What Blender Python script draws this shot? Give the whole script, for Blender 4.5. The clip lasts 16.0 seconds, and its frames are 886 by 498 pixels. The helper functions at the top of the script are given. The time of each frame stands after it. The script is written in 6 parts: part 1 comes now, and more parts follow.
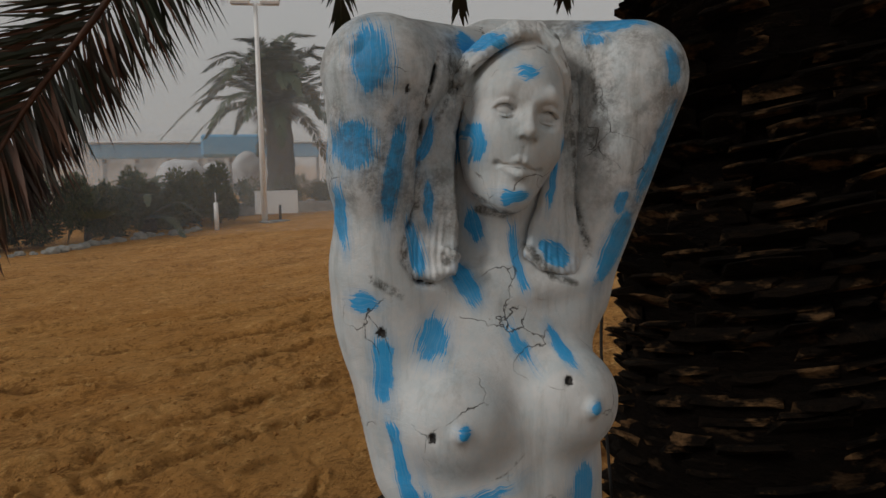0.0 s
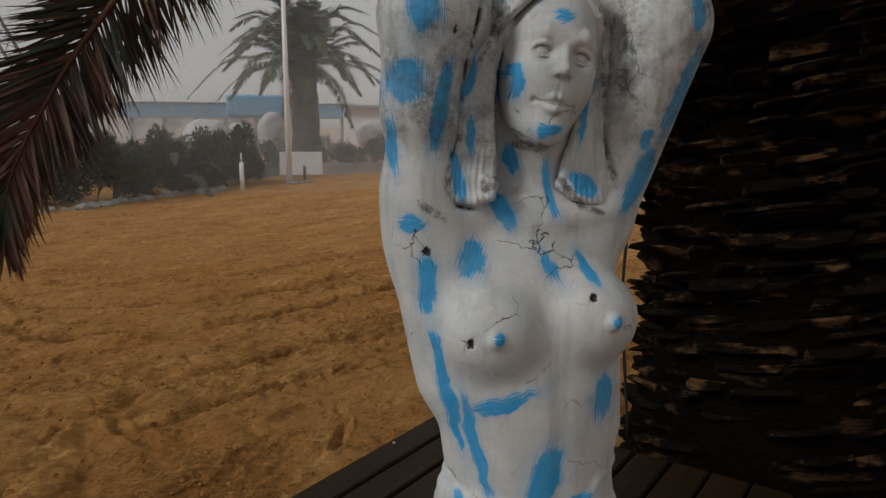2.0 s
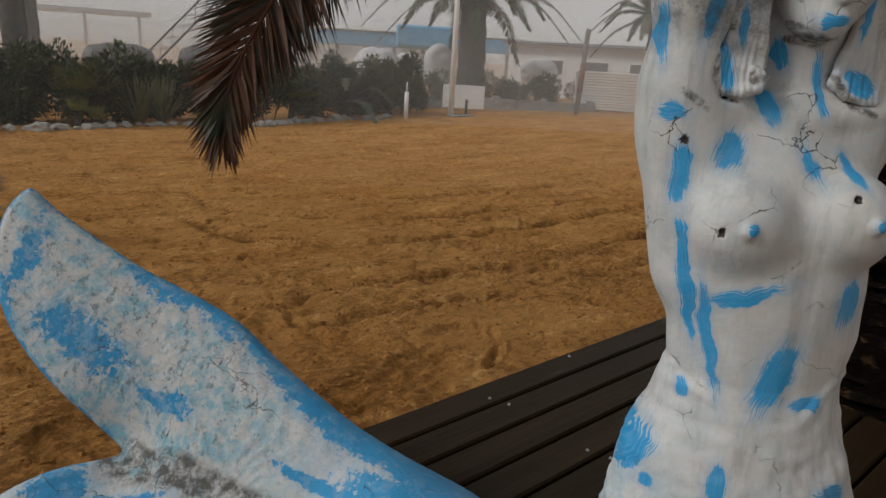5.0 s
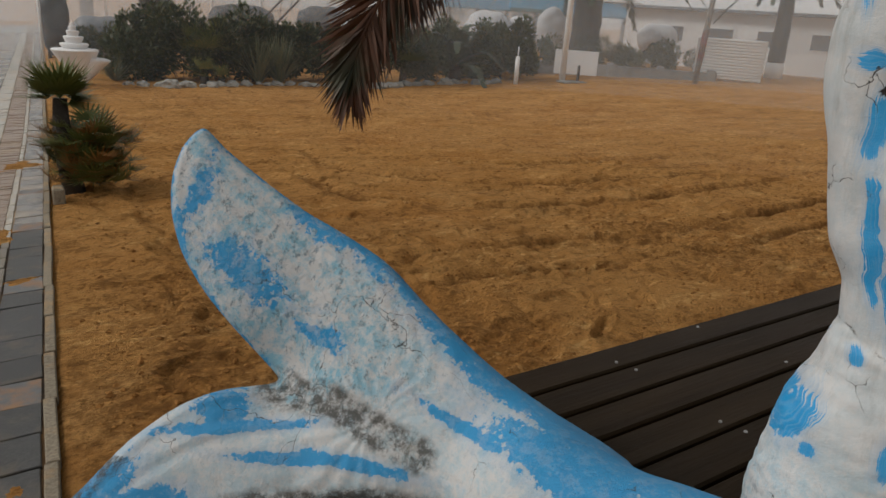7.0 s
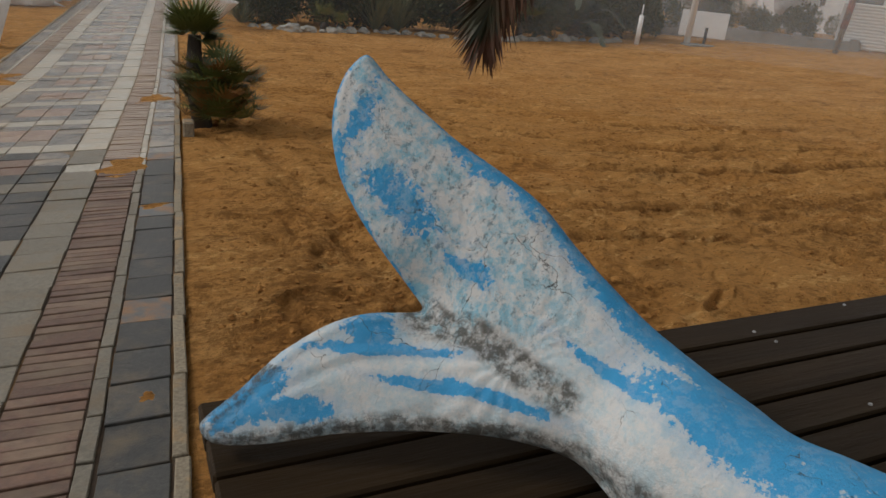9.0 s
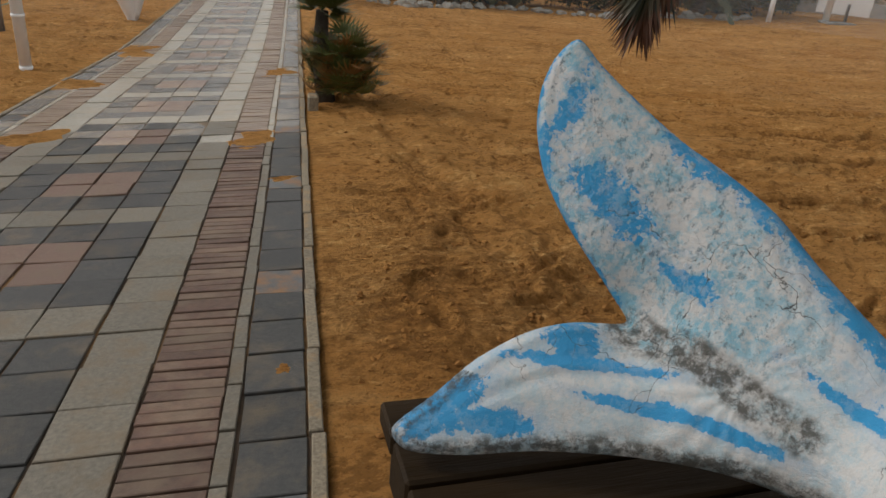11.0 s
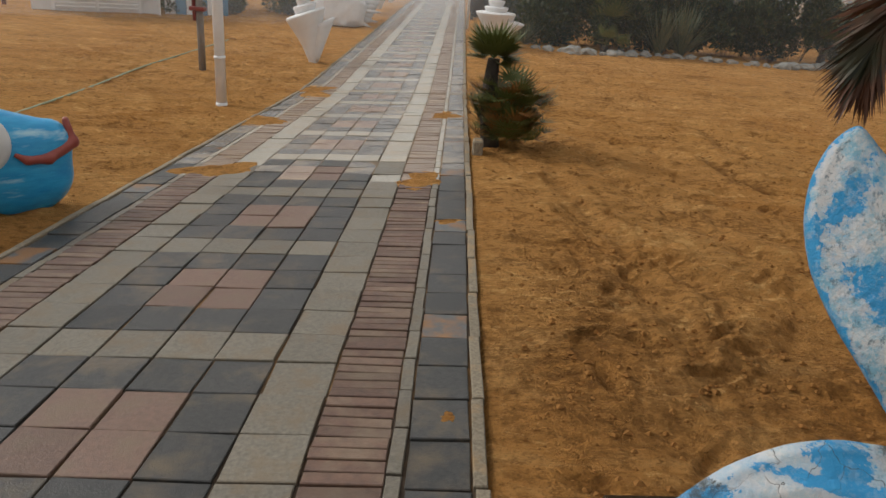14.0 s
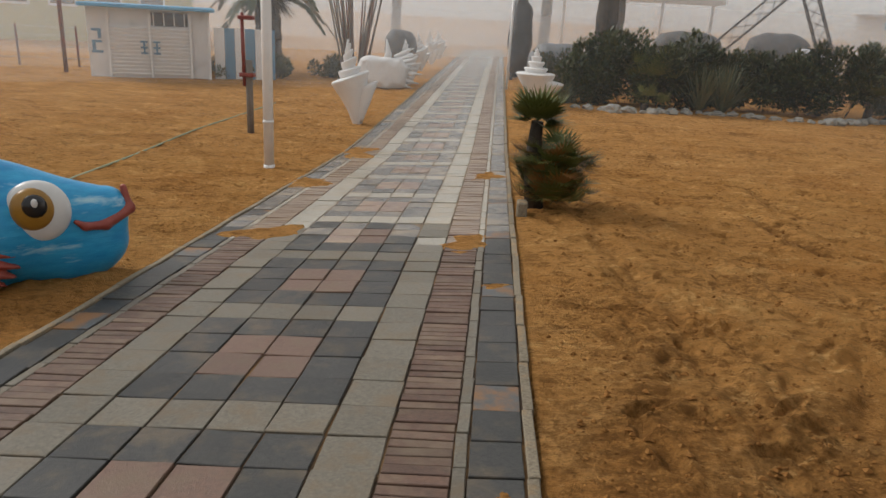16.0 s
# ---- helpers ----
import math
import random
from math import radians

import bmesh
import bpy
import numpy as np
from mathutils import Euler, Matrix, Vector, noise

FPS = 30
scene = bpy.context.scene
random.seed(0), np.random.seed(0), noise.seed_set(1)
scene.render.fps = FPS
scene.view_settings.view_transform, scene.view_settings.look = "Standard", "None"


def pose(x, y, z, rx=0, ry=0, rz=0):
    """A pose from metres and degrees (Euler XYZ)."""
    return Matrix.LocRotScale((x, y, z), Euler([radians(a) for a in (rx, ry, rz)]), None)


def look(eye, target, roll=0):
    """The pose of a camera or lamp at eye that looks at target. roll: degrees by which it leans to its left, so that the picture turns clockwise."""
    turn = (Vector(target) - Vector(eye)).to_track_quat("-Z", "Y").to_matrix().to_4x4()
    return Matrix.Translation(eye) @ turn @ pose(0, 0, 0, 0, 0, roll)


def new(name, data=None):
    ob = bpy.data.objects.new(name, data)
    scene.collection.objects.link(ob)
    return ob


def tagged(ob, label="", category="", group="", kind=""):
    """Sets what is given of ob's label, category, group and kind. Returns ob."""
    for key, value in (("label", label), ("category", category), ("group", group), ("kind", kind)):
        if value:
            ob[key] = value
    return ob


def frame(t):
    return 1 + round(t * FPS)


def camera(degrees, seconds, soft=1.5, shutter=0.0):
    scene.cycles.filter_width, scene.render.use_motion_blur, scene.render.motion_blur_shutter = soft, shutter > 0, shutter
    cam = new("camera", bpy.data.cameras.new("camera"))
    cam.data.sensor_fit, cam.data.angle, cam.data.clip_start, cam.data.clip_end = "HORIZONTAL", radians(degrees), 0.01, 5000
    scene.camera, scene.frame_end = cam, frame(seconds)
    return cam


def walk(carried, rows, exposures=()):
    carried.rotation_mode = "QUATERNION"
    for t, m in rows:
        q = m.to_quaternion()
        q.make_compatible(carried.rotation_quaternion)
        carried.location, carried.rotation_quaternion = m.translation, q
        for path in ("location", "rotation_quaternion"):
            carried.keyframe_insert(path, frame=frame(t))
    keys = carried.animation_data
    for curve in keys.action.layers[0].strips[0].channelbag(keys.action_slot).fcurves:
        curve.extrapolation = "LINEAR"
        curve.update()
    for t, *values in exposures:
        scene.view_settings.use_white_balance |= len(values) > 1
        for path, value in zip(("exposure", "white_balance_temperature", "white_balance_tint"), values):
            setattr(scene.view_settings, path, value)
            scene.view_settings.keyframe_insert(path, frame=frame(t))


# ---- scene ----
cam = camera(64.5, 16.0)
# seconds, x, y, z, and the turns about x, y, z in degrees
PATH = [
    (0, 1.1483, -2.8821, 1.6975, 82.995, 0.760, -51.968),
    (0.5, 1.1299, -2.8912, 1.6879, 81.849, 0.529, -51.641),
    (1, 1.1124, -2.8979, 1.6817, 81.098, -0.020, -51.154),
    (1.5, 1.0986, -2.9049, 1.6784, 80.651, -0.081, -50.703),
    (2, 1.0801, -2.9144, 1.6711, 80.155, -0.139, -50.025),
    (2.5, 1.0578, -2.9185, 1.6629, 79.407, -0.774, -48.264),
    (3, 1.0372, -2.9181, 1.6526, 78.421, -1.097, -46.249),
    (3.5, 1.0176, -2.9150, 1.6442, 77.614, -2.076, -44.502),
    (4, 1.0022, -2.9045, 1.6344, 76.727, -2.356, -42.467),
    (4.5, 0.9905, -2.8930, 1.6230, 75.718, -2.546, -39.810),
    (5, 0.9724, -2.8812, 1.6149, 74.938, -3.248, -37.108),
    (5.2, 0.9689, -2.8796, 1.6139, 74.603, -3.350, -35.890),
    (7.5, 0.8982, -2.8458, 1.5814, 70.790, -4.337, -26.691),
    (8, 0.8847, -2.8399, 1.5719, 69.697, -5.090, -24.667),
    (8.5, 0.8715, -2.8320, 1.5653, 68.510, -5.362, -22.327),
    (9, 0.8523, -2.8219, 1.5564, 67.542, -5.511, -19.326),
    (9.2, 0.8457, -2.8174, 1.5555, 67.159, -5.498, -18.295),
    (11.3, 0.7284, -2.7084, 1.5445, 64.762, -5.024, -9.272),
    (11.5, 0.7176, -2.7091, 1.5490, 64.692, -5.156, -8.221),
    (12, 0.6940, -2.6973, 1.5536, 64.792, -5.193, -5.487),
    (12.5, 0.6770, -2.6870, 1.5573, 65.354, -5.038, -3.250),
    (13, 0.6581, -2.6781, 1.5610, 65.922, -5.154, -1.184),
    (13.5, 0.6421, -2.6684, 1.5641, 66.496, -4.691, 0.317),
    (14, 0.6260, -2.6624, 1.5694, 67.249, -4.341, 1.634),
    (14.5, 0.6103, -2.6550, 1.5810, 67.812, -4.279, 2.845),
    (15, 0.5968, -2.6393, 1.5924, 68.903, -3.759, 3.472),
    (15.5, 0.5797, -2.6225, 1.6001, 70.247, -3.424, 4.204),
    (16, 0.5626, -2.6166, 1.6158, 71.526, -3.308, 4.575),
]
walk(cam, [(t, pose(x, y, z, rx, ry, rz)) for t, x, y, z, rx, ry, rz in PATH],
     exposures=((0, -0.56), (0.5, -0.60), (1.5, -0.52), (3.5, -0.36), (5.0, -0.24), (7.5, -0.17), (9.0, -0.16), (12, 0.04), (14.5, 0.18), (16, 0.14)))

# ---- light ----
world = bpy.data.worlds.new("overcast_sky")
scene.world = world
world.use_nodes = True
wn, wl = world.node_tree.nodes, world.node_tree.links
wn.clear()
sky = wn.new("ShaderNodeTexSky")
sky.sky_type, sky.sun_disc, sky.sun_elevation, sky.sun_rotation = "NISHITA", False, radians(48), radians(300)
sky.dust_density, sky.air_density = 4.0, 1.0
cloud = wn.new("ShaderNodeMix")
cloud.data_type = "RGBA"
cloud.inputs["Factor"].default_value = 0.9
cloud.inputs["B"].default_value = (7.5, 7.4, 7.2, 1)
wb = wn.new("ShaderNodeBackground")
wb.inputs["Strength"].default_value = 0.076
wo = wn.new("ShaderNodeOutputWorld")
wl.new(sky.outputs["Color"], cloud.inputs["A"])
wl.new(cloud.outputs["Result"], wb.inputs["Color"])
wl.new(wb.outputs["Background"], wo.inputs["Surface"])
sun = new("sun", bpy.data.lights.new("sun", "SUN"))
sun.data.energy, sun.data.angle, sun.data.color = 1.7, radians(14), (1.0, 0.97, 0.93)
sun.matrix_world = look((-16, 6, 12), (0, 0, 0))


# ---- materials ----
def mat(name, c1, c2, scale=8.0, rough=0.8, bump=0.3, bscale=60.0, c3=None, s3=2.0, t3=(0.55, 0.7), vary=0.0, metal=0.0, stretch=(1, 1, 1), depth=0.01, spec=0.5):
    """Two-scale procedural surface: c1 to c2 by fine noise, patches of c3 by coarse noise, relief by a third."""
    m = bpy.data.materials.new(name)
    m.use_nodes = True
    n, l = m.node_tree.nodes, m.node_tree.links
    b = n["Principled BSDF"]
    b.inputs["Roughness"].default_value, b.inputs["Metallic"].default_value, b.inputs["Specular IOR Level"].default_value = rough, metal, spec
    tc = n.new("ShaderNodeTexCoord")
    mp = n.new("ShaderNodeMapping")
    mp.inputs["Scale"].default_value = stretch
    l.new(tc.outputs["Object"], mp.inputs["Vector"])
    vec = mp.outputs["Vector"]
    info = n.new("ShaderNodeObjectInfo")
    if vary:
        off = n.new("ShaderNodeVectorMath")
        off.operation = "MULTIPLY_ADD"
        comb = n.new("ShaderNodeCombineXYZ")
        for k in "XYZ":
            l.new(info.outputs["Random"], comb.inputs[k])
        l.new(comb.outputs["Vector"], off.inputs[0])
        off.inputs[1].default_value = (37.0, 53.0, 71.0)
        l.new(vec, off.inputs[2])
        vec = off.outputs["Vector"]

    def noise_at(s, d=4.0, r=0.6):
        t = n.new("ShaderNodeTexNoise")
        t.inputs["Scale"].default_value, t.inputs["Detail"].default_value, t.inputs["Roughness"].default_value = s, d, r
        l.new(vec, t.inputs["Vector"])
        return t.outputs["Fac"]

    def ramp(src, lo, hi):
        r = n.new("ShaderNodeMapRange")
        r.inputs["From Min"].default_value, r.inputs["From Max"].default_value = lo, hi
        l.new(src, r.inputs["Value"])
        return r.outputs["Result"]

    def mix(f, a, b2):
        x = n.new("ShaderNodeMix")
        x.data_type = "RGBA"
        l.new(f, x.inputs["Factor"])
        for s, v in (("A", a), ("B", b2)):
            if isinstance(v, tuple):
                x.inputs[s].default_value = (*v, 1)
            else:
                l.new(v, x.inputs[s])
        return x.outputs["Result"]

    col = mix(ramp(noise_at(scale), 0.3, 0.7), c1, c2)
    if c3:
        col = mix(ramp(noise_at(s3, 5.0, 0.65), *t3), col, c3)
    if vary:
        hv = n.new("ShaderNodeHueSaturation")
        mr = n.new("ShaderNodeMapRange")
        mr.inputs["To Min"].default_value, mr.inputs["To Max"].default_value = 1 - vary, 1 + vary
        l.new(info.outputs["Random"], mr.inputs["Value"])
        l.new(mr.outputs["Result"], hv.inputs["Value"])
        hv.inputs["Fac"].default_value = 1.0
        l.new(col, hv.inputs["Color"])
        col = hv.outputs["Color"]
    l.new(col, b.inputs["Base Color"])
    if bump:
        bp = n.new("ShaderNodeBump")
        bp.inputs["Strength"].default_value, bp.inputs["Distance"].default_value = bump, depth
        l.new(noise_at(bscale, 5.0, 0.65), bp.inputs["Height"])
        l.new(bp.outputs["Normal"], b.inputs["Normal"])
    return m


def sand_material():
    """Damp sand: broad tone, crumbly clods, dark wet spots and a pale dried crust, each with its own grain."""
    m = mat("wet_beach_sand", (0.64, 0.326, 0.104), (0.56, 0.276, 0.084), 4.0, 0.95, 0.0, 18.0, (0.53, 0.240, 0.064), 0.6, (0.46, 0.72), spec=0.08)
    n, l = m.node_tree.nodes, m.node_tree.links
    b = n["Principled BSDF"]
    tc = n.new("ShaderNodeTexCoord")
    col = b.inputs["Base Color"].links[0].from_socket

    def tex(scale, detail, rough, stretch=(1, 1, 1)):
        mp = n.new("ShaderNodeMapping")
        mp.inputs["Scale"].default_value = stretch
        t = n.new("ShaderNodeTexNoise")
        t.inputs["Scale"].default_value, t.inputs["Detail"].default_value, t.inputs["Roughness"].default_value = scale, detail, rough
        t.inputs["Distortion"].default_value = 0.12
        l.new(tc.outputs["Object"], mp.inputs["Vector"])
        l.new(mp.outputs["Vector"], t.inputs["Vector"])
        return t.outputs["Fac"]

    def layer(under, src, lo, hi, share, colour):
        r, x = n.new("ShaderNodeMapRange"), n.new("ShaderNodeMix")
        r.inputs["From Min"].default_value, r.inputs["From Max"].default_value, r.inputs["To Max"].default_value = lo, hi, share
        x.data_type = "RGBA"
        x.inputs["B"].default_value = (*colour, 1)
        l.new(src, r.inputs["Value"])
        l.new(r.outputs["Result"], x.inputs["Factor"])
        l.new(under, x.inputs["A"])
        return x.outputs["Result"]

    clods = tex(8.5, 7.0, 0.64, (0.85, 1.3, 1))
    col = layer(col, tex(2.2, 8.0, 0.7, (0.7, 1.4, 1)), 0.54, 0.64, 0.6, (0.76, 0.425, 0.156))
    col = layer(col, clods, 0.45, 0.36, 0.5, (0.25, 0.115, 0.034))
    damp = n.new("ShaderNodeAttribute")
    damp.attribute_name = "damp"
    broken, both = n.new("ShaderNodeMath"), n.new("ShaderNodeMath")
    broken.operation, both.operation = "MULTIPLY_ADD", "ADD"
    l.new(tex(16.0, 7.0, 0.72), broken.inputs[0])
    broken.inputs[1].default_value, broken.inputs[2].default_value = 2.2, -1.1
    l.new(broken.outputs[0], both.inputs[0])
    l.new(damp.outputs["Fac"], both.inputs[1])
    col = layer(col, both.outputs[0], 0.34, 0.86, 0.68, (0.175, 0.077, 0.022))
    col = layer(col, tex(60.0, 4.0, 0.7), 0.56, 0.68, 0.6, (0.17, 0.082, 0.027))
    col = layer(col, tex(24.0, 6.0, 0.72, (0.8, 1.3, 1)), 0.60, 0.66, 0.75, (0.16, 0.074, 0.022))
    col = layer(col, tex(31.0, 5.0, 0.72, (0.7, 1.5, 1)), 0.62, 0.68, 0.6, (0.76, 0.445, 0.175))
    # crumbs: crisp dark specks in drifts, and flakes of paler crust that also paint in lit crests
    drift = tex(1.7, 5.0, 0.65, (0.7, 1.3, 1))
    crumb, where = n.new("ShaderNodeMath"), n.new("ShaderNodeMath")
    where.operation, crumb.operation = "MULTIPLY_ADD", "ADD"
    l.new(drift, where.inputs[0])
    where.inputs[1].default_value, where.inputs[2].default_value = 0.55, -0.275
    l.new(tex(13.0, 10.0, 0.80, (0.8, 1.25, 1)), crumb.inputs[0])
    l.new(where.outputs[0], crumb.inputs[1])
    col = layer(col, crumb.outputs[0], 0.545, 0.590, 0.56, (0.19, 0.086, 0.025))
    col = layer(col, crumb.outputs[0], 0.415, 0.375, 0.7, (0.80, 0.470, 0.180))
    l.new(col, b.inputs["Base Color"])
    bump_a, bump_b = n.new("ShaderNodeBump"), n.new("ShaderNodeBump")
    bump_a.inputs["Strength"].default_value, bump_a.inputs["Distance"].default_value = 1.0, 0.085
    bump_b.inputs["Strength"].default_value, bump_b.inputs["Distance"].default_value = 1.0, 0.022
    l.new(crumb.outputs[0], bump_a.inputs["Height"])
    l.new(tex(36.0, 7.0, 0.72), bump_b.inputs["Height"])
    l.new(bump_a.outputs["Normal"], bump_b.inputs["Normal"])
    l.new(bump_b.outputs["Normal"], b.inputs["Normal"])
    return m


SAND = sand_material()
CLOD = mat("damp_sand_clod", (0.36, 0.172, 0.053), (0.22, 0.100, 0.030), 40.0, 0.95, 0.3, 120.0, spec=0.1)
SLAB_LIGHT = mat("pale_paving", (0.210, 0.186, 0.144), (0.120, 0.107, 0.083), 60.0, 0.40, 0.5, 120.0, (0.175, 0.130, 0.080), 7.0, (0.48, 0.70), vary=0.16, depth=0.004)
SLAB_DARK = mat("grey_paving", (0.033, 0.034, 0.034), (0.060, 0.059, 0.055), 45.0, 0.40, 0.5, 120.0, (0.130, 0.100, 0.066), 5.0, (0.50, 0.72), vary=0.2, depth=0.004)
SLAB_PINK = mat("pink_paving", (0.195, 0.118, 0.085), (0.135, 0.082, 0.061), 45.0, 0.40, 0.5, 120.0, (0.165, 0.115, 0.075), 6.0, (0.48, 0.70), vary=0.14, depth=0.004)
SLAB_RUST = mat("sandy_grey_paving", (0.076, 0.081, 0.085), (0.111, 0.111, 0.111), 25.0, 0.33, 0.25, 120.0, (0.230, 0.115, 0.043), 4.5, (0.46, 0.58), vary=0.10, depth=0.004)
BRICK = mat("red_brick", (0.160, 0.090, 0.062), (0.100, 0.060, 0.044), 30.0, 0.5, 0.45, 90.0, (0.200, 0.142, 0.095), 4.0, (0.46, 0.68), vary=0.22, depth=0.004)
CURB = mat("gravelly_concrete", (0.29, 0.245, 0.175), (0.15, 0.122, 0.086), 70.0, 0.85, 0.6, 160.0, (0.38, 0.24, 0.11), 5.0, (0.52, 0.7), vary=0.1, depth=0.006)
GROUT = mat("dark_joint_sand", (0.035, 0.025, 0.018), (0.085, 0.055, 0.032), 9.0, 0.95, 0.4, 90.0, (0.24, 0.14, 0.06), 1.5, (0.5, 0.62))
# paler copies for farther pieces: sand film, plus haze and sky sheen as colour
SLAB_LIGHT_DUST_HAZE = mat("sandy_pale_paving", (0.46, 0.425, 0.355), (0.34, 0.315, 0.26), 34.0, 0.24, 0.3, 120.0, (0.46, 0.36, 0.25), 1.7, (0.45, 0.85), vary=0.06, depth=0.004)
SLAB_DARK_DUST_HAZE = mat("dusty_grey_paving", (0.125, 0.123, 0.120), (0.180, 0.172, 0.160), 25.0, 0.24, 0.3, 120.0, (0.46, 0.36, 0.25), 1.7, (0.45, 0.85), vary=0.06, depth=0.004)
SLAB_PINK_DUST_HAZE = mat("sandy_pink_paving", (0.30, 0.205, 0.16), (0.24, 0.165, 0.13), 25.0, 0.24, 0.3, 120.0, (0.46, 0.36, 0.25), 1.7, (0.45, 0.85), vary=0.06, depth=0.004)
SLAB_RUST_DUST_HAZE = mat("sandy_edge_paving", (0.125, 0.123, 0.118), (0.175, 0.168, 0.155), 25.0, 0.24, 0.25, 120.0, (0.46, 0.36, 0.25), 1.7, (0.45, 0.85), vary=0.06, depth=0.004)
BRICK_DUST_HAZE = mat("sandy_red_brick", (0.29, 0.205, 0.15), (0.23, 0.165, 0.12), 18.0, 0.28, 0.35, 90.0, (0.40, 0.29, 0.18), 1.7, (0.45, 0.85), vary=0.06, depth=0.004)
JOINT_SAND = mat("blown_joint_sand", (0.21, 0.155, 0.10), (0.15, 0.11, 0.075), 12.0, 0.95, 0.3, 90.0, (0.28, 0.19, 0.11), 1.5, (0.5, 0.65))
TABLE = mat("dark_brown_planks", (0.017, 0.0102, 0.0046), (0.030, 0.0182, 0.0082), 14.0, 0.55, 0.5, 40.0, (0.036, 0.027, 0.016), 3.0, (0.58, 0.8), vary=0.18, stretch=(0.15, 2.2, 2.2), depth=0.004, spec=0.11)
STEEL = mat("galvanised_steel", (0.5, 0.5, 0.5), (0.36, 0.36, 0.36), 40.0, 0.4, 0.1, 90.0, metal=0.8)
# near-black bark: shade of the crown and between stubs put into the colour
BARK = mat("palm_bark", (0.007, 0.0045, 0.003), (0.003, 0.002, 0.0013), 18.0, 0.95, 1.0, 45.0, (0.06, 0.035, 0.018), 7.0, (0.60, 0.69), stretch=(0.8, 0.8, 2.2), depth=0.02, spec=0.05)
# stubs: the same shade put in, brown patches for shards that catch light
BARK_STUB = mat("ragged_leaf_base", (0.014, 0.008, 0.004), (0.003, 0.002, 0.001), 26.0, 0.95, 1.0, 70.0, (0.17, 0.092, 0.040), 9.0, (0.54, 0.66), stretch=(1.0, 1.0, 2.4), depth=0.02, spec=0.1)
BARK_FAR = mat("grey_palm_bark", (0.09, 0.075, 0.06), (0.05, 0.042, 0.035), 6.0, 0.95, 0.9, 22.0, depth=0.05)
FROND = mat("palm_leaflet", (0.016, 0.026, 0.011), (0.026, 0.034, 0.014), 5.0, 0.5, 0.0, c3=(0.042, 0.020, 0.011), s3=1.6, t3=(0.44, 0.6))
FROND_DRY = mat("brown_dry_leaflet", (0.135, 0.050, 0.020), (0.062, 0.026, 0.012), 9.0, 0.6, 0.0, c3=(0.045, 0.046, 0.02), s3=2.0, t3=(0.58, 0.68))
FROND_FAR = mat("green_palm_leaflet", (0.040, 0.056, 0.028), (0.062, 0.076, 0.038), 0.9, 0.55, 0.0)
LEAF = mat("dark_hedge_leaf", (0.030, 0.044, 0.011), (0.060, 0.076, 0.018), 1.1, 0.55, 0.0, c3=(0.020, 0.030, 0.012), s3=0.9, t3=(0.5, 0.62))
LEAF_YELLOW = mat("yellowing_fan_leaf", (0.17, 0.17, 0.04), (0.10, 0.125, 0.035), 2.0, 0.55, 0.0)
LEAF_GREY = mat("grey_green_blade", (0.10, 0.125, 0.07), (0.16, 0.175, 0.10), 3.0, 0.5, 0.0)
FAN = mat("fan_palm_leaf", (0.065, 0.095, 0.022), (0.135, 0.145, 0.034), 3.0, 0.5, 0.0)
FAN_DRY = mat("dry_fan_leaf", (0.26, 0.105, 0.025), (0.17, 0.11, 0.025), 4.0, 0.6, 0.0)
WHITE = mat("white_painted_plaster", (0.80, 0.80, 0.80), (0.70, 0.70, 0.70), 3.0, 0.6, 0.15, 30.0, (0.42, 0.42, 0.41), 1.4, (0.6, 0.8))
WHITE_METAL = mat("white_painted_metal", (0.84, 0.84, 0.84), (0.76, 0.76, 0.75), 4.0, 0.45, 0.05, 30.0, (0.45, 0.40, 0.34), 2.0, (0.72, 0.80))
TARP = mat("white_tarpaulin", (0.66, 0.66, 0.67), (0.50, 0.51, 0.53), 2.0, 0.5, 0.7, 5.0, depth=0.1)
TARP_GREY = mat("grey_tarpaulin", (0.26, 0.27, 0.29), (0.19, 0.20, 0.21), 2.0, 0.6, 0.7, 5.0, depth=0.1)
BLUE = mat("blue_painted_panel", (0.10, 0.36, 0.60), (0.08, 0.30, 0.52), 2.0, 0.5, 0.1, 20.0, (0.22, 0.42, 0.58), 0.8, (0.55, 0.75))
GREY_DARK = mat("dark_grey_cover", (0.05, 0.052, 0.056), (0.075, 0.076, 0.08), 3.0, 0.6, 0.3, 12.0)
GREY = mat("grey_concrete", (0.30, 0.30, 0.29), (0.22, 0.22, 0.21), 4.0, 0.85, 0.3, 30.0, (0.14, 0.14, 0.13), 1.2, (0.55, 0.75))
RUST = mat("rusty_painted_steel", (0.20, 0.10, 0.075), (0.12, 0.08, 0.07), 9.0, 0.8, 0.3, 40.0, (0.23, 0.06, 0.05), 2.5, (0.5, 0.6))
WOOD_GREY = mat("weathered_post_wood", (0.24, 0.21, 0.18), (0.15, 0.13, 0.11), 12.0, 0.85, 0.4, 40.0, stretch=(2, 2, 0.2))
ROCK = mat("pale_limestone", (0.42, 0.41, 0.37), (0.28, 0.27, 0.24), 5.0, 0.9, 0.6, 22.0, (0.38, 0.29, 0.20), 1.1, (0.58, 0.68), depth=0.03)
YELLOW = mat("pale_yellow_wall", (0.52, 0.50, 0.24), (0.44, 0.42, 0.20), 1.0, 0.7, 0.1, 12.0)
STRIPE = mat("blue_striped_canvas", (0.16, 0.30, 0.44), (0.12, 0.25, 0.38), 2.0, 0.8, 0.1, 20.0)
RED = mat("dark_red_paint", (0.24, 0.035, 0.025), (0.16, 0.025, 0.02), 12.0, 0.4, 0.3, 30.0)
RUBBER = mat("pale_green_hose", (0.34, 0.40, 0.27), (0.26, 0.32, 0.21), 12.0, 0.6, 0.0)
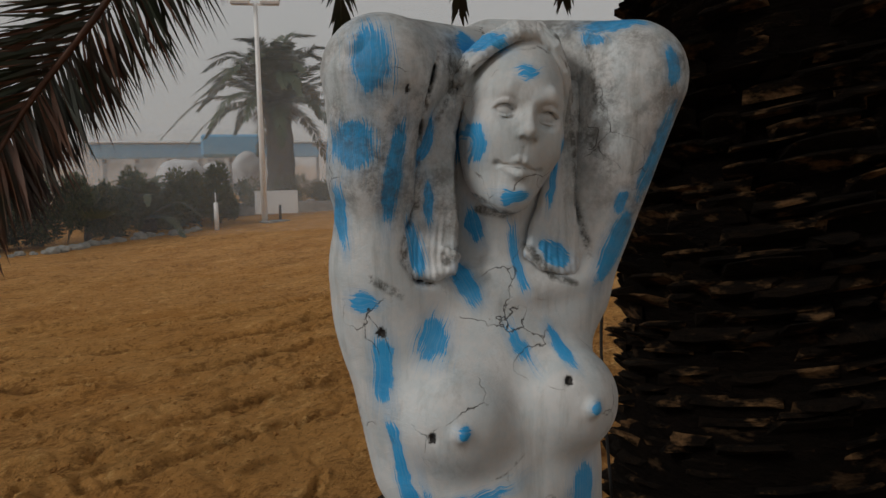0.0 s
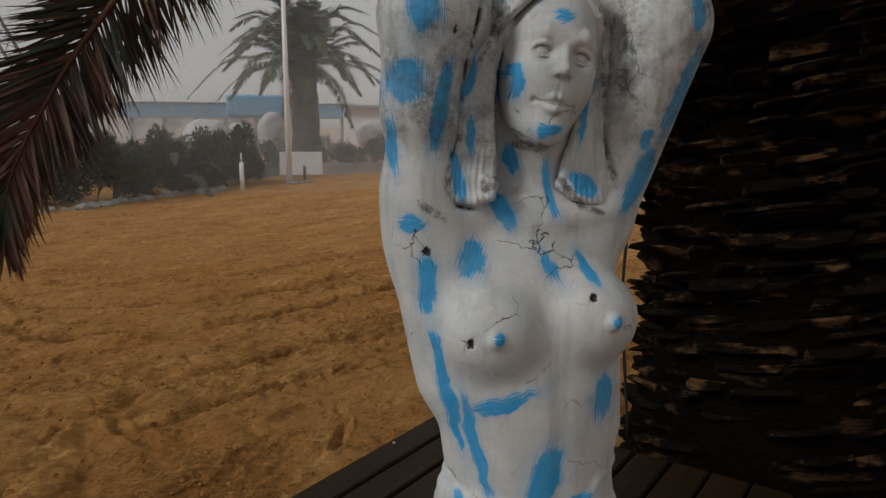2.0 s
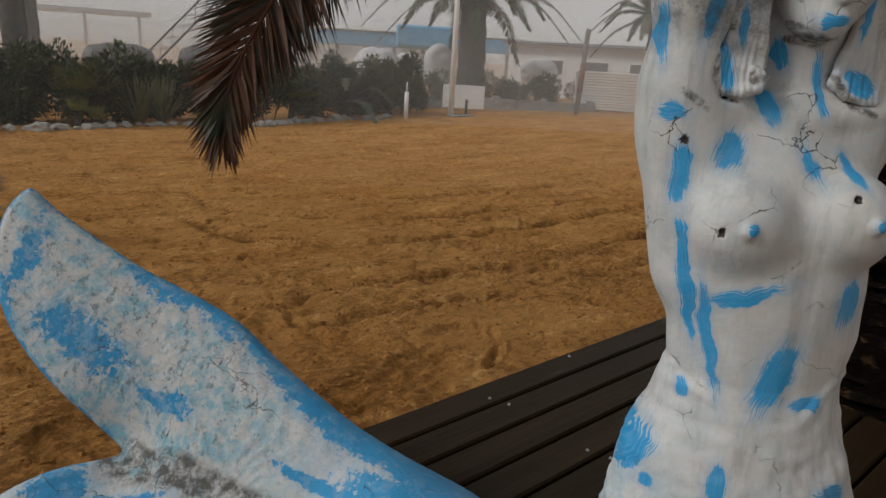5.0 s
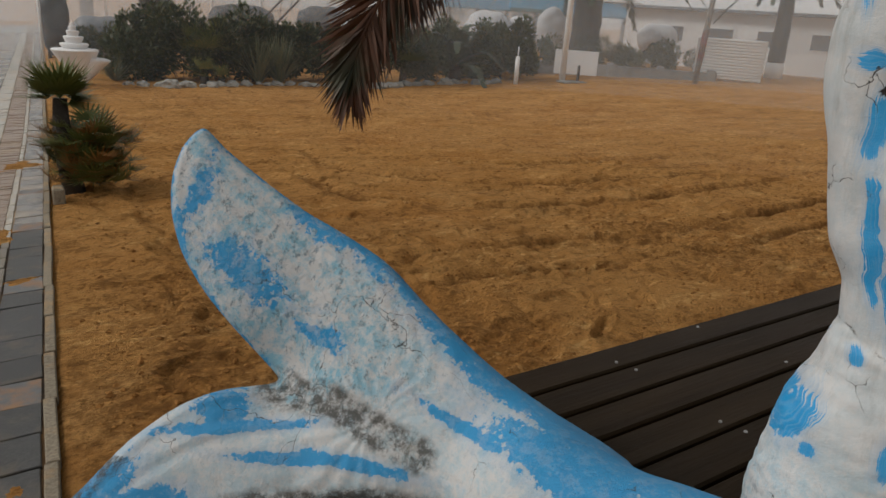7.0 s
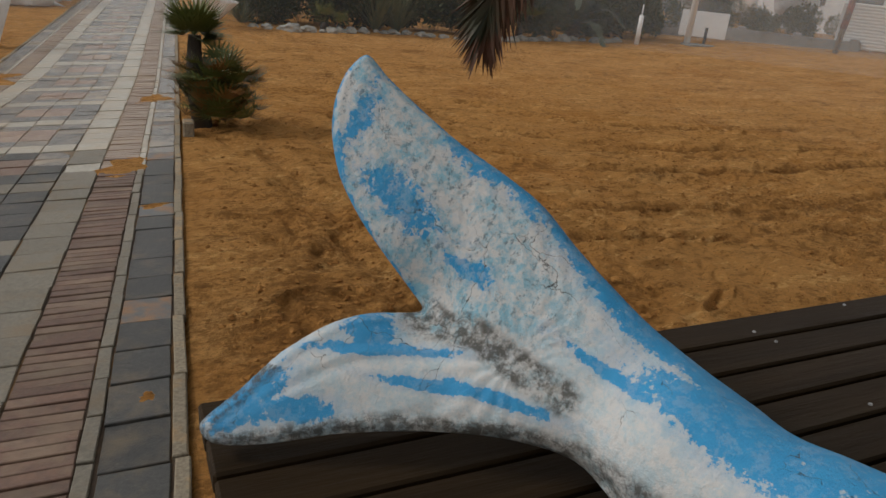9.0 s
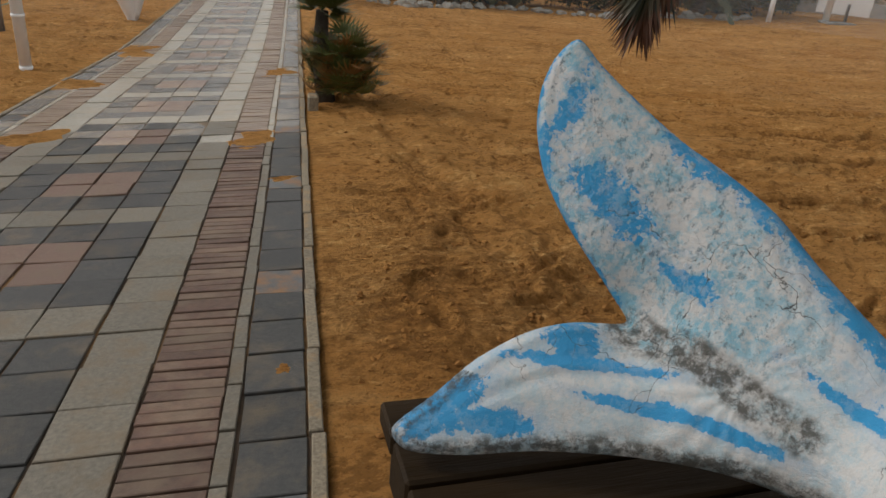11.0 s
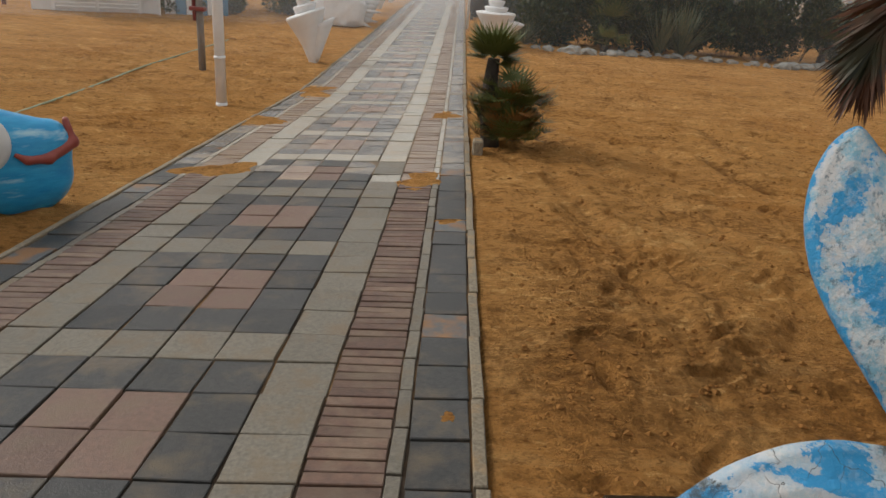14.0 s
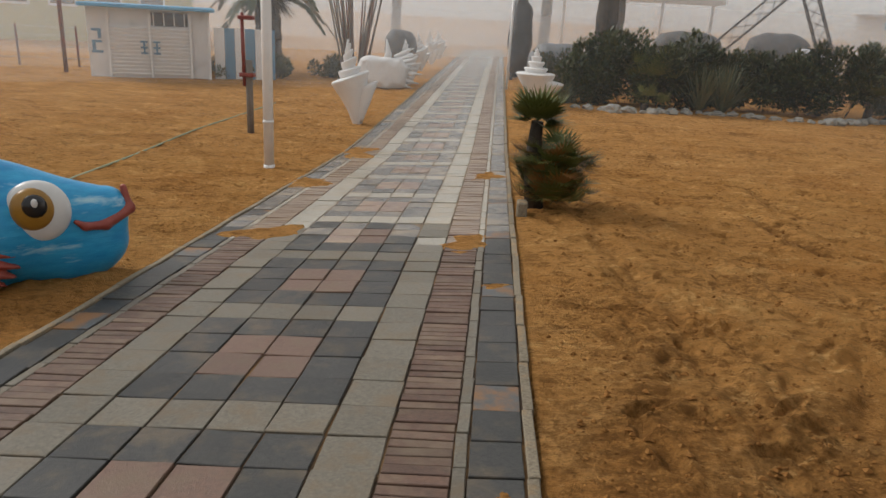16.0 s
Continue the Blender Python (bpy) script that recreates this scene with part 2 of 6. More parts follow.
CABLE = mat("black_cable", (0.012, 0.012, 0.012), (0.02, 0.02, 0.02), 20.0, 0.5, 0.0)
GLASS_LAMP = mat("floodlight_glass", (0.30, 0.32, 0.34), (0.38, 0.40, 0.42), 6.0, 0.15, 0.0)


# ---- mesh helpers ----
def mesh_of(name, verts, faces, material=None, smooth=False):
    me = bpy.data.meshes.new(name)
    me.from_pydata([tuple(map(float, v)) for v in verts] if not isinstance(verts, np.ndarray) else verts.tolist(), [], faces)
    if material:
        me.materials.append(material)
    if smooth:
        me.polygons.foreach_set("use_smooth", np.ones(len(me.polygons), bool))
    me.update()
    return me


def from_bm(name, bm, material, smooth=False):
    bmesh.ops.recalc_face_normals(bm, faces=bm.faces)
    me = bpy.data.meshes.new(name)
    bm.to_mesh(me)
    bm.free()
    me.materials.append(material)
    if smooth:
        me.polygons.foreach_set("use_smooth", np.ones(len(me.polygons), bool))
    return me


def part(name, bm, material, parent, label="", smooth=False):
    me = from_bm(name, bm, material, smooth) if isinstance(bm, bmesh.types.BMesh) else bm
    ob = new(name, me)
    ob.parent = parent
    return tagged(ob, label)


def thing(name, place, label, category, group="", turn=0.0, kind=""):
    ob = new(name)
    ob.matrix_basis = pose(*place, 0, 0, turn)
    return tagged(ob, label, category, group, kind)


def box_bm(cx, cy, cz, sx, sy, sz, bevel=0.0, bm=None, turn=None):
    own = bmesh.new()
    bmesh.ops.create_cube(own, size=1.0, matrix=Matrix.Translation((cx, cy, cz)) @ (turn or Matrix()) @ Matrix.Diagonal((sx, sy, sz, 1)))
    if bevel:
        bmesh.ops.bevel(own, geom=own.edges[:], offset=bevel, segments=1, affect="EDGES")
    if bm is None:
        return own
    tmp = bpy.data.meshes.new("t")
    own.to_mesh(tmp)
    own.free()
    bm.from_mesh(tmp)
    bpy.data.meshes.remove(tmp)
    return bm


def tube(points, radii, sides=8, closed=True):
    """Verts and faces of a tube along points."""
    pts = [Vector(p) for p in points]
    if not isinstance(radii, (list, tuple)):
        radii = [radii] * len(pts)
    verts, faces = [], []
    ref = Vector((0.31, 0.95, 0.05))
    for i, p in enumerate(pts):
        d = (pts[min(i + 1, len(pts) - 1)] - pts[max(i - 1, 0)]).normalized()
        a = d.cross(ref).normalized()
        b = d.cross(a)
        for k in range(sides):
            w = 2 * math.pi * k / sides
            verts.append(p + (a * math.cos(w) + b * math.sin(w)) * radii[i])
    for i in range(len(pts) - 1):
        for k in range(sides):
            k2 = (k + 1) % sides
            faces.append((i * sides + k, i * sides + k2, (i + 1) * sides + k2, (i + 1) * sides + k))
    if closed:
        faces.append(tuple(range(sides))[::-1])
        faces.append(tuple((len(pts) - 1) * sides + k for k in range(sides)))
    return verts, faces


def tube_mesh(name, points, radii, material, sides=8):
    v, f = tube(points, radii, sides)
    return mesh_of(name, v, f, material, smooth=True)


def lattice(x, y, scale, seed):
    """Smooth value noise, about -1 to 1."""
    r = np.random.RandomState(seed).uniform(-1, 1, (64, 64)).astype(np.float32)
    fx, fy = np.asarray(x) / scale, np.asarray(y) / scale
    ix, iy = np.floor(fx).astype(int), np.floor(fy).astype(int)
    tx, ty = fx - ix, fy - iy
    tx, ty = tx * tx * (3 - 2 * tx), ty * ty * (3 - 2 * ty)
    g = lambda i, j: r[i % 64, j % 64]
    return (g(ix, iy) * (1 - tx) + g(ix + 1, iy) * tx) * (1 - ty) + (g(ix, iy + 1) * (1 - tx) + g(ix + 1, iy + 1) * tx) * ty


# ---- the lie of the land ----
SLOPE, CROSS = 0.0569, 0.0606


def slope_z(y):
    """The promenade falls towards the sea and levels out."""
    y = np.asarray(y, float)
    s = np.clip((y - 7.9) / 1.6, 0, 1)
    return -SLOPE * np.where(y < 7.9, y, 7.9 + 1.6 * (s - 0.5 * s * s))


def level(x, y):
    x = np.asarray(x, float)
    return slope_z(np.maximum(y, -14)) + CROSS * np.clip(x, -2.6, 1.3) + 0.04 * np.clip(x - 10, 0, 16)


def on_ground(x, y, dz=0.0):
    return (x, y, float(level(x, y)) + dz)


# ---- ground ----
def spaced(fine_lo, fine_hi, step, lo, hi):
    mid = list(np.arange(fine_lo, fine_hi + 1e-6, step))
    up, x, s = [], fine_hi, step
    while x < hi:
        s *= 1.35
        x += s
        up.append(x)
    dn, x, s = [], fine_lo, step
    while x > lo:
        s *= 1.35
        x -= s
        dn.append(x)
    return np.array(dn[::-1] + mid + up)


def bezier_line(line, n):
    """A smooth line through the places given."""
    P = [np.array(p) for p in line]
    P = [2 * P[0] - P[1]] + P + [2 * P[-1] - P[-2]]
    out = []
    for a, b, c, d in zip(P, P[1:], P[2:], P[3:]):
        for k in range(n):
            u = k / n
            out.append(tuple(0.5 * (2 * b + (c - a) * u + (2 * a - 5 * b + 4 * c - d) * u * u + (3 * b - a - 3 * c + d) * u ** 3)))
    return out + [tuple(P[-2])]


def make_ground():
    xs, ys = spaced(-7.0, 13.0, 0.046, -600, 600), spaced(-2.6, 16.0, 0.046, -600, 600)
    xs = np.unique(np.round(np.concatenate([xs[(xs < 0.8) | (xs > 4.2)], np.arange(0.8, 4.2, 0.021)]), 4))
    ys = np.unique(np.round(np.concatenate([ys[(ys < -1.5) | (ys > 4.0)], np.arange(-1.5, 4.0, 0.021)]), 4))
    X, Y = np.meshgrid(xs, ys, indexing="ij")
    Z = level(X, Y)
    near = ((X > -9) & (X < 15) & (Y > -5) & (Y < 20)).astype(float)
    wx, wy = X + 0.25 * lattice(X, Y, 0.7, 3), Y + 0.25 * lattice(X, Y, 0.7, 4)
    ridged = 1 - 2 * np.abs(lattice(wx, wy * 1.5, 0.34, 9))
    relief = 0.035 * lattice(wx, wy, 1.3, 5) + 0.020 * lattice(wx, wy * 1.6, 0.42, 6) + 0.013 * ridged + 0.016 * lattice(wx, wy * 1.5, 0.19, 7) + 0.009 * lattice(wx, wy, 0.12, 8)
    relief *= 0.55
    churn = np.clip(0.4 + 0.9 * lattice(X, Y, 0.9, 51), 0, 1)
    fine = 1 - 2 * np.abs(lattice(wx, wy * 1.4, 0.11, 52))
    terrace = np.tanh(5 * lattice(wx, wy * 1.3, 0.23, 55)) * 0.013 + np.tanh(5 * lattice(wx, wy * 1.2, 0.12, 56)) * 0.012
    relief += (0.3 + 0.5 * churn) * terrace
    relief += churn * (0.010 * fine + 0.008 * lattice(wx, wy, 0.065, 53) + 0.005 * lattice(X, Y, 0.043, 54))
    damp = np.zeros(X.shape)
    # tyre ruts that sweep round the sand, each a smooth line through a few places
    ruts = (((2.3, 1.36), (3.0, 1.26), (4.4, 1.19), (5.8, 1.24), (8.0, 1.45), (11.0, 1.9)), ((2.2, 0.78), (2.9, 0.65), (4.0, 0.55), (5.5, 0.62), (8.0, 0.9)),
            ((3.3, 5.2), (3.24, 4.3), (3.35, 3.35), (3.85, 2.85), (4.5, 2.43), (5.3, 2.31), (6.4, 2.34), (9.0, 2.7)), ((4.1, 7.2), (3.9, 6.2), (3.8, 5.0), (4.1, 4.35), (4.7, 3.72), (6.0, 3.3), (8.5, 3.4)),
            ((4.7, 6.9), (4.6, 6.3), (4.9, 5.6), (5.3, 5.1), (6.6, 4.6), (9.0, 4.7)), ((1.3, 7.2), (1.47, 5.7), (1.95, 4.4), (2.2, 2.6), (2.45, 1.5), (2.85, 1.1)), ((1.3, 6.5), (1.47, 4.9), (1.58, 2.65), (1.68, 1.3), (1.76, 0.2)))
    for line in ruts:
        pts = bezier_line(line, 7)
        d = np.full(X.shape, 9.0)
        i0, i1 = np.searchsorted(xs, (min(p[0] for p in pts) - 0.5, max(p[0] for p in pts) + 0.5))
        j0, j1 = np.searchsorted(ys, (min(p[1] for p in pts) - 0.5, max(p[1] for p in pts) + 0.5))
        SX, SY = X[i0:i1, j0:j1] + 0.05 * lattice(X, Y, 0.35, 21)[i0:i1, j0:j1], Y[i0:i1, j0:j1] + 0.05 * lattice(X, Y, 0.35, 22)[i0:i1, j0:j1]
        dd = d[i0:i1, j0:j1]
        for (x1, y1), (x2, y2) in zip(pts, pts[1:]):
            dx, dy = x2 - x1, y2 - y1
            t = np.clip(((SX - x1) * dx + (SY - y1) * dy) / (dx * dx + dy * dy + 1e-9), 0, 1)
            dd = np.minimum(dd, np.hypot(SX - x1 - t * dx, SY - y1 - t * dy))
        d[i0:i1, j0:j1] = dd
        broken = 0.65 + 0.55 * lattice(X, Y, 0.5, 23)
        deep = 0.5 if line[0][0] < 2 else 1.0
        wide = 0.05 if line[0][1] < 2 else 0.08
        ends = 1 - np.exp(-((X - pts[0][0]) ** 2 + (Y - pts[0][1]) ** 2) / 0.25)
        relief += deep * (-0.060 * np.exp(-(d / wide) ** 2) + 0.036 * np.exp(-((d - 2.3 * wide) / wide) ** 2)) * broken * ends
        # rut floors are toned darker
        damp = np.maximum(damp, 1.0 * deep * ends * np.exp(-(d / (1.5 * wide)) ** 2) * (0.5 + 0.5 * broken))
    # churned damp sand beside the paving
    damp = np.maximum(damp, 0.62 * np.exp(-(((X - 1.35 - 0.1 * Y) / 0.55) ** 2 + ((Y - 0.4) / 1.7) ** 2)))
    # darker towards the near end, in uneven patches
    damp = np.maximum(damp, 0.33 + 0.26 * lattice(X, Y, 1.3, 24) + 0.12 * lattice(X, Y, 0.45, 25) - 0.075 * np.clip(Y, -1, 8))
    # foot prints
    rng = np.random.RandomState(4)
    for _ in range(2600):
        px, py = rng.uniform(-6.5, 12.5), rng.uniform(-2.2, 16)
        if -2.0 < px < 1.0:
            continue
        a, L, W, dep = rng.uniform(0, 3.14), rng.uniform(0.07, 0.15), rng.uniform(0.03, 0.05), rng.uniform(0.012, 0.034)
        i0, i1 = np.searchsorted(xs, (px - 0.3, px + 0.3))
        j0, j1 = np.searchsorted(ys, (py - 0.3, py + 0.3))
        dx, dy = X[i0:i1, j0:j1] - px, Y[i0:i1, j0:j1] - py
        q = ((dx * math.cos(a) + dy * math.sin(a)) / L) ** 2 + ((-dx * math.sin(a) + dy * math.cos(a)) / W) ** 2
        relief[i0:i1, j0:j1] += dep * (-np.exp(-q * q) + 0.45 * np.exp(-(q - 2.2) ** 2))
        # deeper prints are toned darker inside
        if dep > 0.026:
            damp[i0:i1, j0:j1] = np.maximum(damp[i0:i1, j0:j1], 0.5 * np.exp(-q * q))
    # a dug hollow beside the table
    relief += -0.05 * np.exp(-(((X - 1.75) / 0.35) ** 2 + ((Y + 0.75) / 0.28) ** 2))
    side = np.clip(np.maximum(X - 0.83, -1.83 - X) / 0.35, 0, 1)
    Z = Z + relief * near * (0.25 + 0.75 * side) - 0.012 * (1 - side)
    Z = np.where((X > -1.88) & (X < 0.88) & (Y < 80), Z - 0.09 * np.clip((0.835 - np.abs(X + 0.5) + 0.5) / 0.06, 0, 1), Z)
    nx, ny = X.shape
    idx = np.arange(nx * ny).reshape(nx, ny)
    quads = np.stack([idx[:-1, :-1], idx[1:, :-1], idx[1:, 1:], idx[:-1, 1:]], -1).reshape(-1, 4)
    me = mesh_of("ground", np.stack([X, Y, Z], -1).reshape(-1, 3), quads.tolist(), SAND, smooth=True)
    # loose clods lying on it, thickest where the sand is churned
    rc = np.random.RandomState(12)
    V, F = [], []
    unit = np.array([(1, 0, 0), (-1, 0, 0), (0, 1, 0), (0, -1, 0), (0, 0, 1), (0, 0, -1)], float)
    tris = ((0, 2, 4), (2, 1, 4), (1, 3, 4), (3, 0, 4), (2, 0, 5), (1, 2, 5), (3, 1, 5), (0, 3, 5))
    for _ in range(70000):
        px, py = (rc.uniform(0.95, 9.5) if rc.rand() < 0.8 else rc.uniform(-6.0, -2.0)), -1.2 + 12 * rc.rand() ** 1.5
        i, j = np.searchsorted(xs, px), np.searchsorted(ys, py)
        if rc.rand() > 0.07 + 1.2 * max(damp[i, j], 0) ** 2:
            continue
        r = 0.003 + 0.013 * rc.rand() ** 2.5
        base = len(V)
        spin = rc.uniform(0, 6.28)
        for p in unit * rc.uniform(0.6, 1.3, (6, 1)) * r:
            V.append((px + 1.4 * (p[0] * math.cos(spin) - p[1] * math.sin(spin)), py + p[0] * math.sin(spin) + p[1] * math.cos(spin), Z[i, j] + 0.3 * r + 0.8 * p[2]))
        F += [tuple(base + k for k in t) for t in tris]
    tagged(new("sand_clods", mesh_of("sand_clods", V, F, CLOD)), "loose damp clods of brown sand", "sand clods", kind="stuff")
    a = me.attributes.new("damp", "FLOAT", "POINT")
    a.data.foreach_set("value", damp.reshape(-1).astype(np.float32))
    return tagged(new("ground", me), "rutted brown wet beach sand with footprints", "sand", kind="structure")


make_ground()


# ---- things on the near table ----
TABLE_TURN = 4.9
TABLE_AT = (0.855, -1.948, 0.955)


def make_table():
    g0 = float(level(1.7, -2.2))
    t = thing("wooden_table", (TABLE_AT[0], TABLE_AT[1], g0), "dark brown plank table on the sand beside the palm trunk", "table", turn=TABLE_TURN)
    h = TABLE_AT[2] - g0
    pitch = 0.0815
    for k in range(10):
        L = 2.05 if k < 3 else 1.60
        part("plank", box_bm(L / 2, -pitch * (k + 0.5), h - 0.017, L, pitch - 0.007, 0.034, 0.004), TABLE, t)
        for xb in (0.035, 0.56, 1.02, 1.33):
            for dy in (-0.02, 0.02):
                if xb < L - 0.1 and (k * 5 + int(xb * 9) + (dy > 0)) % 3 == 0:
                    b = bmesh.new()
                    bmesh.ops.create_cone(b, cap_ends=True, segments=8, radius1=0.004, radius2=0.0028, depth=0.003, matrix=Matrix.Translation((xb + 0.012 * ((k * 7) % 3 - 1), -pitch * (k + 0.5) + dy, h + 0.001)))
                    part("bolt", b, STEEL, t)
    for x in (0.03, 1.55):
        part("end_board", box_bm(x, -0.41, h - 0.085, 0.03, 0.78, 0.095, 0.004), TABLE, t)
    for y in (-0.03, -0.78):
        part("side_board", box_bm(0.79, y, h - 0.085, 1.48, 0.03, 0.095, 0.004), TABLE, t)
    for x in (0.10, 1.46):
        for y in (-0.085, -0.73):
            part("leg", box_bm(x, y, (h - 0.04) / 2 - 0.02, 0.07, 0.07, h - 0.0, 0.005), TABLE, t)
    return t


make_table()


# ---- modelling by distance fields ----
def smin(a, b, k):
    h = np.clip(0.5 + 0.5 * (b - a) / k, 0, 1)
    return b + (a - b) * h - k * h * (1 - h)


def cone_df(P, a, b, ra, rb):
    a, b = np.array(a, np.float32), np.array(b, np.float32)
    d = b - a
    t = np.clip(((P - a) @ d) / (d @ d), 0, 1)
    return np.linalg.norm(P - a - t[:, None] * d, axis=1) - (ra + (rb - ra) * t)


def ball_df(P, c, r):
    r = np.array(r, np.float32) * np.ones(3, np.float32)
    q = (P - np.array(c, np.float32)) / r
    k = np.linalg.norm(q, axis=1)
    return (k - 1) * r.min()


def net(f, lo, hi, h):
    """Quads on the zero surface of f in a box, by surface nets."""
    ax = [np.arange(lo[k], hi[k] + h, h, dtype=np.float32) for k in range(3)]
    G = np.stack(np.meshgrid(*ax, indexing="ij"), -1)
    sh = G.shape[:3]
    # a coarse pass first; fine values only where the surface may run
    few = [np.minimum(np.arange(0, m + 3, 4), m - 1) for m in sh]
    C = f(G[np.ix_(*few)].reshape(-1, 3)).reshape([len(k) for k in few]).astype(np.float32)
    pick = [np.minimum((np.arange(m) + 2) // 4, len(k) - 1) for m, k in zip(sh, few)]
    V = C[np.ix_(*pick)]
    close = np.abs(V) < 6.5 * h
    V[close] = f(G[close]).astype(np.float32)
    V[0], V[-1], V[:, 0], V[:, -1], V[:, :, 0], V[:, :, -1] = (np.maximum(v, 1e-3) for v in (V[0], V[-1], V[:, 0], V[:, -1], V[:, :, 0], V[:, :, -1]))
    S = V < 0
    n = tuple(s - 1 for s in sh)
    acc, cnt = np.zeros((*n, 3), np.float32), np.zeros(n, np.float32)
    cut = lambda A, o: A[o[0]:o[0] + n[0], o[1]:o[1] + n[1], o[2]:o[2] + n[2]]
    for axis in range(3):
        o1, o2 = [k for k in range(3) if k != axis]
        for i in (0, 1):
            for j in (0, 1):
                a = [0, 0, 0]
                a[o1], a[o2] = i, j
                b = list(a)
                b[axis] = 1
                va, vb = cut(V, a), cut(V, b)
                x = cut(S, a) != cut(S, b)
                t = np.where(x, va / np.where(x, va - vb, 1), 0)
                pos = np.zeros((*n, 3), np.float32)
                pos[..., o1], pos[..., o2], pos[..., axis] = i, j, t
                acc += pos * x[..., None]
                cnt += x
    act = cnt > 0
    ids = np.full(n, -1)
    ids[act] = np.arange(act.sum())
    where = np.argwhere(act)
    verts = (where + acc[act] / cnt[act][:, None]) * h + np.array([a[0] for a in ax])
    quads = []
    for axis in range(3):
        o1, o2 = [k for k in range(3) if k != axis]
        lo_s = [slice(None)] * 3
        hi_s = [slice(None)] * 3
        lo_s[axis], hi_s[axis] = slice(0, -1), slice(1, None)
        x = S[tuple(lo_s)] != S[tuple(hi_s)]
        e = np.argwhere(x)
        inside = S[tuple(lo_s)][x]
        ok = (e[:, o1] > 0) & (e[:, o2] > 0) & (e[:, o1] < n[o1]) & (e[:, o2] < n[o2])
        e, inside = e[ok], inside[ok]
        def cid(d1, d2):
            c = e.copy()
            c[:, o1] -= d1
            c[:, o2] -= d2
            return ids[c[:, 0], c[:, 1], c[:, 2]]
        q = np.stack([cid(1, 1), cid(0, 1), cid(0, 0), cid(1, 0)], 1)
        flip = inside if axis != 1 else ~inside
        q[~flip] = q[~flip][:, ::-1]
        quads.append(q)
    quads = np.concatenate(quads)
    quads = quads[(quads >= 0).all(1)]
    return verts, quads


# ---- mermaid: local x to its left, y to its back, z up ----
M_AT, M_X, M_Y = np.array([1.72, -2.49, 0.0]), np.array([0.765, -0.644, 0.0]), np.array([0.644, 0.765, 0.0])
TORSO = np.array([  # height, centre x, half width, centre y, half depth
    (0.93, 0.012, 0.152, -0.06, 0.11), (1.03, 0.012, 0.153, -0.06, 0.11), (1.10, 0.006, 0.147, -0.05, 0.105), (1.16, -0.002, 0.133, -0.05, 0.095),
    (1.22, -0.008, 0.115, -0.05, 0.085), (1.27, -0.005, 0.098, -0.05, 0.076), (1.31, -0.002, 0.090, -0.05, 0.070), (1.36, 0.0, 0.098, -0.05, 0.070),
    (1.41, -0.005, 0.102, -0.05, 0.072), (1.47, -0.014, 0.106, -0.045, 0.072), (1.52, -0.018, 0.110, -0.035, 0.066), (1.57, -0.012, 0.106, -0.022, 0.055), (1.63, 0.0, 0.07, -0.01, 0.04)])


def torso_df(P):
    z = P[:, 2]
    i = lambda k: np.interp(z, TORSO[:, 0], TORSO[:, k])
    cx, w, cy, d = i(1), i(2), i(3), i(4)
    q = np.sqrt(((P[:, 0] - cx) / w) ** 2 + ((P[:, 1] - cy) / d) ** 2)
    body = (q - 1) * np.minimum(w, d)
    return np.maximum(body, np.maximum(z - 1.60, 0.945 - z))


# places where the plaster is knocked out, and the runs of mould and painted gap shade between arms and hair (x, height)
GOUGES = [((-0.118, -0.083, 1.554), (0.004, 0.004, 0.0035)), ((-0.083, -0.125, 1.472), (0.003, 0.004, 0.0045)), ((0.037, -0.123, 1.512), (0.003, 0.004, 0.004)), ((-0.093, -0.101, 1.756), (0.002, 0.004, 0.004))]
# thin lines at eyes, mouth, hair and skirt brim: crease shade put into colour
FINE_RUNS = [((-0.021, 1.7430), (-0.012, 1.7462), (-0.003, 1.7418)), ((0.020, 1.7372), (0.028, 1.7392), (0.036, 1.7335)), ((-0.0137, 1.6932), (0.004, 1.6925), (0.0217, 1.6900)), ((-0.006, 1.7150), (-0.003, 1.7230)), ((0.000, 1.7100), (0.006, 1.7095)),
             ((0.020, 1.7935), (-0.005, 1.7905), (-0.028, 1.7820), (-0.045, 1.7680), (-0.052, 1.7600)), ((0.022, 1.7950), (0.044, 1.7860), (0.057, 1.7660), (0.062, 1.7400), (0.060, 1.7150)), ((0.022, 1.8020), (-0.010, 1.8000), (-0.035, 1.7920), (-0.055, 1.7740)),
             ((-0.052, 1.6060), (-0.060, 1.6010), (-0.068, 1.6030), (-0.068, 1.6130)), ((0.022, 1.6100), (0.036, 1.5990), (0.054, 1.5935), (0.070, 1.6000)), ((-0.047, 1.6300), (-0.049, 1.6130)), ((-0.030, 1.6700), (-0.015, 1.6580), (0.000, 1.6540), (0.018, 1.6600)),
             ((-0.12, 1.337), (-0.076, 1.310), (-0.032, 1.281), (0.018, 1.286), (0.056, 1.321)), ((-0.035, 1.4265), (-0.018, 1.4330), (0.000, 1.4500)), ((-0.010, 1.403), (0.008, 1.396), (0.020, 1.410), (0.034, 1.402))]
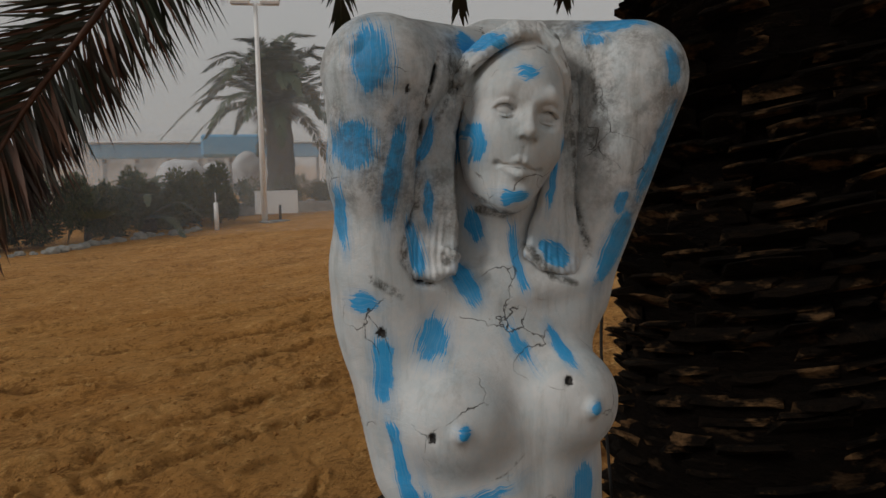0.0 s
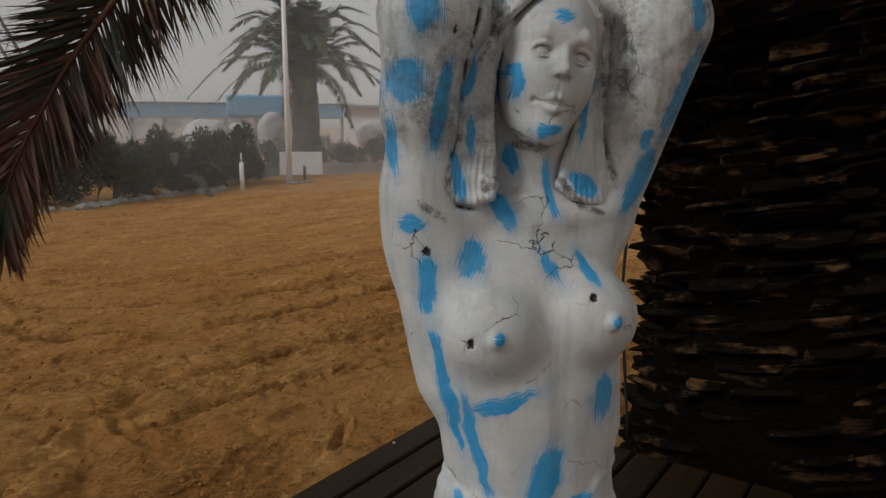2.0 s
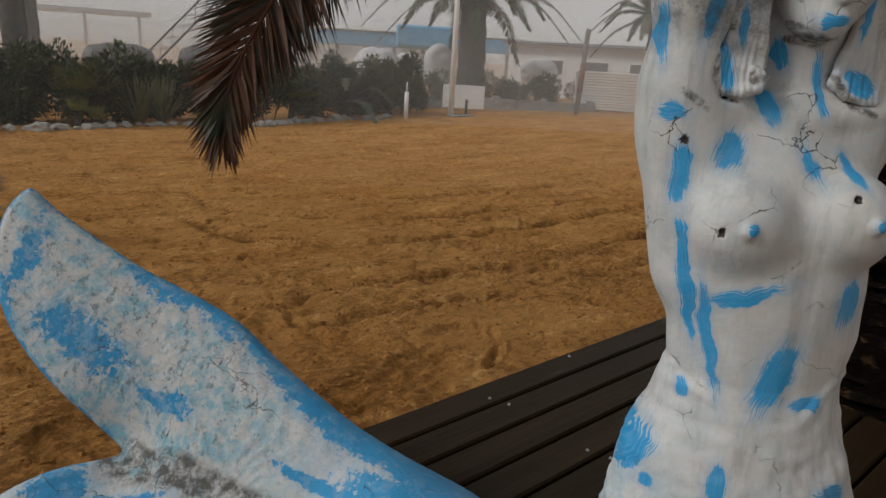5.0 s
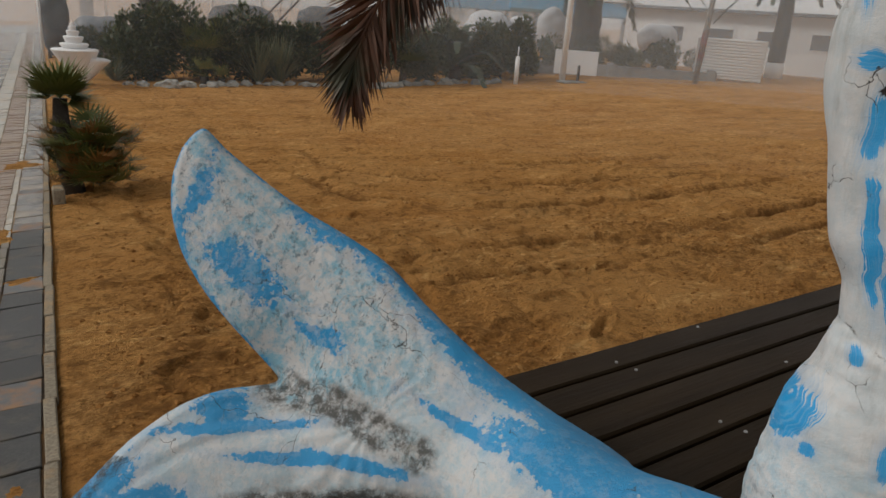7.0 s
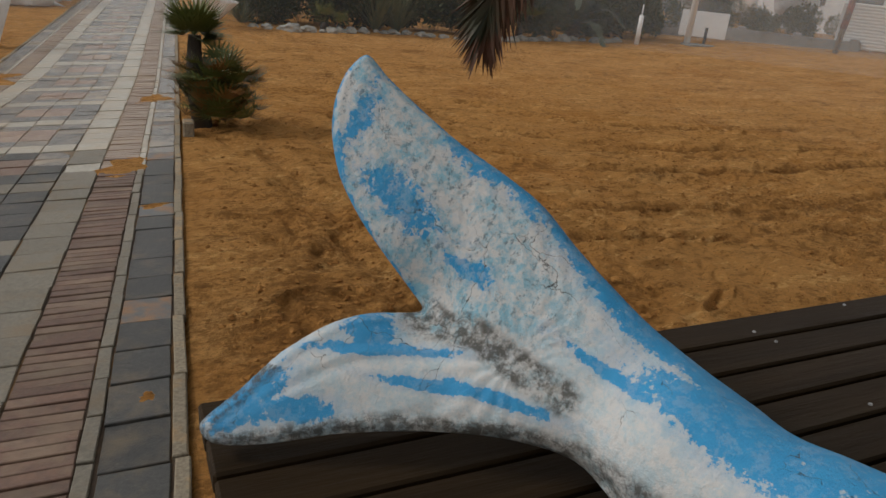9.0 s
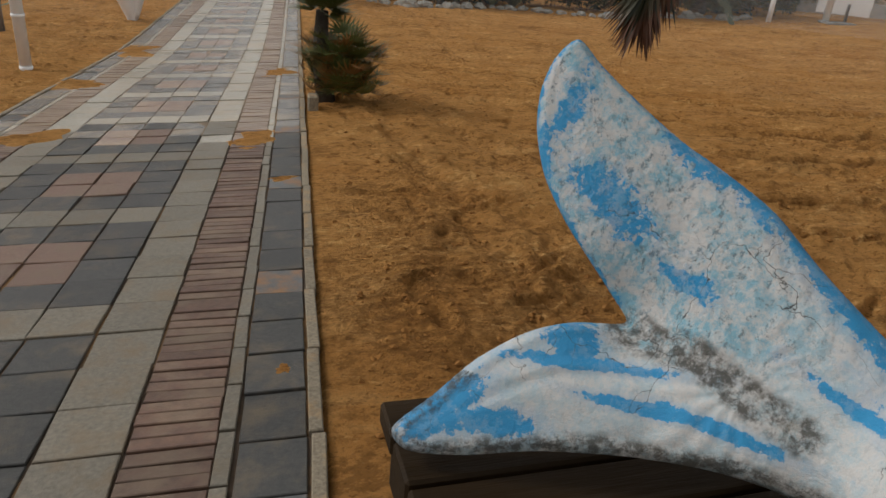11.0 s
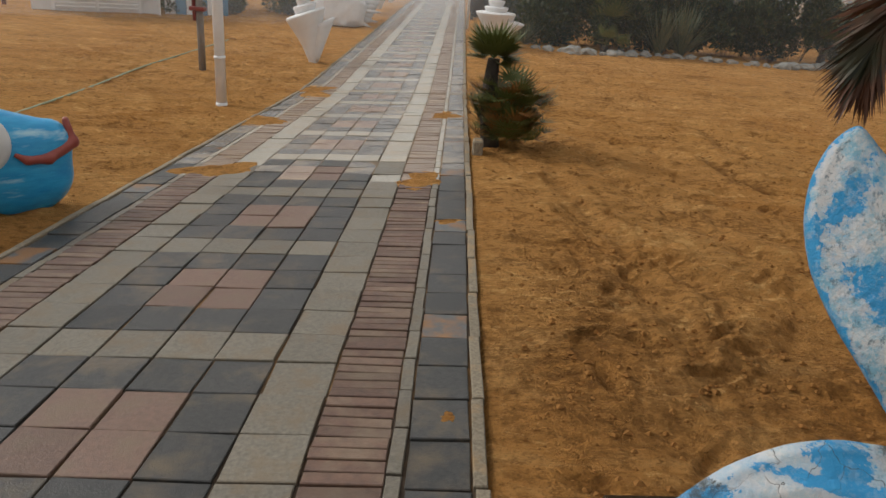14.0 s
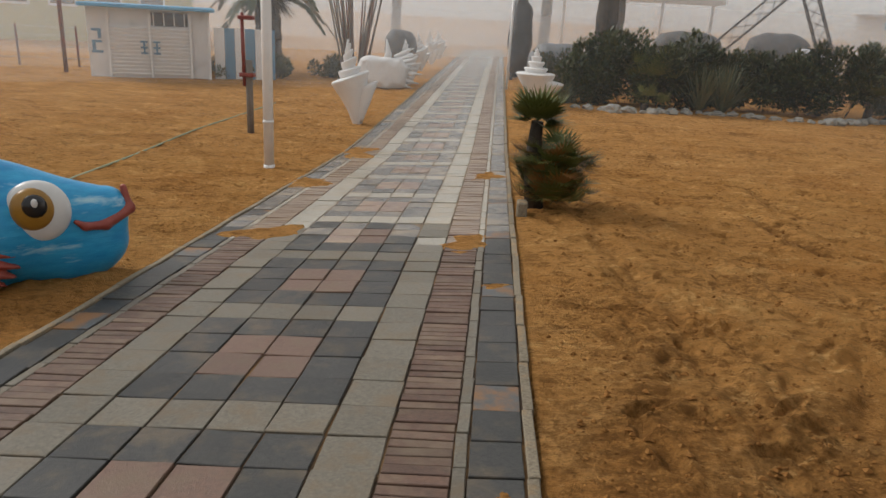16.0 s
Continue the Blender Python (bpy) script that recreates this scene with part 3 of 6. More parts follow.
MOULD_SHADE_RUNS = [((-0.062, 1.790), (-0.073, 1.757), (-0.077, 1.740), (-0.080, 1.692), (-0.082, 1.660), (-0.093, 1.640), (-0.097, 1.615), (-0.086, 1.596), (-0.070, 1.592)), ((-0.050, 1.790), (-0.046, 1.758), (-0.060, 1.735)), ((0.044, 1.806), (0.060, 1.770), (0.064, 1.742), (0.068, 1.705), (0.068, 1.66), (0.078, 1.610)),
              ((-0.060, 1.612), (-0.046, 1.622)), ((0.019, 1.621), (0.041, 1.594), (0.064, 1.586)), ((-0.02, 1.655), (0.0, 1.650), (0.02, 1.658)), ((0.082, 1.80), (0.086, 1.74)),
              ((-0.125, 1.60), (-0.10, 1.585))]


def body_df(P):
    f = torso_df(P)
    f = smin(f, ball_df(P, (-0.053, -0.088, 1.474), (0.050, 0.046, 0.050)), 0.014)
    f = smin(f, ball_df(P, (0.046, -0.086, 1.484), (0.049, 0.046, 0.050)), 0.014)
    f = smin(f, ball_df(P, (-0.060, -0.134, 1.477), 0.0065), 0.008)
    f = smin(f, ball_df(P, (0.055, -0.132, 1.489), 0.0070), 0.008)
    # raised arms, and the forearms folded behind the head
    f = smin(f, cone_df(P, (-0.106, -0.032, 1.56), (-0.117, -0.048, 1.690), 0.038, 0.036), 0.03)
    f = smin(f, cone_df(P, (-0.117, -0.048, 1.690), (-0.110, -0.055, 1.768), 0.036, 0.050), 0.02)
    f = smin(f, cone_df(P, (0.078, -0.03, 1.575), (0.130, -0.042, 1.770), 0.032, 0.050), 0.03)
    f = smin(f, cone_df(P, (-0.106, -0.045, 1.778), (0.01, 0.045, 1.795), 0.046, 0.036), 0.016)
    f = smin(f, cone_df(P, (0.132, -0.035, 1.782), (0.02, 0.045, 1.806), 0.046, 0.036), 0.016)
    f = smin(f, cone_df(P, (-0.006, -0.012, 1.57), (0.015, -0.022, 1.68), 0.042, 0.033), 0.03)
    f = smin(f, ball_df(P, (0.014, 0.004, 1.675), (0.078, 0.034, 0.11)), 0.02)
    # collar bones, ribs, navel, midline
    f = smin(f, cone_df(P, (-0.012, -0.068, 1.578), (-0.085, -0.06, 1.592), 0.006, 0.006), 0.02)
    f = smin(f, cone_df(P, (0.012, -0.068, 1.578), (0.08, -0.058, 1.592), 0.006, 0.006), 0.02)
    f = -smin(-f, cone_df(P, (0.008, -0.128, 1.43), (0.014, -0.126, 1.30), 0.004, 0.003), 0.014)
    f = smin(f, cone_df(P, (-0.09, -0.09, 1.222), (0.0, -0.145, 1.155), 0.008, 0.010), 0.03)
    f = smin(f, cone_df(P, (0.075, -0.10, 1.222), (0.0, -0.145, 1.155), 0.008, 0.010), 0.03)
    # locks of hair that end in curls
    f = smin(f, cone_df(P, (-0.112, -0.035, 1.60), (-0.085, -0.045, 1.42), 0.036, 0.030), 0.04)
    # rough plaster skirt from the hips down, with a ragged upper edge
    brim = np.interp(P[:, 0], (-0.16, -0.12, -0.076, -0.032, 0.018, 0.056, 0.12), (1.345, 1.336, 1.309, 1.280, 1.285, 1.320, 1.33)) + 0.006 * lattice(P[:, 0] + 2, P[:, 1] + 2, 0.014, 41)
    below = np.clip((brim - P[:, 2]) / 0.010, 0, 1)
    f = f - below * (0.0030 + 0.0014 * lattice(P[:, 0] + P[:, 1] + 2, P[:, 2], 0.026, 42) + 0.0012 * lattice(P[:, 0] + P[:, 1] + 2, P[:, 2], 0.011, 43))
    # capped socket on the raised elbow
    f = smin(f, cone_df(P, (-0.132, -0.0865, 1.790), (-0.133, -0.0885, 1.790), 0.0095, 0.0095), 0.0008)
    for line in (MOULD_SHADE_RUNS[0], MOULD_SHADE_RUNS[2]):
        d = np.full(len(P), 9.0, np.float32)
        for (x1, z1), (x2, z2) in zip(line, line[1:]):
            dx, dz = x2 - x1, z2 - z1
            t = np.clip(((P[:, 0] - x1) * dx + (P[:, 2] - z1) * dz) / (dx * dx + dz * dz), 0, 1)
            d = np.minimum(d, np.hypot(P[:, 0] - x1 - t * dx, P[:, 2] - z1 - t * dz))
        f = -smin(-f, np.maximum(d - 0.0005 - 0.0015 * lattice(P[:, 0] + 2, P[:, 2], 0.012, 45), P[:, 1] + 0.055), 0.007)
    for c, r in GOUGES:
        f = np.maximum(f, -ball_df(P, c, r))
    return f + 0.0007 * lattice(P[:, 0] + P[:, 1] + 2, P[:, 2], 0.045, 44)


def locks_df(P):
    """Combed locks beside the neck that hug the shoulders, their ends rolled into a curl."""
    f = np.full(len(P), 9.0, np.float32)
    for j in range(5):
        left = [(-0.040 - 0.005 * j, -0.036, 1.775), (-0.046 - 0.006 * j, -0.044, 1.745), (-0.050 - 0.007 * j, -0.050, 1.715), (-0.052 - 0.007 * j, -0.053, 1.690), (-0.052 - 0.007 * j, -0.057, 1.665),
                (-0.051 - 0.008 * j, -0.062, 1.643), (-0.053 - 0.0085 * j, -0.068, 1.624), (-0.061 - 0.006 * j, -0.073, 1.608 - 0.001 * j), (-0.066 - 0.001 * j, -0.077, 1.602), (-0.055, -0.080, 1.606), (-0.052, -0.080, 1.617), (-0.061, -0.079, 1.623)]
        right = [(0.060 + 0.003 * j, -0.040, 1.765), (0.058 + 0.003 * j, -0.044, 1.730), (0.050 + 0.004 * j, -0.049, 1.690), (0.040 + 0.0055 * j, -0.054, 1.660), (0.029 + 0.0085 * j, -0.060, 1.635),
                 (0.022 + 0.0100 * j, -0.065, 1.615), (0.034 + 0.0065 * j, -0.067, 1.604), (0.050 + 0.003 * j, -0.067, 1.599), (0.066, -0.064, 1.604), (0.071, -0.062, 1.616)]
        for pts in (left, right):
            m = len(pts) - 1
            for k, (a, b) in enumerate(zip(pts, pts[1:])):
                r1, r2 = (0.0066 - 0.0042 * max(u - m + 5, 0) / 5 for u in (k, k + 1))
                f = smin(f, cone_df(P, a, b, r1, r2), 0.0026)
    return f + 0.0004 * np.sin(P[:, 0] * 1100 + 6 * np.sin(P[:, 2] * 40))


HEAD = Matrix.Translation((0.009, -0.040, 1.734)) @ Euler((radians(-4), radians(11), radians(-1))).to_matrix().to_4x4()
HEAD_INV = np.array(HEAD.inverted())


def head_df(Q):
    P = ((Q @ HEAD_INV[:3, :3].T + HEAD_INV[:3, 3]) * np.array([1.14, 1, 1])).astype(np.float32)
    f = ball_df(P, (0, 0.0, 0.012), (0.051, 0.062, 0.070))
    f = smin(f, ball_df(P, (0, -0.016, -0.034), (0.040, 0.043, 0.048)), 0.03)
    f = smin(f, ball_df(P, (0, -0.043, -0.071), (0.015, 0.014, 0.012)), 0.020)
    for s in (-1, 1):
        f = smin(f, ball_df(P, (s * 0.025, -0.040, -0.020), (0.016, 0.013, 0.015)), 0.02)
    # nose: narrow bridge, rounded tip
    f = smin(f, cone_df(P, (0, -0.0545, 0.012), (0, -0.0700, -0.0150), 0.0030, 0.0050), 0.007)
    f = smin(f, ball_df(P, (0, -0.0710, -0.0172), (0.0058, 0.0058, 0.0050)), 0.004)
    for s in (-1, 1):
        # socket, eyeball, lids, brow, nostril and lips
        f = -smin(-f, ball_df(P, (s * 0.0215, -0.0690, 0.0010), (0.0165, 0.0195, 0.0125)), 0.005)
        f = smin(f, ball_df(P, (s * 0.0215, -0.0440, 0.0000), (0.0115, 0.0105, 0.0090)), 0.0006)
        for dz, r in ((0.0070, 0.0021), (-0.0054, 0.0013)):
            arc = [(s * (0.0215 + 0.0130 * math.cos(w)), -0.0560 + 0.0062 * math.cos(w) ** 2, dz * math.sin(w) - 0.0012 * math.cos(w)) for w in (math.pi * q / 8 for q in range(9))]
            for a, b in zip(arc, arc[1:]):
                f = smin(f, cone_df(P, a, b, r, r), 0.0010)
        f = smin(f, cone_df(P, (s * 0.0085, -0.0560, 0.0130), (s * 0.021, -0.0555, 0.0180), 0.0022, 0.0026), 0.010)
        f = smin(f, cone_df(P, (s * 0.0210, -0.0555, 0.0180), (s * 0.036, -0.0435, 0.0145), 0.0026, 0.0020), 0.010)
        f = smin(f, ball_df(P, (s * 0.0070, -0.0640, -0.0195), (0.0042, 0.0058, 0.0042)), 0.0025)
        f = -smin(-f, ball_df(P, (s * 0.0042, -0.0685, -0.0230), (0.0024, 0.0040, 0.0016)), 0.0012)
        # lips: a bowed upper, a fuller lower, parted by a line
        f = smin(f, cone_df(P, (s * 0.0035, -0.0615, -0.0405), (s * 0.0190, -0.0525, -0.0455), 0.0034, 0.0012), 0.0022)
        f = smin(f, cone_df(P, (0, -0.0608, -0.0525), (s * 0.0165, -0.0530, -0.0482), 0.0050, 0.0016), 0.0025)
        f = -smin(-f, cone_df(P, (s * 0.0205, -0.0540, -0.0462), (0, -0.0658, -0.0466), 0.0010, 0.0016), 0.0006)
        f = -smin(-f, ball_df(P, (s * 0.0215, -0.0545, -0.0462), (0.0026, 0.0030, 0.0024)), 0.003)
    f = -smin(-f, cone_df(P, (0, -0.0672, -0.0270), (0, -0.0650, -0.0350), 0.0005, 0.0008), 0.004)
    f = -smin(-f, ball_df(P, (0, -0.0660, -0.0605), (0.0120, 0.0055, 0.0040)), 0.005)
    # cap of hair, a double roll from the parting round the brow, and combed hair that falls behind it
    hair = ball_df(P, (0.002, 0.018, 0.030), (0.060, 0.060, 0.060))
    rolls = (((0.004, -0.0385, 0.0715), (-0.018, -0.0440, 0.0675), (-0.040, -0.0390, 0.0530), (-0.056, -0.0260, 0.0350), (-0.063, -0.0110, 0.0240)),
             ((0.004, -0.0385, 0.0715), (0.022, -0.0420, 0.0640), (0.038, -0.0360, 0.0460), (0.050, -0.0240, 0.0240), (0.056, -0.0120, -0.0040)))
    for line in rolls:
        for back, up, fat in ((0.0, 0.0, 0.0058), (0.0110, 0.0070, 0.0072), (0.0230, 0.0100, 0.0070)):
            pts = [(x, y + back, z + up) for x, y, z in line]
            for a, b in zip(pts, pts[1:]):
                hair = smin(hair, cone_df(P, a, b, fat, fat), 0.0014)
    for s in (-1, 1):
        for q in range(1, 6):
            lift = 0.0075 * q
            w = 1.0 if s < 0 else 0.90
            arc = [(s * (0.050 * w + lift * 0.3), -0.020 + lift, 0.030), (s * (0.055 * w + lift * 0.4), -0.014 + lift, 0.004), (s * (0.056 * w + lift * 0.5), -0.010 + lift, -0.028), (s * (0.055 * w + lift * 0.8), -0.008 + lift, -0.066)]
            for a, b in zip(arc, arc[1:]):
                hair = smin(hair, cone_df(P, a, b, 0.0056, 0.0056), 0.0016)
    hair = hair + 0.00035 * np.sin(P[:, 0] * 900 + P[:, 2] * 700)
    return smin(f, hair, 0.0015)


# tail fin: a plane that leans back, outline in metres on it
FIN_C, FIN_N, FIN_U, FIN_V = np.array([1.161, -2.039, 1.175]), np.array([-0.370, -0.730, 0.574]), np.array([0.892, -0.452, 0.0]), np.array([0.260, 0.512, 0.819])
UPPER = [(-0.145, 0.287), (-0.11, 0.258), (-0.06, 0.222), (0.0, 0.182), (0.06, 0.15), (0.122, 0.111), (0.18, 0.053), (0.27, -0.026), (0.35, -0.08), (0.45, -0.15)]
LOWER = [(0.40, -0.29), (0.30, -0.255), (0.20, -0.207), (0.139, -0.196), (0.082, -0.195), (0.0, -0.203), (-0.094, -0.221), (-0.177, -0.246), (-0.241, -0.256), (-0.265, -0.235),
         (-0.227, -0.187), (-0.186, -0.133), (-0.134, -0.088), (-0.086, -0.064), (-0.05, -0.055), (-0.018, -0.045), (-0.045, -0.015), (-0.077, 0.016), (-0.116, 0.057), (-0.153, 0.109), (-0.174, 0.164), (-0.179, 0.215), (-0.169, 0.259)]


def outline_df(U, V, poly):
    """Distance to a closed outline, negative inside."""
    best, inside = np.full(U.shape, 9.0), np.zeros(U.shape, bool)
    for (x1, y1), (x2, y2) in zip(poly, poly[1:] + poly[:1]):
        dx, dy = x2 - x1, y2 - y1
        t = np.clip(((U - x1) * dx + (V - y1) * dy) / (dx * dx + dy * dy), 0, 1)
        best = np.minimum(best, np.hypot(U - x1 - t * dx, V - y1 - t * dy))
        cross = (y1 > V) != (y2 > V)
        inside ^= cross & (U < (x2 - x1) * (V - y1) / (y2 - y1 + 1e-12) + x1)
    return np.where(inside, -best, best)


def rounded(pts, n=4):
    """The outline with its corners between the points rounded, tips kept."""
    P = [Vector((*p, 0)) for p in pts]
    out = []
    for i in range(len(P)):
        a, b, c, d = P[i - 1], P[i], P[(i + 1) % len(P)], P[(i + 2) % len(P)]
        for k in range(n):
            u = k / n
            v = b * (2 * u ** 3 - 3 * u ** 2 + 1) + (c - a) * 0.4 * (u ** 3 - 2 * u ** 2 + u) + c * (3 * u ** 2 - 2 * u ** 3) + (d - b) * 0.4 * (u ** 3 - u ** 2)
            out.append((v.x, v.y))
    return out


GU, GV = np.arange(-0.42, 0.95, 0.004), np.arange(-0.62, 0.42, 0.004)
GRID = outline_df(*np.meshgrid(GU, GV, indexing="ij"), rounded(UPPER + LOWER))


def fin_edge(U, V):
    """Distance to the fin's outline, looked up from a fine grid."""
    fu, fv = np.clip((U - GU[0]) / 0.004, 0, len(GU) - 1.01), np.clip((V - GV[0]) / 0.004, 0, len(GV) - 1.01)
    i, j = fu.astype(int), fv.astype(int)
    a, b = fu - i, fv - j
    return (GRID[i, j] * (1 - a) + GRID[i + 1, j] * a) * (1 - b) + (GRID[i, j + 1] * (1 - a) + GRID[i + 1, j + 1] * a) * b


def fin_bend(U, V):
    return 0.20 * (np.hypot(U - 0.05, V + 0.05) ** 2) - 0.010 - 0.035 * np.exp(-((U + 0.02) ** 2 + (V + 0.04) ** 2) / 0.004)


def tail_df(P):
    D = P - FIN_C
    U, V, W = D @ FIN_U, D @ FIN_V, D @ FIN_N
    e = fin_edge(U, V)
    stem = np.clip((U - 0.02) / 0.30, 0, 1)
    inner = np.clip(-e, 0, 0.2)
    thick = 0.006 + 0.016 * (1 - np.exp(-inner / 0.02)) + stem * 0.75 * np.sqrt(inner * np.clip(0.16 - inner, 0.02, 1)) * 0.9
    # ribs of the fluke, raised and grooved
    rib = 0.0012 * np.sin(np.arctan2(V + 0.10, U - 0.12) * 22 + 3 * np.sin(e * 60)) * np.clip(inner / 0.03, 0, 1) * (1 - stem)
    scales = 0.0008 * np.sin(U * 560 + 2.5 * np.sin(V * 130)) * np.sin(V * 500 + 2.5 * np.sin(U * 150)) * np.clip((inner - 0.018) / 0.01, 0, 1) * (1 - stem) * np.clip((V + 0.02) / 0.05, 0, 1)
    rib = rib + scales + 0.003 * np.exp(-((inner - 0.010) / 0.006) ** 2) * (1 - stem)
    sheet = np.abs(W - np.where(U > 0.3, fin_bend(0.3, V), fin_bend(U, V))) - thick - rib
    f = np.maximum(sheet * 0.75, e)
    for a, b, ra, rb in (((1.375, -2.315, 1.055), (1.45, -2.47, 1.035), 0.085, 0.09), ((1.45, -2.47, 1.035), (1.56, -2.60, 1.04), 0.09, 0.095), ((1.56, -2.60, 1.04), (1.69, -2.57, 1.05), 0.095, 0.10)):
        f = smin(f, cone_df(P, a, b, ra, rb), 0.05)
    return np.maximum(f, 0.957 - P[:, 2])


# brush strokes of blue: x, height, half length, half width, lean in degrees
STROKES_ABOVE = [(-0.123, 1.781, 0.030, 0.015, 0), (-0.137, 1.712, 0.023, 0.018, 0), (-0.104, 1.690, 0.048, 0.009, -8), (-0.147, 1.652, 0.030, 0.005, 5), (-0.131, 1.580, 0.009, 0.012, 0), (-0.073, 1.713, 0.026, 0.005, -20),
                 (-0.071, 1.664, 0.022, 0.005, 0), (-0.085, 1.625, 0.028, 0.007, 8), (-0.039, 1.589, 0.019, 0.010, 30), (0.010, 1.609, 0.030, 0.005, 8), (-0.074, 1.546, 0.019, 0.014, -24), (-0.023, 1.802, 0.011, 0.022, -20),
                 (0.010, 1.774, 0.006, 0.009, 0), (-0.033, 1.715, 0.015, 0.006, 0), (-0.004, 1.668, 0.007, 0.014, 0), (-0.024, 1.641, 0.016, 0.007, 15), (0.140, 1.704, 0.052, 0.010, -20), (0.105, 1.658, 0.013, 0.007, -15),
                 (0.102, 1.616, 0.040, 0.012, -24), (0.108, 1.822, 0.008, 0.029, 0), (0.087, 1.809, 0.008, 0.008, 0), (0.147, 1.779, 0.018, 0.009, 0), (0.045, 1.708, 0.013, 0.004, 0), (0.046, 1.681, 0.026, 0.004, -12), (0.043, 1.614, 0.010, 0.017, -35),
                 (0.002, 1.537, 0.018, 0.007, 30), (0.040, 1.535, 0.016, 0.006, 25)]
STROKES_BELOW = [(-0.117, 1.520, 0.032, 0.009, 0), (-0.059, 1.480, 0.005, 0.006, 0), (0.058, 1.489, 0.005, 0.006, 0),
                 (-0.105, 1.444, 0.034, 0.005, 14), (-0.046, 1.408, 0.0085, 0.036, 24), (-0.006, 1.327, 0.040, 0.017, -18), (0.030, 1.300, 0.009, 0.017, 8), (0.059, 1.406, 0.026, 0.015, 0),
                 (-0.095, 1.402, 0.056, 0.006, 14), (-0.071, 1.358, 0.064, 0.006, 14), (-0.085, 1.295, 0.009, 0.006, 0), (-0.052, 1.211, 0.021, 0.010, 0), (-0.124, 1.214, 0.036, 0.009, -20), (-0.112, 1.192, 0.011, 0.008, 0), (0.07, 1.20, 0.018, 0.02, 0)]


def paint_field(L):
    """How deep a spot lies inside the nearest stroke, as a share of its width, and how far across the bristles."""
    best, across, k = np.full(len(L), -3.0), np.zeros(len(L)), 0
    wx = L[:, 0] + 0.0020 * lattice(L[:, 0] + 3, L[:, 2], 0.016, 31) + 0.0010 * lattice(L[:, 0] + 3, L[:, 2], 0.007, 32)
    wz = L[:, 2] + 0.0036 * lattice(L[:, 0] + 3, L[:, 2], 0.015, 33) + 0.002 * lattice(L[:, 0] + 3, L[:, 2], 0.006, 34)
    for x, z, a, b, lean in STROKES_ABOVE + STROKES_BELOW:
        c, s = math.cos(radians(lean)), math.sin(radians(lean))
        dx, dz = wx - x, wz - z
        u, v = (dx * s - dz * c) / a, (dx * c + dz * s) / b
        here = 1.06 - (np.abs(u) ** 2.4 + np.abs(v) ** 2.0) ** 0.45
        across = np.where(here > best, (v * b if a >= b else u * a) + 0.19 * k, across)
        best, k = np.maximum(best, here), k + 1
    return np.where(L[:, 1] < 0.01, best, -3.0), across


def paint_material():
    m = bpy.data.materials.new("peeling_white_and_blue_paint")
    m.use_nodes = True
    n, l = m.node_tree.nodes, m.node_tree.links
    b = n["Principled BSDF"]
    b.inputs["Roughness"].default_value = 0.55
    tc = n.new("ShaderNodeTexCoord")

    def tex(scale, detail=5.0, rough=0.6, squash=(1, 1, 1)):
        mp = n.new("ShaderNodeMapping")
        mp.inputs["Scale"].default_value = squash
        l.new(tc.outputs["Object"], mp.inputs["Vector"])
        t = n.new("ShaderNodeTexNoise")
        t.inputs["Scale"].default_value, t.inputs["Detail"].default_value, t.inputs["Roughness"].default_value = scale, detail, rough
        l.new(mp.outputs["Vector"], t.inputs["Vector"])
        return t.outputs["Fac"]

    def math_node(op, a, c):
        x = n.new("ShaderNodeMath")
        x.operation = op
        for k, v in enumerate((a, c)):
            if isinstance(v, (int, float)):
                x.inputs[k].default_value = v
            else:
                l.new(v, x.inputs[k])
        return x.outputs[0]

    def step(v, lo, hi):
        r = n.new("ShaderNodeMapRange")
        r.inputs["From Min"].default_value, r.inputs["From Max"].default_value = lo, hi
        l.new(v, r.inputs["Value"])
        return r.outputs["Result"]

    def mix(f, a, c):
        x = n.new("ShaderNodeMix")
        x.data_type = "RGBA"
        l.new(f, x.inputs["Factor"])
        for s, v in (("A", a), ("B", c)):
            if isinstance(v, tuple):
                x.inputs[s].default_value = (*v, 1)
            else:
                l.new(v, x.inputs[s])
        return x.outputs["Result"]

    at1 = n.new("ShaderNodeAttribute")
    at1.attribute_name = "stroke"
    at2 = n.new("ShaderNodeAttribute")
    at2.attribute_name = "worn"
    at3 = n.new("ShaderNodeAttribute")
    at3.attribute_name = "mould"
    at4 = n.new("ShaderNodeAttribute")
    at4.attribute_name = "across"
    worn_, mould = at2.outputs["Fac"], at3.outputs["Fac"]
    dirt = math_node("MAXIMUM", step(tex(9.0, 6.0, 0.7), 0.52, 0.80), step(tex(34.0, 6.0, 0.72, (1.6, 1.6, 0.16)), 0.50, 0.72))
    base = mix(step(tex(30.0), 0.35, 0.7), (0.62, 0.62, 0.61), (0.53, 0.53, 0.52))
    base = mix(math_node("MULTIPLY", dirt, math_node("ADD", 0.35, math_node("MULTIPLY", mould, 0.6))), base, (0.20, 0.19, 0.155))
    # worn, chalky blue on the fin, over a brighter white
    base = mix(math_node("MINIMUM", math_node("MULTIPLY", step(worn_, 0.2, 0.5), 0.75), math_node("SUBTRACT", 1.0, mould)), base, (0.70, 0.70, 0.69))
    wash = math_node("MULTIPLY", step(tex(27.0, 9.0, 0.82), 0.45, 0.56), worn_)
    base = mix(math_node("MULTIPLY", wash, 0.7), base, (0.10, 0.46, 0.64))
    chips = math_node("MULTIPLY", step(tex(62.0, 9.0, 0.84, (1, 1, 0.7)), 0.50, 0.55), worn_)
    base = mix(math_node("MULTIPLY", chips, 0.62), base, (0.70, 0.70, 0.69))
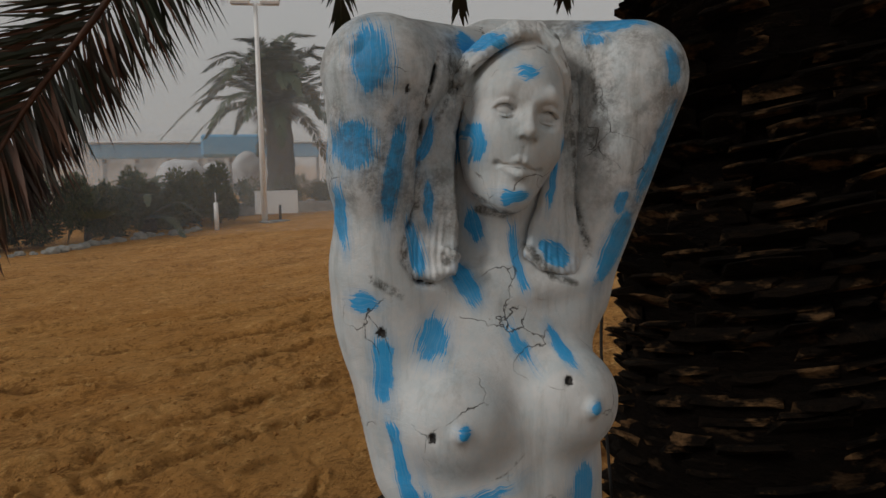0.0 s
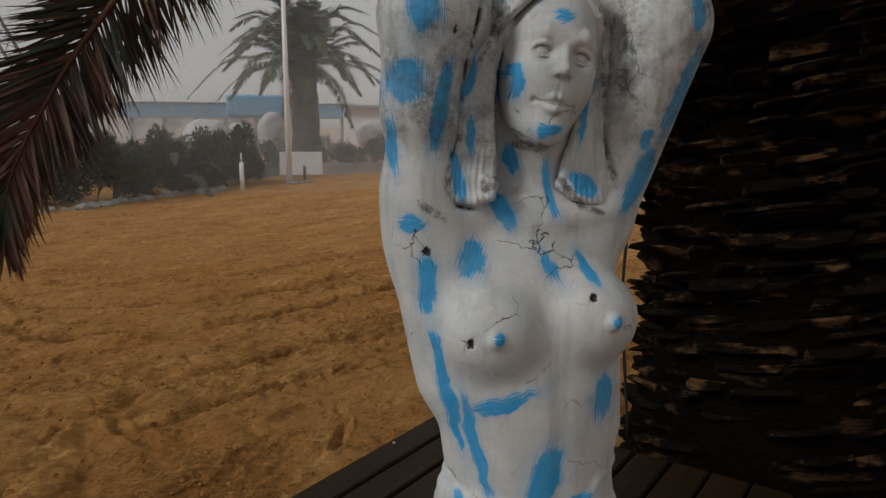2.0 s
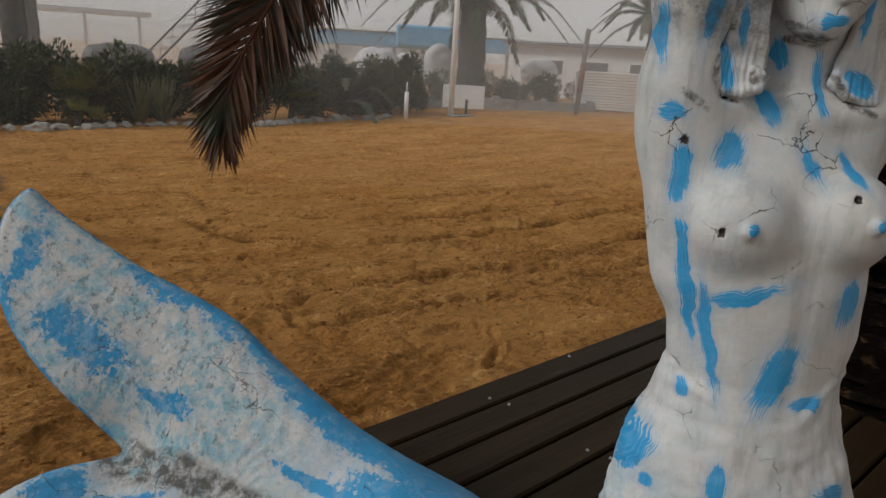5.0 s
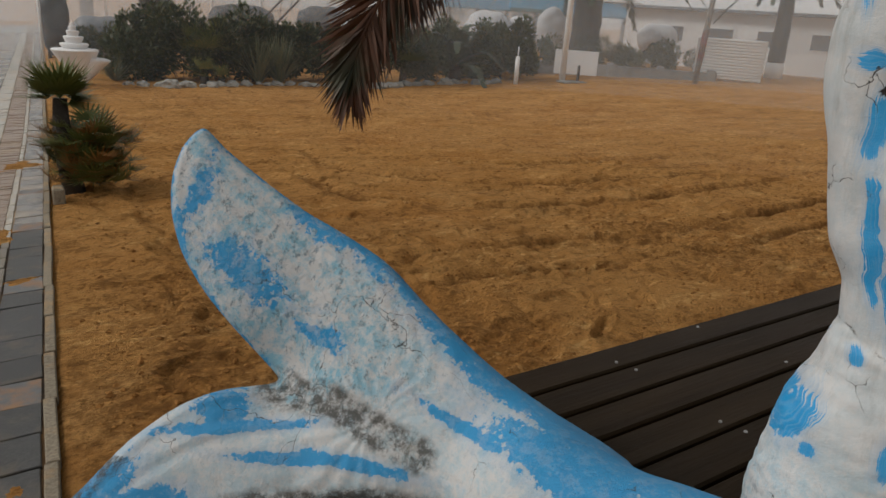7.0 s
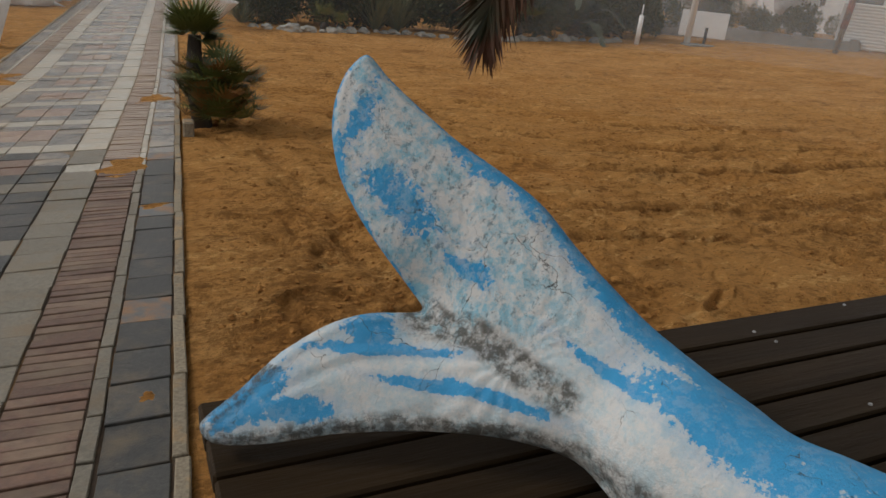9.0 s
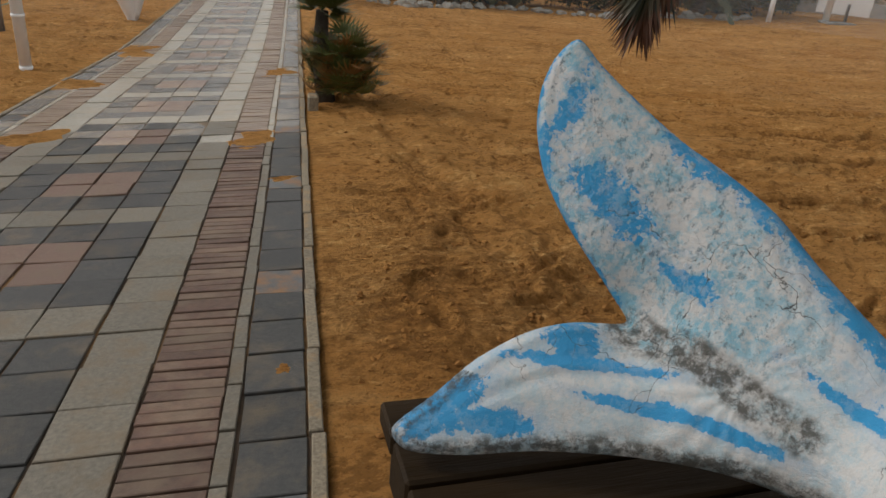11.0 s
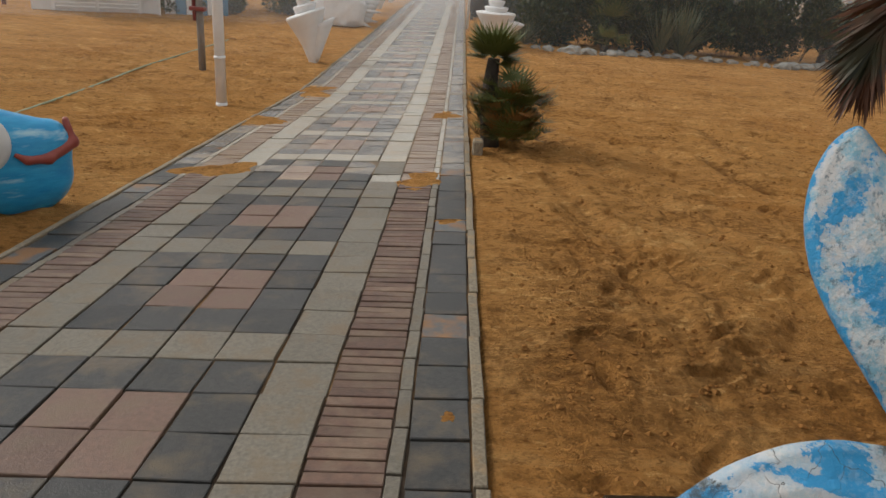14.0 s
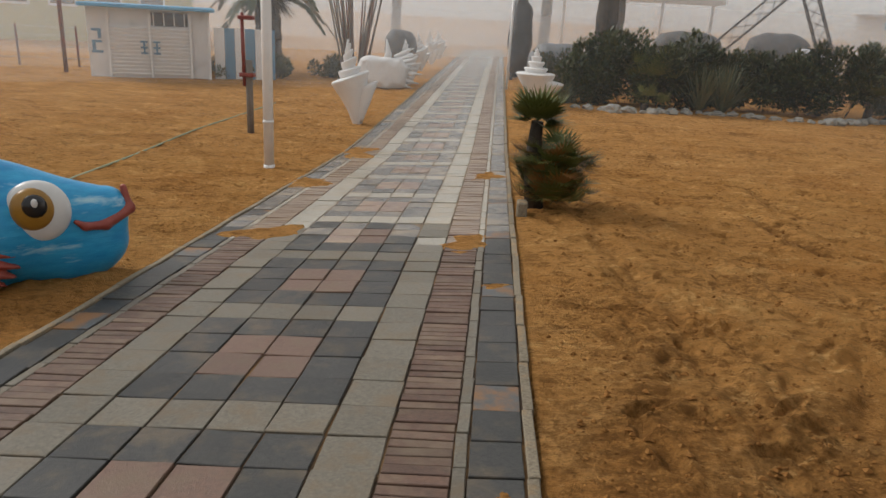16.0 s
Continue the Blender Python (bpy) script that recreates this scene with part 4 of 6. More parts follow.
    pits = math_node("MULTIPLY", step(tex(88.0, 6.0, 0.80, (1, 1, 0.6)), 0.555, 0.61), math_node("MULTIPLY", step(worn_, 0.3, 0.9), 0.75))
    base = mix(pits, base, (0.13, 0.19, 0.23))
    bristle = n.new("ShaderNodeTexNoise")
    bristle.noise_dimensions = "1D"
    bristle.inputs["Scale"].default_value, bristle.inputs["Detail"].default_value = 800.0, 3.0
    l.new(at4.outputs["Fac"], bristle.inputs["W"])
    streak = math_node("MULTIPLY", math_node("SUBTRACT", bristle.outputs["Fac"], 0.5), math_node("ADD", 0.75, math_node("MULTIPLY", step(tex(21.0, 2.0), 0.5, 0.6), 1.3)))
    ragged = math_node("MULTIPLY", math_node("SUBTRACT", tex(85.0, 5.0, 0.7), 0.5), math_node("ADD", 0.25, math_node("MULTIPLY", worn_, 2.8)))
    broad = math_node("MULTIPLY", math_node("SUBTRACT", tex(17.0, 6.0, 0.7), 0.5), math_node("MULTIPLY", worn_, 2.6))
    edge = math_node("ADD", math_node("ADD", at1.outputs["Fac"], streak), math_node("ADD", ragged, broad))
    blue = math_node("MAXIMUM", step(edge, 0.10, 0.22), math_node("MULTIPLY", step(edge, -0.55, 0.10), 0.25))
    blue = math_node("MULTIPLY", blue, math_node("ADD", 0.86, math_node("MULTIPLY", step(bristle.outputs["Fac"], 0.35, 0.55), 0.14)))
    blue = math_node("MULTIPLY", blue, math_node("SUBTRACT", 1.0, math_node("MULTIPLY", worn_, math_node("MULTIPLY", step(tex(40.0, 9.0, 0.82), 0.50, 0.55), 0.38))))
    base = mix(blue, base, mix(tex(45.0), (0.006, 0.255, 0.57), (0.022, 0.355, 0.69)))
    # dark mottling where mould grows, and where crease shade is put into the colour
    mottle = math_node("MULTIPLY", step(tex(46.0, 9.0, 0.8), 0.42, 0.56), step(math_node("ADD", mould, math_node("SUBTRACT", tex(14.0, 5.0, 0.7), 0.5)), 0.42, 0.78))
    base = mix(math_node("MULTIPLY", mottle, 0.88), base, (0.055, 0.052, 0.042))
    # black inside the gouges: shade of the holes put into the colour
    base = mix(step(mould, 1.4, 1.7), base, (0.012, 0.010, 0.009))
    # cracks and knocks through the paint
    vo = n.new("ShaderNodeTexVoronoi")
    vo.feature = "DISTANCE_TO_EDGE"
    vo.inputs["Scale"].default_value = 14.3
    wob = n.new("ShaderNodeMix")
    wob.data_type = "VECTOR"
    wob.inputs["Factor"].default_value = 0.09
    nz = n.new("ShaderNodeTexNoise")
    nz.inputs["Scale"].default_value = 14.0
    nz.inputs["Detail"].default_value = 5.0
    l.new(tc.outputs["Object"], nz.inputs["Vector"])
    l.new(tc.outputs["Object"], wob.inputs["A"])
    l.new(nz.outputs["Color"], wob.inputs["B"])
    l.new(wob.outputs["Result"], vo.inputs["Vector"])
    crack = math_node("MULTIPLY", step(vo.outputs["Distance"], 0.0075, 0.002), step(tex(11.0, 3.0), 0.54, 0.60))
    gash = crack
    base = mix(math_node("MULTIPLY", gash, 0.85), base, (0.045, 0.04, 0.035))
    l.new(base, b.inputs["Base Color"])
    height = math_node("SUBTRACT", math_node("ADD", math_node("MULTIPLY", tex(70.0, 6.0, 0.7), 0.16), math_node("MULTIPLY", at2.outputs["Fac"], math_node("MULTIPLY", tex(58.0, 7.0, 0.78), 2.2))), math_node("MULTIPLY", gash, 0.7))
    bp = n.new("ShaderNodeBump")
    bp.inputs["Strength"].default_value, bp.inputs["Distance"].default_value = 0.6, 0.0075
    l.new(height, bp.inputs["Height"])
    l.new(bp.outputs["Normal"], b.inputs["Normal"])
    return m


def make_mermaid():
    vs, fs, base = [], [], 0
    vb, qb = net(body_df, (-0.20, -0.18, 0.94), (0.22, 0.12, 1.88), 0.0024)
    vh, qh = net(head_df, (-0.075, -0.13, 1.62), (0.125, 0.07, 1.85), 0.0011)
    vl, ql = net(locks_df, (-0.125, -0.112, 1.57), (0.105, -0.03, 1.795), 0.0013)
    vh, qh = np.concatenate([vh, vl]), np.concatenate([qh, ql + len(vh)])
    vt, qt = net(tail_df, (0.83, -2.74, 0.94), (1.80, -1.82, 1.45), 0.0030)
    local = np.concatenate([vb, vh])
    field, acr = paint_field(local)
    stroke, across = np.concatenate([field, np.zeros(len(vt))]), np.concatenate([acr, np.zeros(len(vt))])
    wb_ = M_AT + local[:, :1] * M_X + local[:, 1:2] * M_Y + local[:, 2:3] * np.array([0, 0, 1.0])
    D = vt - FIN_C
    U, V = D @ FIN_U, D @ FIN_V
    e = fin_edge(U, V)
    # blue along the fin's back edge, over the lower fluke's end and down the tail
    back = np.full(len(vt), 9.0)
    for (x1, y1), (x2, y2) in zip(UPPER[3:], UPPER[4:]):
        dx, dy = x2 - x1, y2 - y1
        t = np.clip(((U - x1) * dx + (V - y1) * dy) / (dx * dx + dy * dy), 0, 1)
        back = np.minimum(back, np.hypot(U - x1 - t * dx, V - y1 - t * dy))
    st = 1 - back / (0.024 + 0.13 * np.clip(U - 0.10, 0, 0.5))
    for x, y, a, b, lean in ((-0.215, -0.20, 0.070, 0.034, 45), (-0.15, -0.20, 0.06, 0.02, 5), (-0.075, -0.085, 0.035, 0.030, 20), (-0.06, -0.110, 0.12, 0.010, 6), (0.02, -0.145, 0.09, 0.009, 0), (0.10, -0.150, 0.08, 0.010, -10),
                             (-0.06, 0.085, 0.075, 0.026, -32), (0.035, 0.012, 0.040, 0.013, -24), (-0.135, 0.20, 0.060, 0.016, 75), (-0.155, 0.12, 0.05, 0.012, 105), (0.22, -0.10, 0.07, 0.010, -30), (0.34, -0.15, 0.13, 0.040, -35)):
        c, s = math.cos(radians(lean)), math.sin(radians(lean))
        st = np.maximum(st, 1 - np.sqrt((((U - x) * c + (V - y) * s) / a) ** 2 + ((-(U - x) * s + (V - y) * c) / b) ** 2))
    stroke[len(local):] = np.where(U < 0.75, st, -1)
    # the rim of the flukes keeps a blue line
    rim = 0.6 - np.abs(e) / 0.008
    st = np.maximum(st, np.where((V > -0.03) & (U < 0.0), rim, -1))
    stroke[len(local):] = np.where(U < 0.75, st, -1)
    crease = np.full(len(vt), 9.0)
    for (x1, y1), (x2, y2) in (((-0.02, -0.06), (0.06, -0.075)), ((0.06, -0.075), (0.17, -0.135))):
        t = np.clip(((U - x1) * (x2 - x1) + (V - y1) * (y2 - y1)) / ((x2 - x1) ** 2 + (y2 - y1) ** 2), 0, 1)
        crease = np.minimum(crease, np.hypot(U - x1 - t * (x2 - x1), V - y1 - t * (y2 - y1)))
    # darker along the lower fluke's bottom edge
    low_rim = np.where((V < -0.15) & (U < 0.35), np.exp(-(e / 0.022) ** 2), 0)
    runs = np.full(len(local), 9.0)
    for line in MOULD_SHADE_RUNS:
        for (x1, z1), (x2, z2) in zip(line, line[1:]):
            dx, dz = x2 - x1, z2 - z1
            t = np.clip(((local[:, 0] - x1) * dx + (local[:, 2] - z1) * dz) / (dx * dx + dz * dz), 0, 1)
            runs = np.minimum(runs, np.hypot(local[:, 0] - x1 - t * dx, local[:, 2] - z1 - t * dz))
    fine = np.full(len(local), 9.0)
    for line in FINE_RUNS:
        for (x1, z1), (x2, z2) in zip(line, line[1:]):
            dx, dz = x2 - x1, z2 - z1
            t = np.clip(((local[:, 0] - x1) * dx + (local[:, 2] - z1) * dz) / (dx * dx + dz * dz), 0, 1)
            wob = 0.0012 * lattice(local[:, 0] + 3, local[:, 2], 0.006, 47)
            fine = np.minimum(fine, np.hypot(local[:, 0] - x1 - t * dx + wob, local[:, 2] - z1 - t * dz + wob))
    # arms streaked greyer: grime, plus the palm crown's shade put into the colour
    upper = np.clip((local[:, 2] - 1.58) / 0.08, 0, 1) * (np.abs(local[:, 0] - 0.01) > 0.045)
    grime_shade = np.where(local[:, 1] < 0.0, np.maximum(0.10 + 0.50 * upper, np.maximum(0.86 * np.exp(-(runs / 0.0055) ** 2), (0.60 + 0.30 * lattice(local[:, 0] + 3, local[:, 2], 0.010, 46)) * np.exp(-(fine / 0.0017) ** 2))), 0.3)
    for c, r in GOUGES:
        grime_shade = np.where(np.linalg.norm((local - np.array(c)) / np.array(r), axis=1) < 1.25, 2.0, grime_shade)
    mould = np.concatenate([grime_shade, np.maximum(np.exp(-(crease / 0.024) ** 2) * 1.15, low_rim * 1.05) + 0.12])
    worn = np.concatenate([0.15 * np.ones(len(local)), np.clip(0.45 + 0.55 * np.clip((0.22 - U) / 0.12, 0, 1) * np.clip((V + 0.10) / 0.05, 0, 1), 0, 1)])
    worn[:len(vb)] += 0.45 * np.clip((1.22 - vb[:, 2]) / 0.1, 0, 1)
    quads = np.concatenate([qb, qh + len(vb), qt + len(local)])
    verts = np.concatenate([wb_, vt])
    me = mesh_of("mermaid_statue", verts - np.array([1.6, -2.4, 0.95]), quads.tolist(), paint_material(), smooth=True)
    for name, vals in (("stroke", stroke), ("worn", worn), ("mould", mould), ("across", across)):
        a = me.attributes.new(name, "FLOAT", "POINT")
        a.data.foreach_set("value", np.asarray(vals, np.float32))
    ob = new("mermaid_statue", me)
    ob.location = (1.6, -2.4, 0.95)
    return tagged(ob, "cracked white mermaid statue with blue brush strokes on the table", "statue")


make_mermaid()


# ---- foliage ----
def leaf_mesh(name, material, items):
    """One mesh of narrow leaflets; items: root, tip, side vector (half width)."""
    n = len(items)
    A = np.array([[*a, *b, *s] for a, b, s in items], float)
    r, t, s = A[:, 0:3], A[:, 3:6], A[:, 6:9]
    m = r + (t - r) * 0.45
    V = np.stack([r - s * 0.35, r + s * 0.35, m + s, t, m - s], 1).reshape(-1, 3)
    F = [(5 * i, 5 * i + 1, 5 * i + 2, 5 * i + 3, 5 * i + 4) for i in range(n)]
    return mesh_of(name, V, F, material)


def bezier(pts, n):
    """A smooth run through control points."""
    P = [Vector(p) for p in pts]
    out = []
    for i in range(len(P) - 1):
        a, b = P[i], P[i + 1]
        ta = (P[i + 1] - P[max(i - 1, 0)]) * 0.5
        tb = (P[min(i + 2, len(P) - 1)] - P[i]) * 0.5
        for k in range(n):
            u = k / n
            h = (2 * u ** 3 - 3 * u ** 2 + 1, u ** 3 - 2 * u ** 2 + u, -2 * u ** 3 + 3 * u ** 2, u ** 3 - u ** 2)
            out.append(a * h[0] + ta * h[1] + b * h[2] + tb * h[3])
    return out + [P[-1]]


def frond_leaflets(rng, path, length, width, droop=0.35, step=1, per=1, spread=0.9):
    """Leaflets on both sides of a rachis that runs from foot to tip."""
    items, n = [], len(path)
    for i in range(0, n - 1, step):
        u = i / (n - 1)
        d = (path[min(i + 1, n - 1)] - path[max(i - 1, 0)]).normalized()
        side = d.cross(Vector((0, 0, 1)))
        side = side.normalized() if side.length > 0.05 else Vector((1, 0, 0))
        up = side.cross(d)
        L = length * (0.55 + 0.45 * math.sin(math.pi * min(1, 0.2 + 0.8 * u))) * (1.0 if u < 0.85 else 0.8)
        for s in (-1, 1):
            for _ in range(per):
                j = Vector((rng.uniform(-1, 1), rng.uniform(-1, 1), rng.uniform(-1, 1))) * 0.12
                w = (side * s * spread * (1 - 0.6 * u ** 3) + d * (0.55 + 0.6 * u * u) + up * 0.25 + Vector((0, 0, -droop)) + j).normalized()
                root = path[i] + (path[i + 1] - path[i]) * rng.random()
                tip = root + w * L * rng.uniform(0.8, 1.1)
                sv = w.cross(up if abs(w.dot(up)) < 0.9 else d).normalized() * width * rng.uniform(0.7, 1.2)
                items.append((root, tip, sv))
    return items


def date_palm(name, base, height, radius, reach, label, seed, fronds=26, leaf=0.45, white_foot=0.0, dead=True):
    rng = random.Random(seed)
    t = thing(name, base, label, "palm tree")
    pts, rad = [], []
    for k in range(14):
        u = k / 13
        pts.append((0.06 * math.sin(3 * u), 0.05 * math.sin(2 * u), height * u - 0.05))
        rad.append(radius * (1.12 - 0.2 * u + 0.06 * math.sin(k * 2.3)))
    v, f = tube(pts, rad, 14)
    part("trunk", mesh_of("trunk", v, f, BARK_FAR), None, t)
    if white_foot:
        part("painted_foot", tube_mesh("painted_foot", [(0, 0, -0.05), (0, 0, white_foot)], radius * 1.2, WHITE, 14), None, t, "white limewashed band at the foot of the trunk")
    items = []
    top = Vector((pts[-1][0], pts[-1][1], height))
    for k in range(fronds):
        az = k * 2.399 + rng.uniform(-0.2, 0.2)
        el = radians(80 - 92 * (k / fronds) + rng.uniform(-8, 8))
        h = Vector((math.cos(az), math.sin(az), 0))
        R = reach * rng.uniform(0.85, 1.1)
        d = h * math.cos(el) + Vector((0, 0, math.sin(el)))
        sag = 0.20 + 0.26 * math.cos(el)
        p = [top + h * 0.1, top + d * R * 0.40, top + d * R * 0.74 + Vector((0, 0, -0.10 * R)), top + d * R * 0.95 + h * 0.14 * R + Vector((0, 0, -sag * R))]
        path = bezier(p, 9)
        items += frond_leaflets(rng, path, leaf, 0.032, 0.5, 1, 3)
        items += [(path[i], path[i + 2], Vector((0, 0, 0.02))) for i in range(0, len(path) - 2, 2)]
    part("crown", leaf_mesh("crown", FROND_FAR, items), None, t)
    if dead:
        skirt = []
        for k in range(160):
            az = rng.uniform(0, 6.28)
            r0 = Vector((math.cos(az), math.sin(az), 0)) * radius
            skirt.append((top + r0 + Vector((0, 0, rng.uniform(-0.3, 0.1))), top + r0 * rng.uniform(1.5, 2.8) + Vector((0, 0, rng.uniform(-0.9, -0.2))), Vector((-r0.y, r0.x, 0)).normalized() * 0.04))
        part("dead_frond_skirt", leaf_mesh("dead_frond_skirt", BARK_FAR, skirt), None, t)
    return t


def bush(name, base, size, count, material, label, category, seed, leaf=0.10, wide=0.035, upright=0.2):
    """A shrub of many small leaves on stems, uneven in outline."""
    rng = random.Random(seed)
    t = thing(name, base, label, category)
    lumps = [(Vector((rng.uniform(-0.75, 0.75) * size[0], rng.uniform(-0.7, 0.7) * size[1], rng.uniform(0.25, 0.8) * size[2])), rng.uniform(0.22, 0.42)) for _ in range(11)]
    items = []
    for _ in range(count):
        c, r = rng.choice(lumps)
        d = Vector((rng.gauss(0, 1), rng.gauss(0, 1), rng.gauss(0, 1))).normalized()
        rr = r * rng.uniform(0.55, 1.12)
        p = c + Vector((d.x * rr * size[0] * 0.9, d.y * rr * size[1], d.z * rr * size[2] * 0.85))
        if p.z < 0.0:
            p.z = rng.uniform(0.0, 0.25)
        w = (d + Vector((rng.uniform(-1, 1), rng.uniform(-1, 1), rng.uniform(-0.4, 1) + upright))).normalized()
        s = w.cross(Vector((rng.uniform(-1, 1), rng.uniform(-1, 1), 0.3))).normalized()
        items.append((p, p + w * leaf * rng.uniform(0.6, 1.4), s * wide * rng.uniform(0.6, 1.2)))
    part("foliage", leaf_mesh("foliage", material, items), None, t)
    stems = []
    for c, r in lumps:
        stems.append((Vector((c.x * 0.3, c.y * 0.3, 0)), c, Vector((0.012, 0.004, 0))))
    part("stems", leaf_mesh("stems", BARK_FAR, stems), None, t)
    return t


def blades(name, base, count, length, width, material, label, category, seed, lean=0.6):
    rng = random.Random(seed)
    t = thing(name, base, label, category)
    items = []
    for _ in range(count):
        az, el = rng.uniform(0, 6.28), rng.uniform(0.15, lean * 1.5)
        d = Vector((math.cos(az) * math.sin(el), math.sin(az) * math.sin(el), math.cos(el)))
        L = length * rng.uniform(0.6, 1.1)
        s = d.cross(Vector((0, 0, 1))).normalized() * width
        mid = d * L * 0.6
        end = d * L + Vector((0, 0, -0.18 * L * rng.random() * (el > 0.5)))
        items.append((d * 0.05, mid + (mid - d * 0.05) * 0.2, s))
        items.append((d * L * 0.4, end, s * 0.9))
    part("leaves", leaf_mesh("leaves", material, items), None, t)
    return t


def fan_leaf(rng, root, d, stalk, R, n=16):
    """A fan of stiff segments on a stalk."""
    d = d.normalized()
    hub = root + d * stalk
    side = d.cross(Vector((0, 0, 1)))
    side = side.normalized() if side.length > 0.05 else Vector((1, 0, 0))
    up = side.cross(d)
    out = [(root, hub, side * 0.006)]
    for k in range(n):
        a = (k / (n - 1) - 0.5) * 3.6
        w = (d * math.cos(a) + side * math.sin(a) + up * (0.12 + 0.1 * abs(a))).normalized()
        out.append((hub, hub + w * R * rng.uniform(0.85, 1.05) * (1 - 0.10 * abs(a)), w.cross(up).normalized() * R * 0.042))
    return out


# ---- hanging fronds and the palm beside the table ----
def near_palm():
    rng = random.Random(21)
    c = (2.90, -2.49)
    g0 = float(level(*c))
    t = thing("date_palm", (c[0], c[1], g0), "huge date palm trunk with shaggy layered bark beside the table", "palm tree")
    H = 3.25 - g0
    pts = [(0.02 * math.sin(k), 0.015 * math.cos(k * 1.7), -0.1 + H * k / 16) for k in range(17)]
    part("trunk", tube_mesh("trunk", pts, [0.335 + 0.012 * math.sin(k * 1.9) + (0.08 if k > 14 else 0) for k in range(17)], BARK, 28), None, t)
    # ragged stubs of old leaf bases, in slanting rows
    V, F, singles = [], [], 0
    rows = 74
    for r in range(rows):
        z = 0.05 + r * (H - 0.2) / rows
        per = 19
        for k in range(per):
            a = 2 * math.pi * (k + 0.5 * (r % 2) + rng.uniform(-0.25, 0.25)) / per
            wid, hgt, out = rng.uniform(0.03, 0.095), rng.uniform(0.007, 0.018), rng.uniform(0.012, 0.062)
            ca, sa = math.cos(a), math.sin(a)
            R0 = 0.325
            zz = z + rng.uniform(-0.02, 0.02) + 0.02 * math.sin(3 * a)
            tilt = rng.uniform(0.0, 0.03)
            base = len(V)
            for du, dz, ro in ((-1, -1, 0), (1, -1, 0), (1, 1, 0), (-1, 1, 0), (-0.8, -0.25, 1), (-0.1, -0.5, 1.25), (0.75, -0.2, 0.9), (0.8, 0.35, 0.8), (0.05, 0.15, 1.1), (-0.7, 0.3, 0.85)):
                rr = R0 + ro * out + rng.uniform(-0.004, 0.004)
                off = du * wid + rng.uniform(-0.008, 0.008)
                V.append((ca * rr - sa * off, sa * rr + ca * off, zz + dz * hgt + ro * tilt + off * 0.18))
            quads = ((0, 1, 6, 5), (0, 5, 4), (1, 2, 7, 6), (2, 3, 9, 8), (2, 8, 7), (3, 0, 4, 9), (4, 5, 8, 9), (5, 6, 7, 8))
            # those that face the table are parts of their own
            if singles < 300 and math.cos(a - radians(214)) > 0.25 and 1.15 < zz + g0 < 2.5:
                singles += 1
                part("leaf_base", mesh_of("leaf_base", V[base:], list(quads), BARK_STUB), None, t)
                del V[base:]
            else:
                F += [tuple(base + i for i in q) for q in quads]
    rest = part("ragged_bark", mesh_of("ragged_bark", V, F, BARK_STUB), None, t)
    tagged(rest, "ragged brown stubs of cut leaf bases", kind="stuff")
    top = Vector((0, 0, H))
    o = Vector((c[0], c[1], g0))
    # fronds: the low one ends over the sand, the rest arch out above
    low = [Vector(p) - o for p in ((2.93, -2.45, 3.25), (2.75, -1.75, 3.30), (2.52, -0.95, 2.70), (2.32, -0.62, 2.227), (2.12, -0.53, 1.93), (2.015, -0.508, 1.76), (1.93, -0.465, 1.585), (1.878, -0.452, 1.44), (1.866, -0.455, 1.34))]
    path = bezier(low, 14)
    items = []
    n = len(path)
    for i in range(30, n - 1):
        u = (i - 30) / (n - 31)
        d = (path[min(i + 1, n - 1)] - path[i - 1]).normalized()
        side = d.cross(Vector((0.5, 0.84, 0.0))).normalized()
        for s in (-1, 1):
            for _ in range(6 if u < 0.5 else 3):
                L = (0.37 - 0.20 * u) * rng.uniform(0.8, 1.12)
                w = (side * s * (1.0 - 0.72 * u * u) * rng.uniform(0.6, 1.1) + d * (0.50 + 0.45 * u) + Vector((rng.uniform(-0.15, 0.15), rng.uniform(-0.3, 0.3), -0.28 + rng.uniform(-0.1, 0.1)))).normalized()
                root = path[i] + (path[i + 1] - path[i]) * rng.random()
                sv = w.cross(Vector((0.55, 0.80, 0.2)) + Vector((rng.uniform(-0.7, 0.7), rng.uniform(-0.7, 0.7), rng.uniform(-0.7, 0.7)))).normalized() * 0.0066
                items.append((root, root + w * L, sv))
    k_dry = [it for it in items if rng.random() < 0.30 + 0.6 * (it[0].z < 1.75 - g0)]
    k_green = [it for it in items if it not in k_dry]
    fr = part("hanging_frond", tube_mesh("hanging_frond", path[::4] + [path[-1]], [0.016 - 0.013 * k / (len(path[::4])) for k in range(len(path[::4]) + 1)], FROND_DRY, 6), None, t, "drooping frond with brown dry tip")
    part("dry_foliage", leaf_mesh("dry_foliage", FROND_DRY, k_dry), None, fr)
    part("green_foliage", leaf_mesh("green_foliage", FROND, k_green), None, fr)
    tips = [((3.02, -1.5, 3.2), (3.05, -1.0, 2.72), (3.15, -0.82, 2.26)), ((3.25, -1.7, 3.2), (3.42, -1.25, 2.75), (3.51, -1.13, 2.34)), ((3.4, -1.9, 3.1), (3.6, -1.6, 2.75), (3.74, -1.48, 2.36))]
    runs = [[Vector((2.93, -2.5, 3.2)) - o] + [Vector(p) - o for p in q] for q in tips]
    for k in range(46):
        az = k * 2.399
        h = Vector((math.cos(az), math.sin(az), 0))
        R, lift = rng.uniform(1.9, 2.7), rng.uniform(-0.05, 0.75)
        drop = max(0.0, 0.35 - 0.3 * lift)
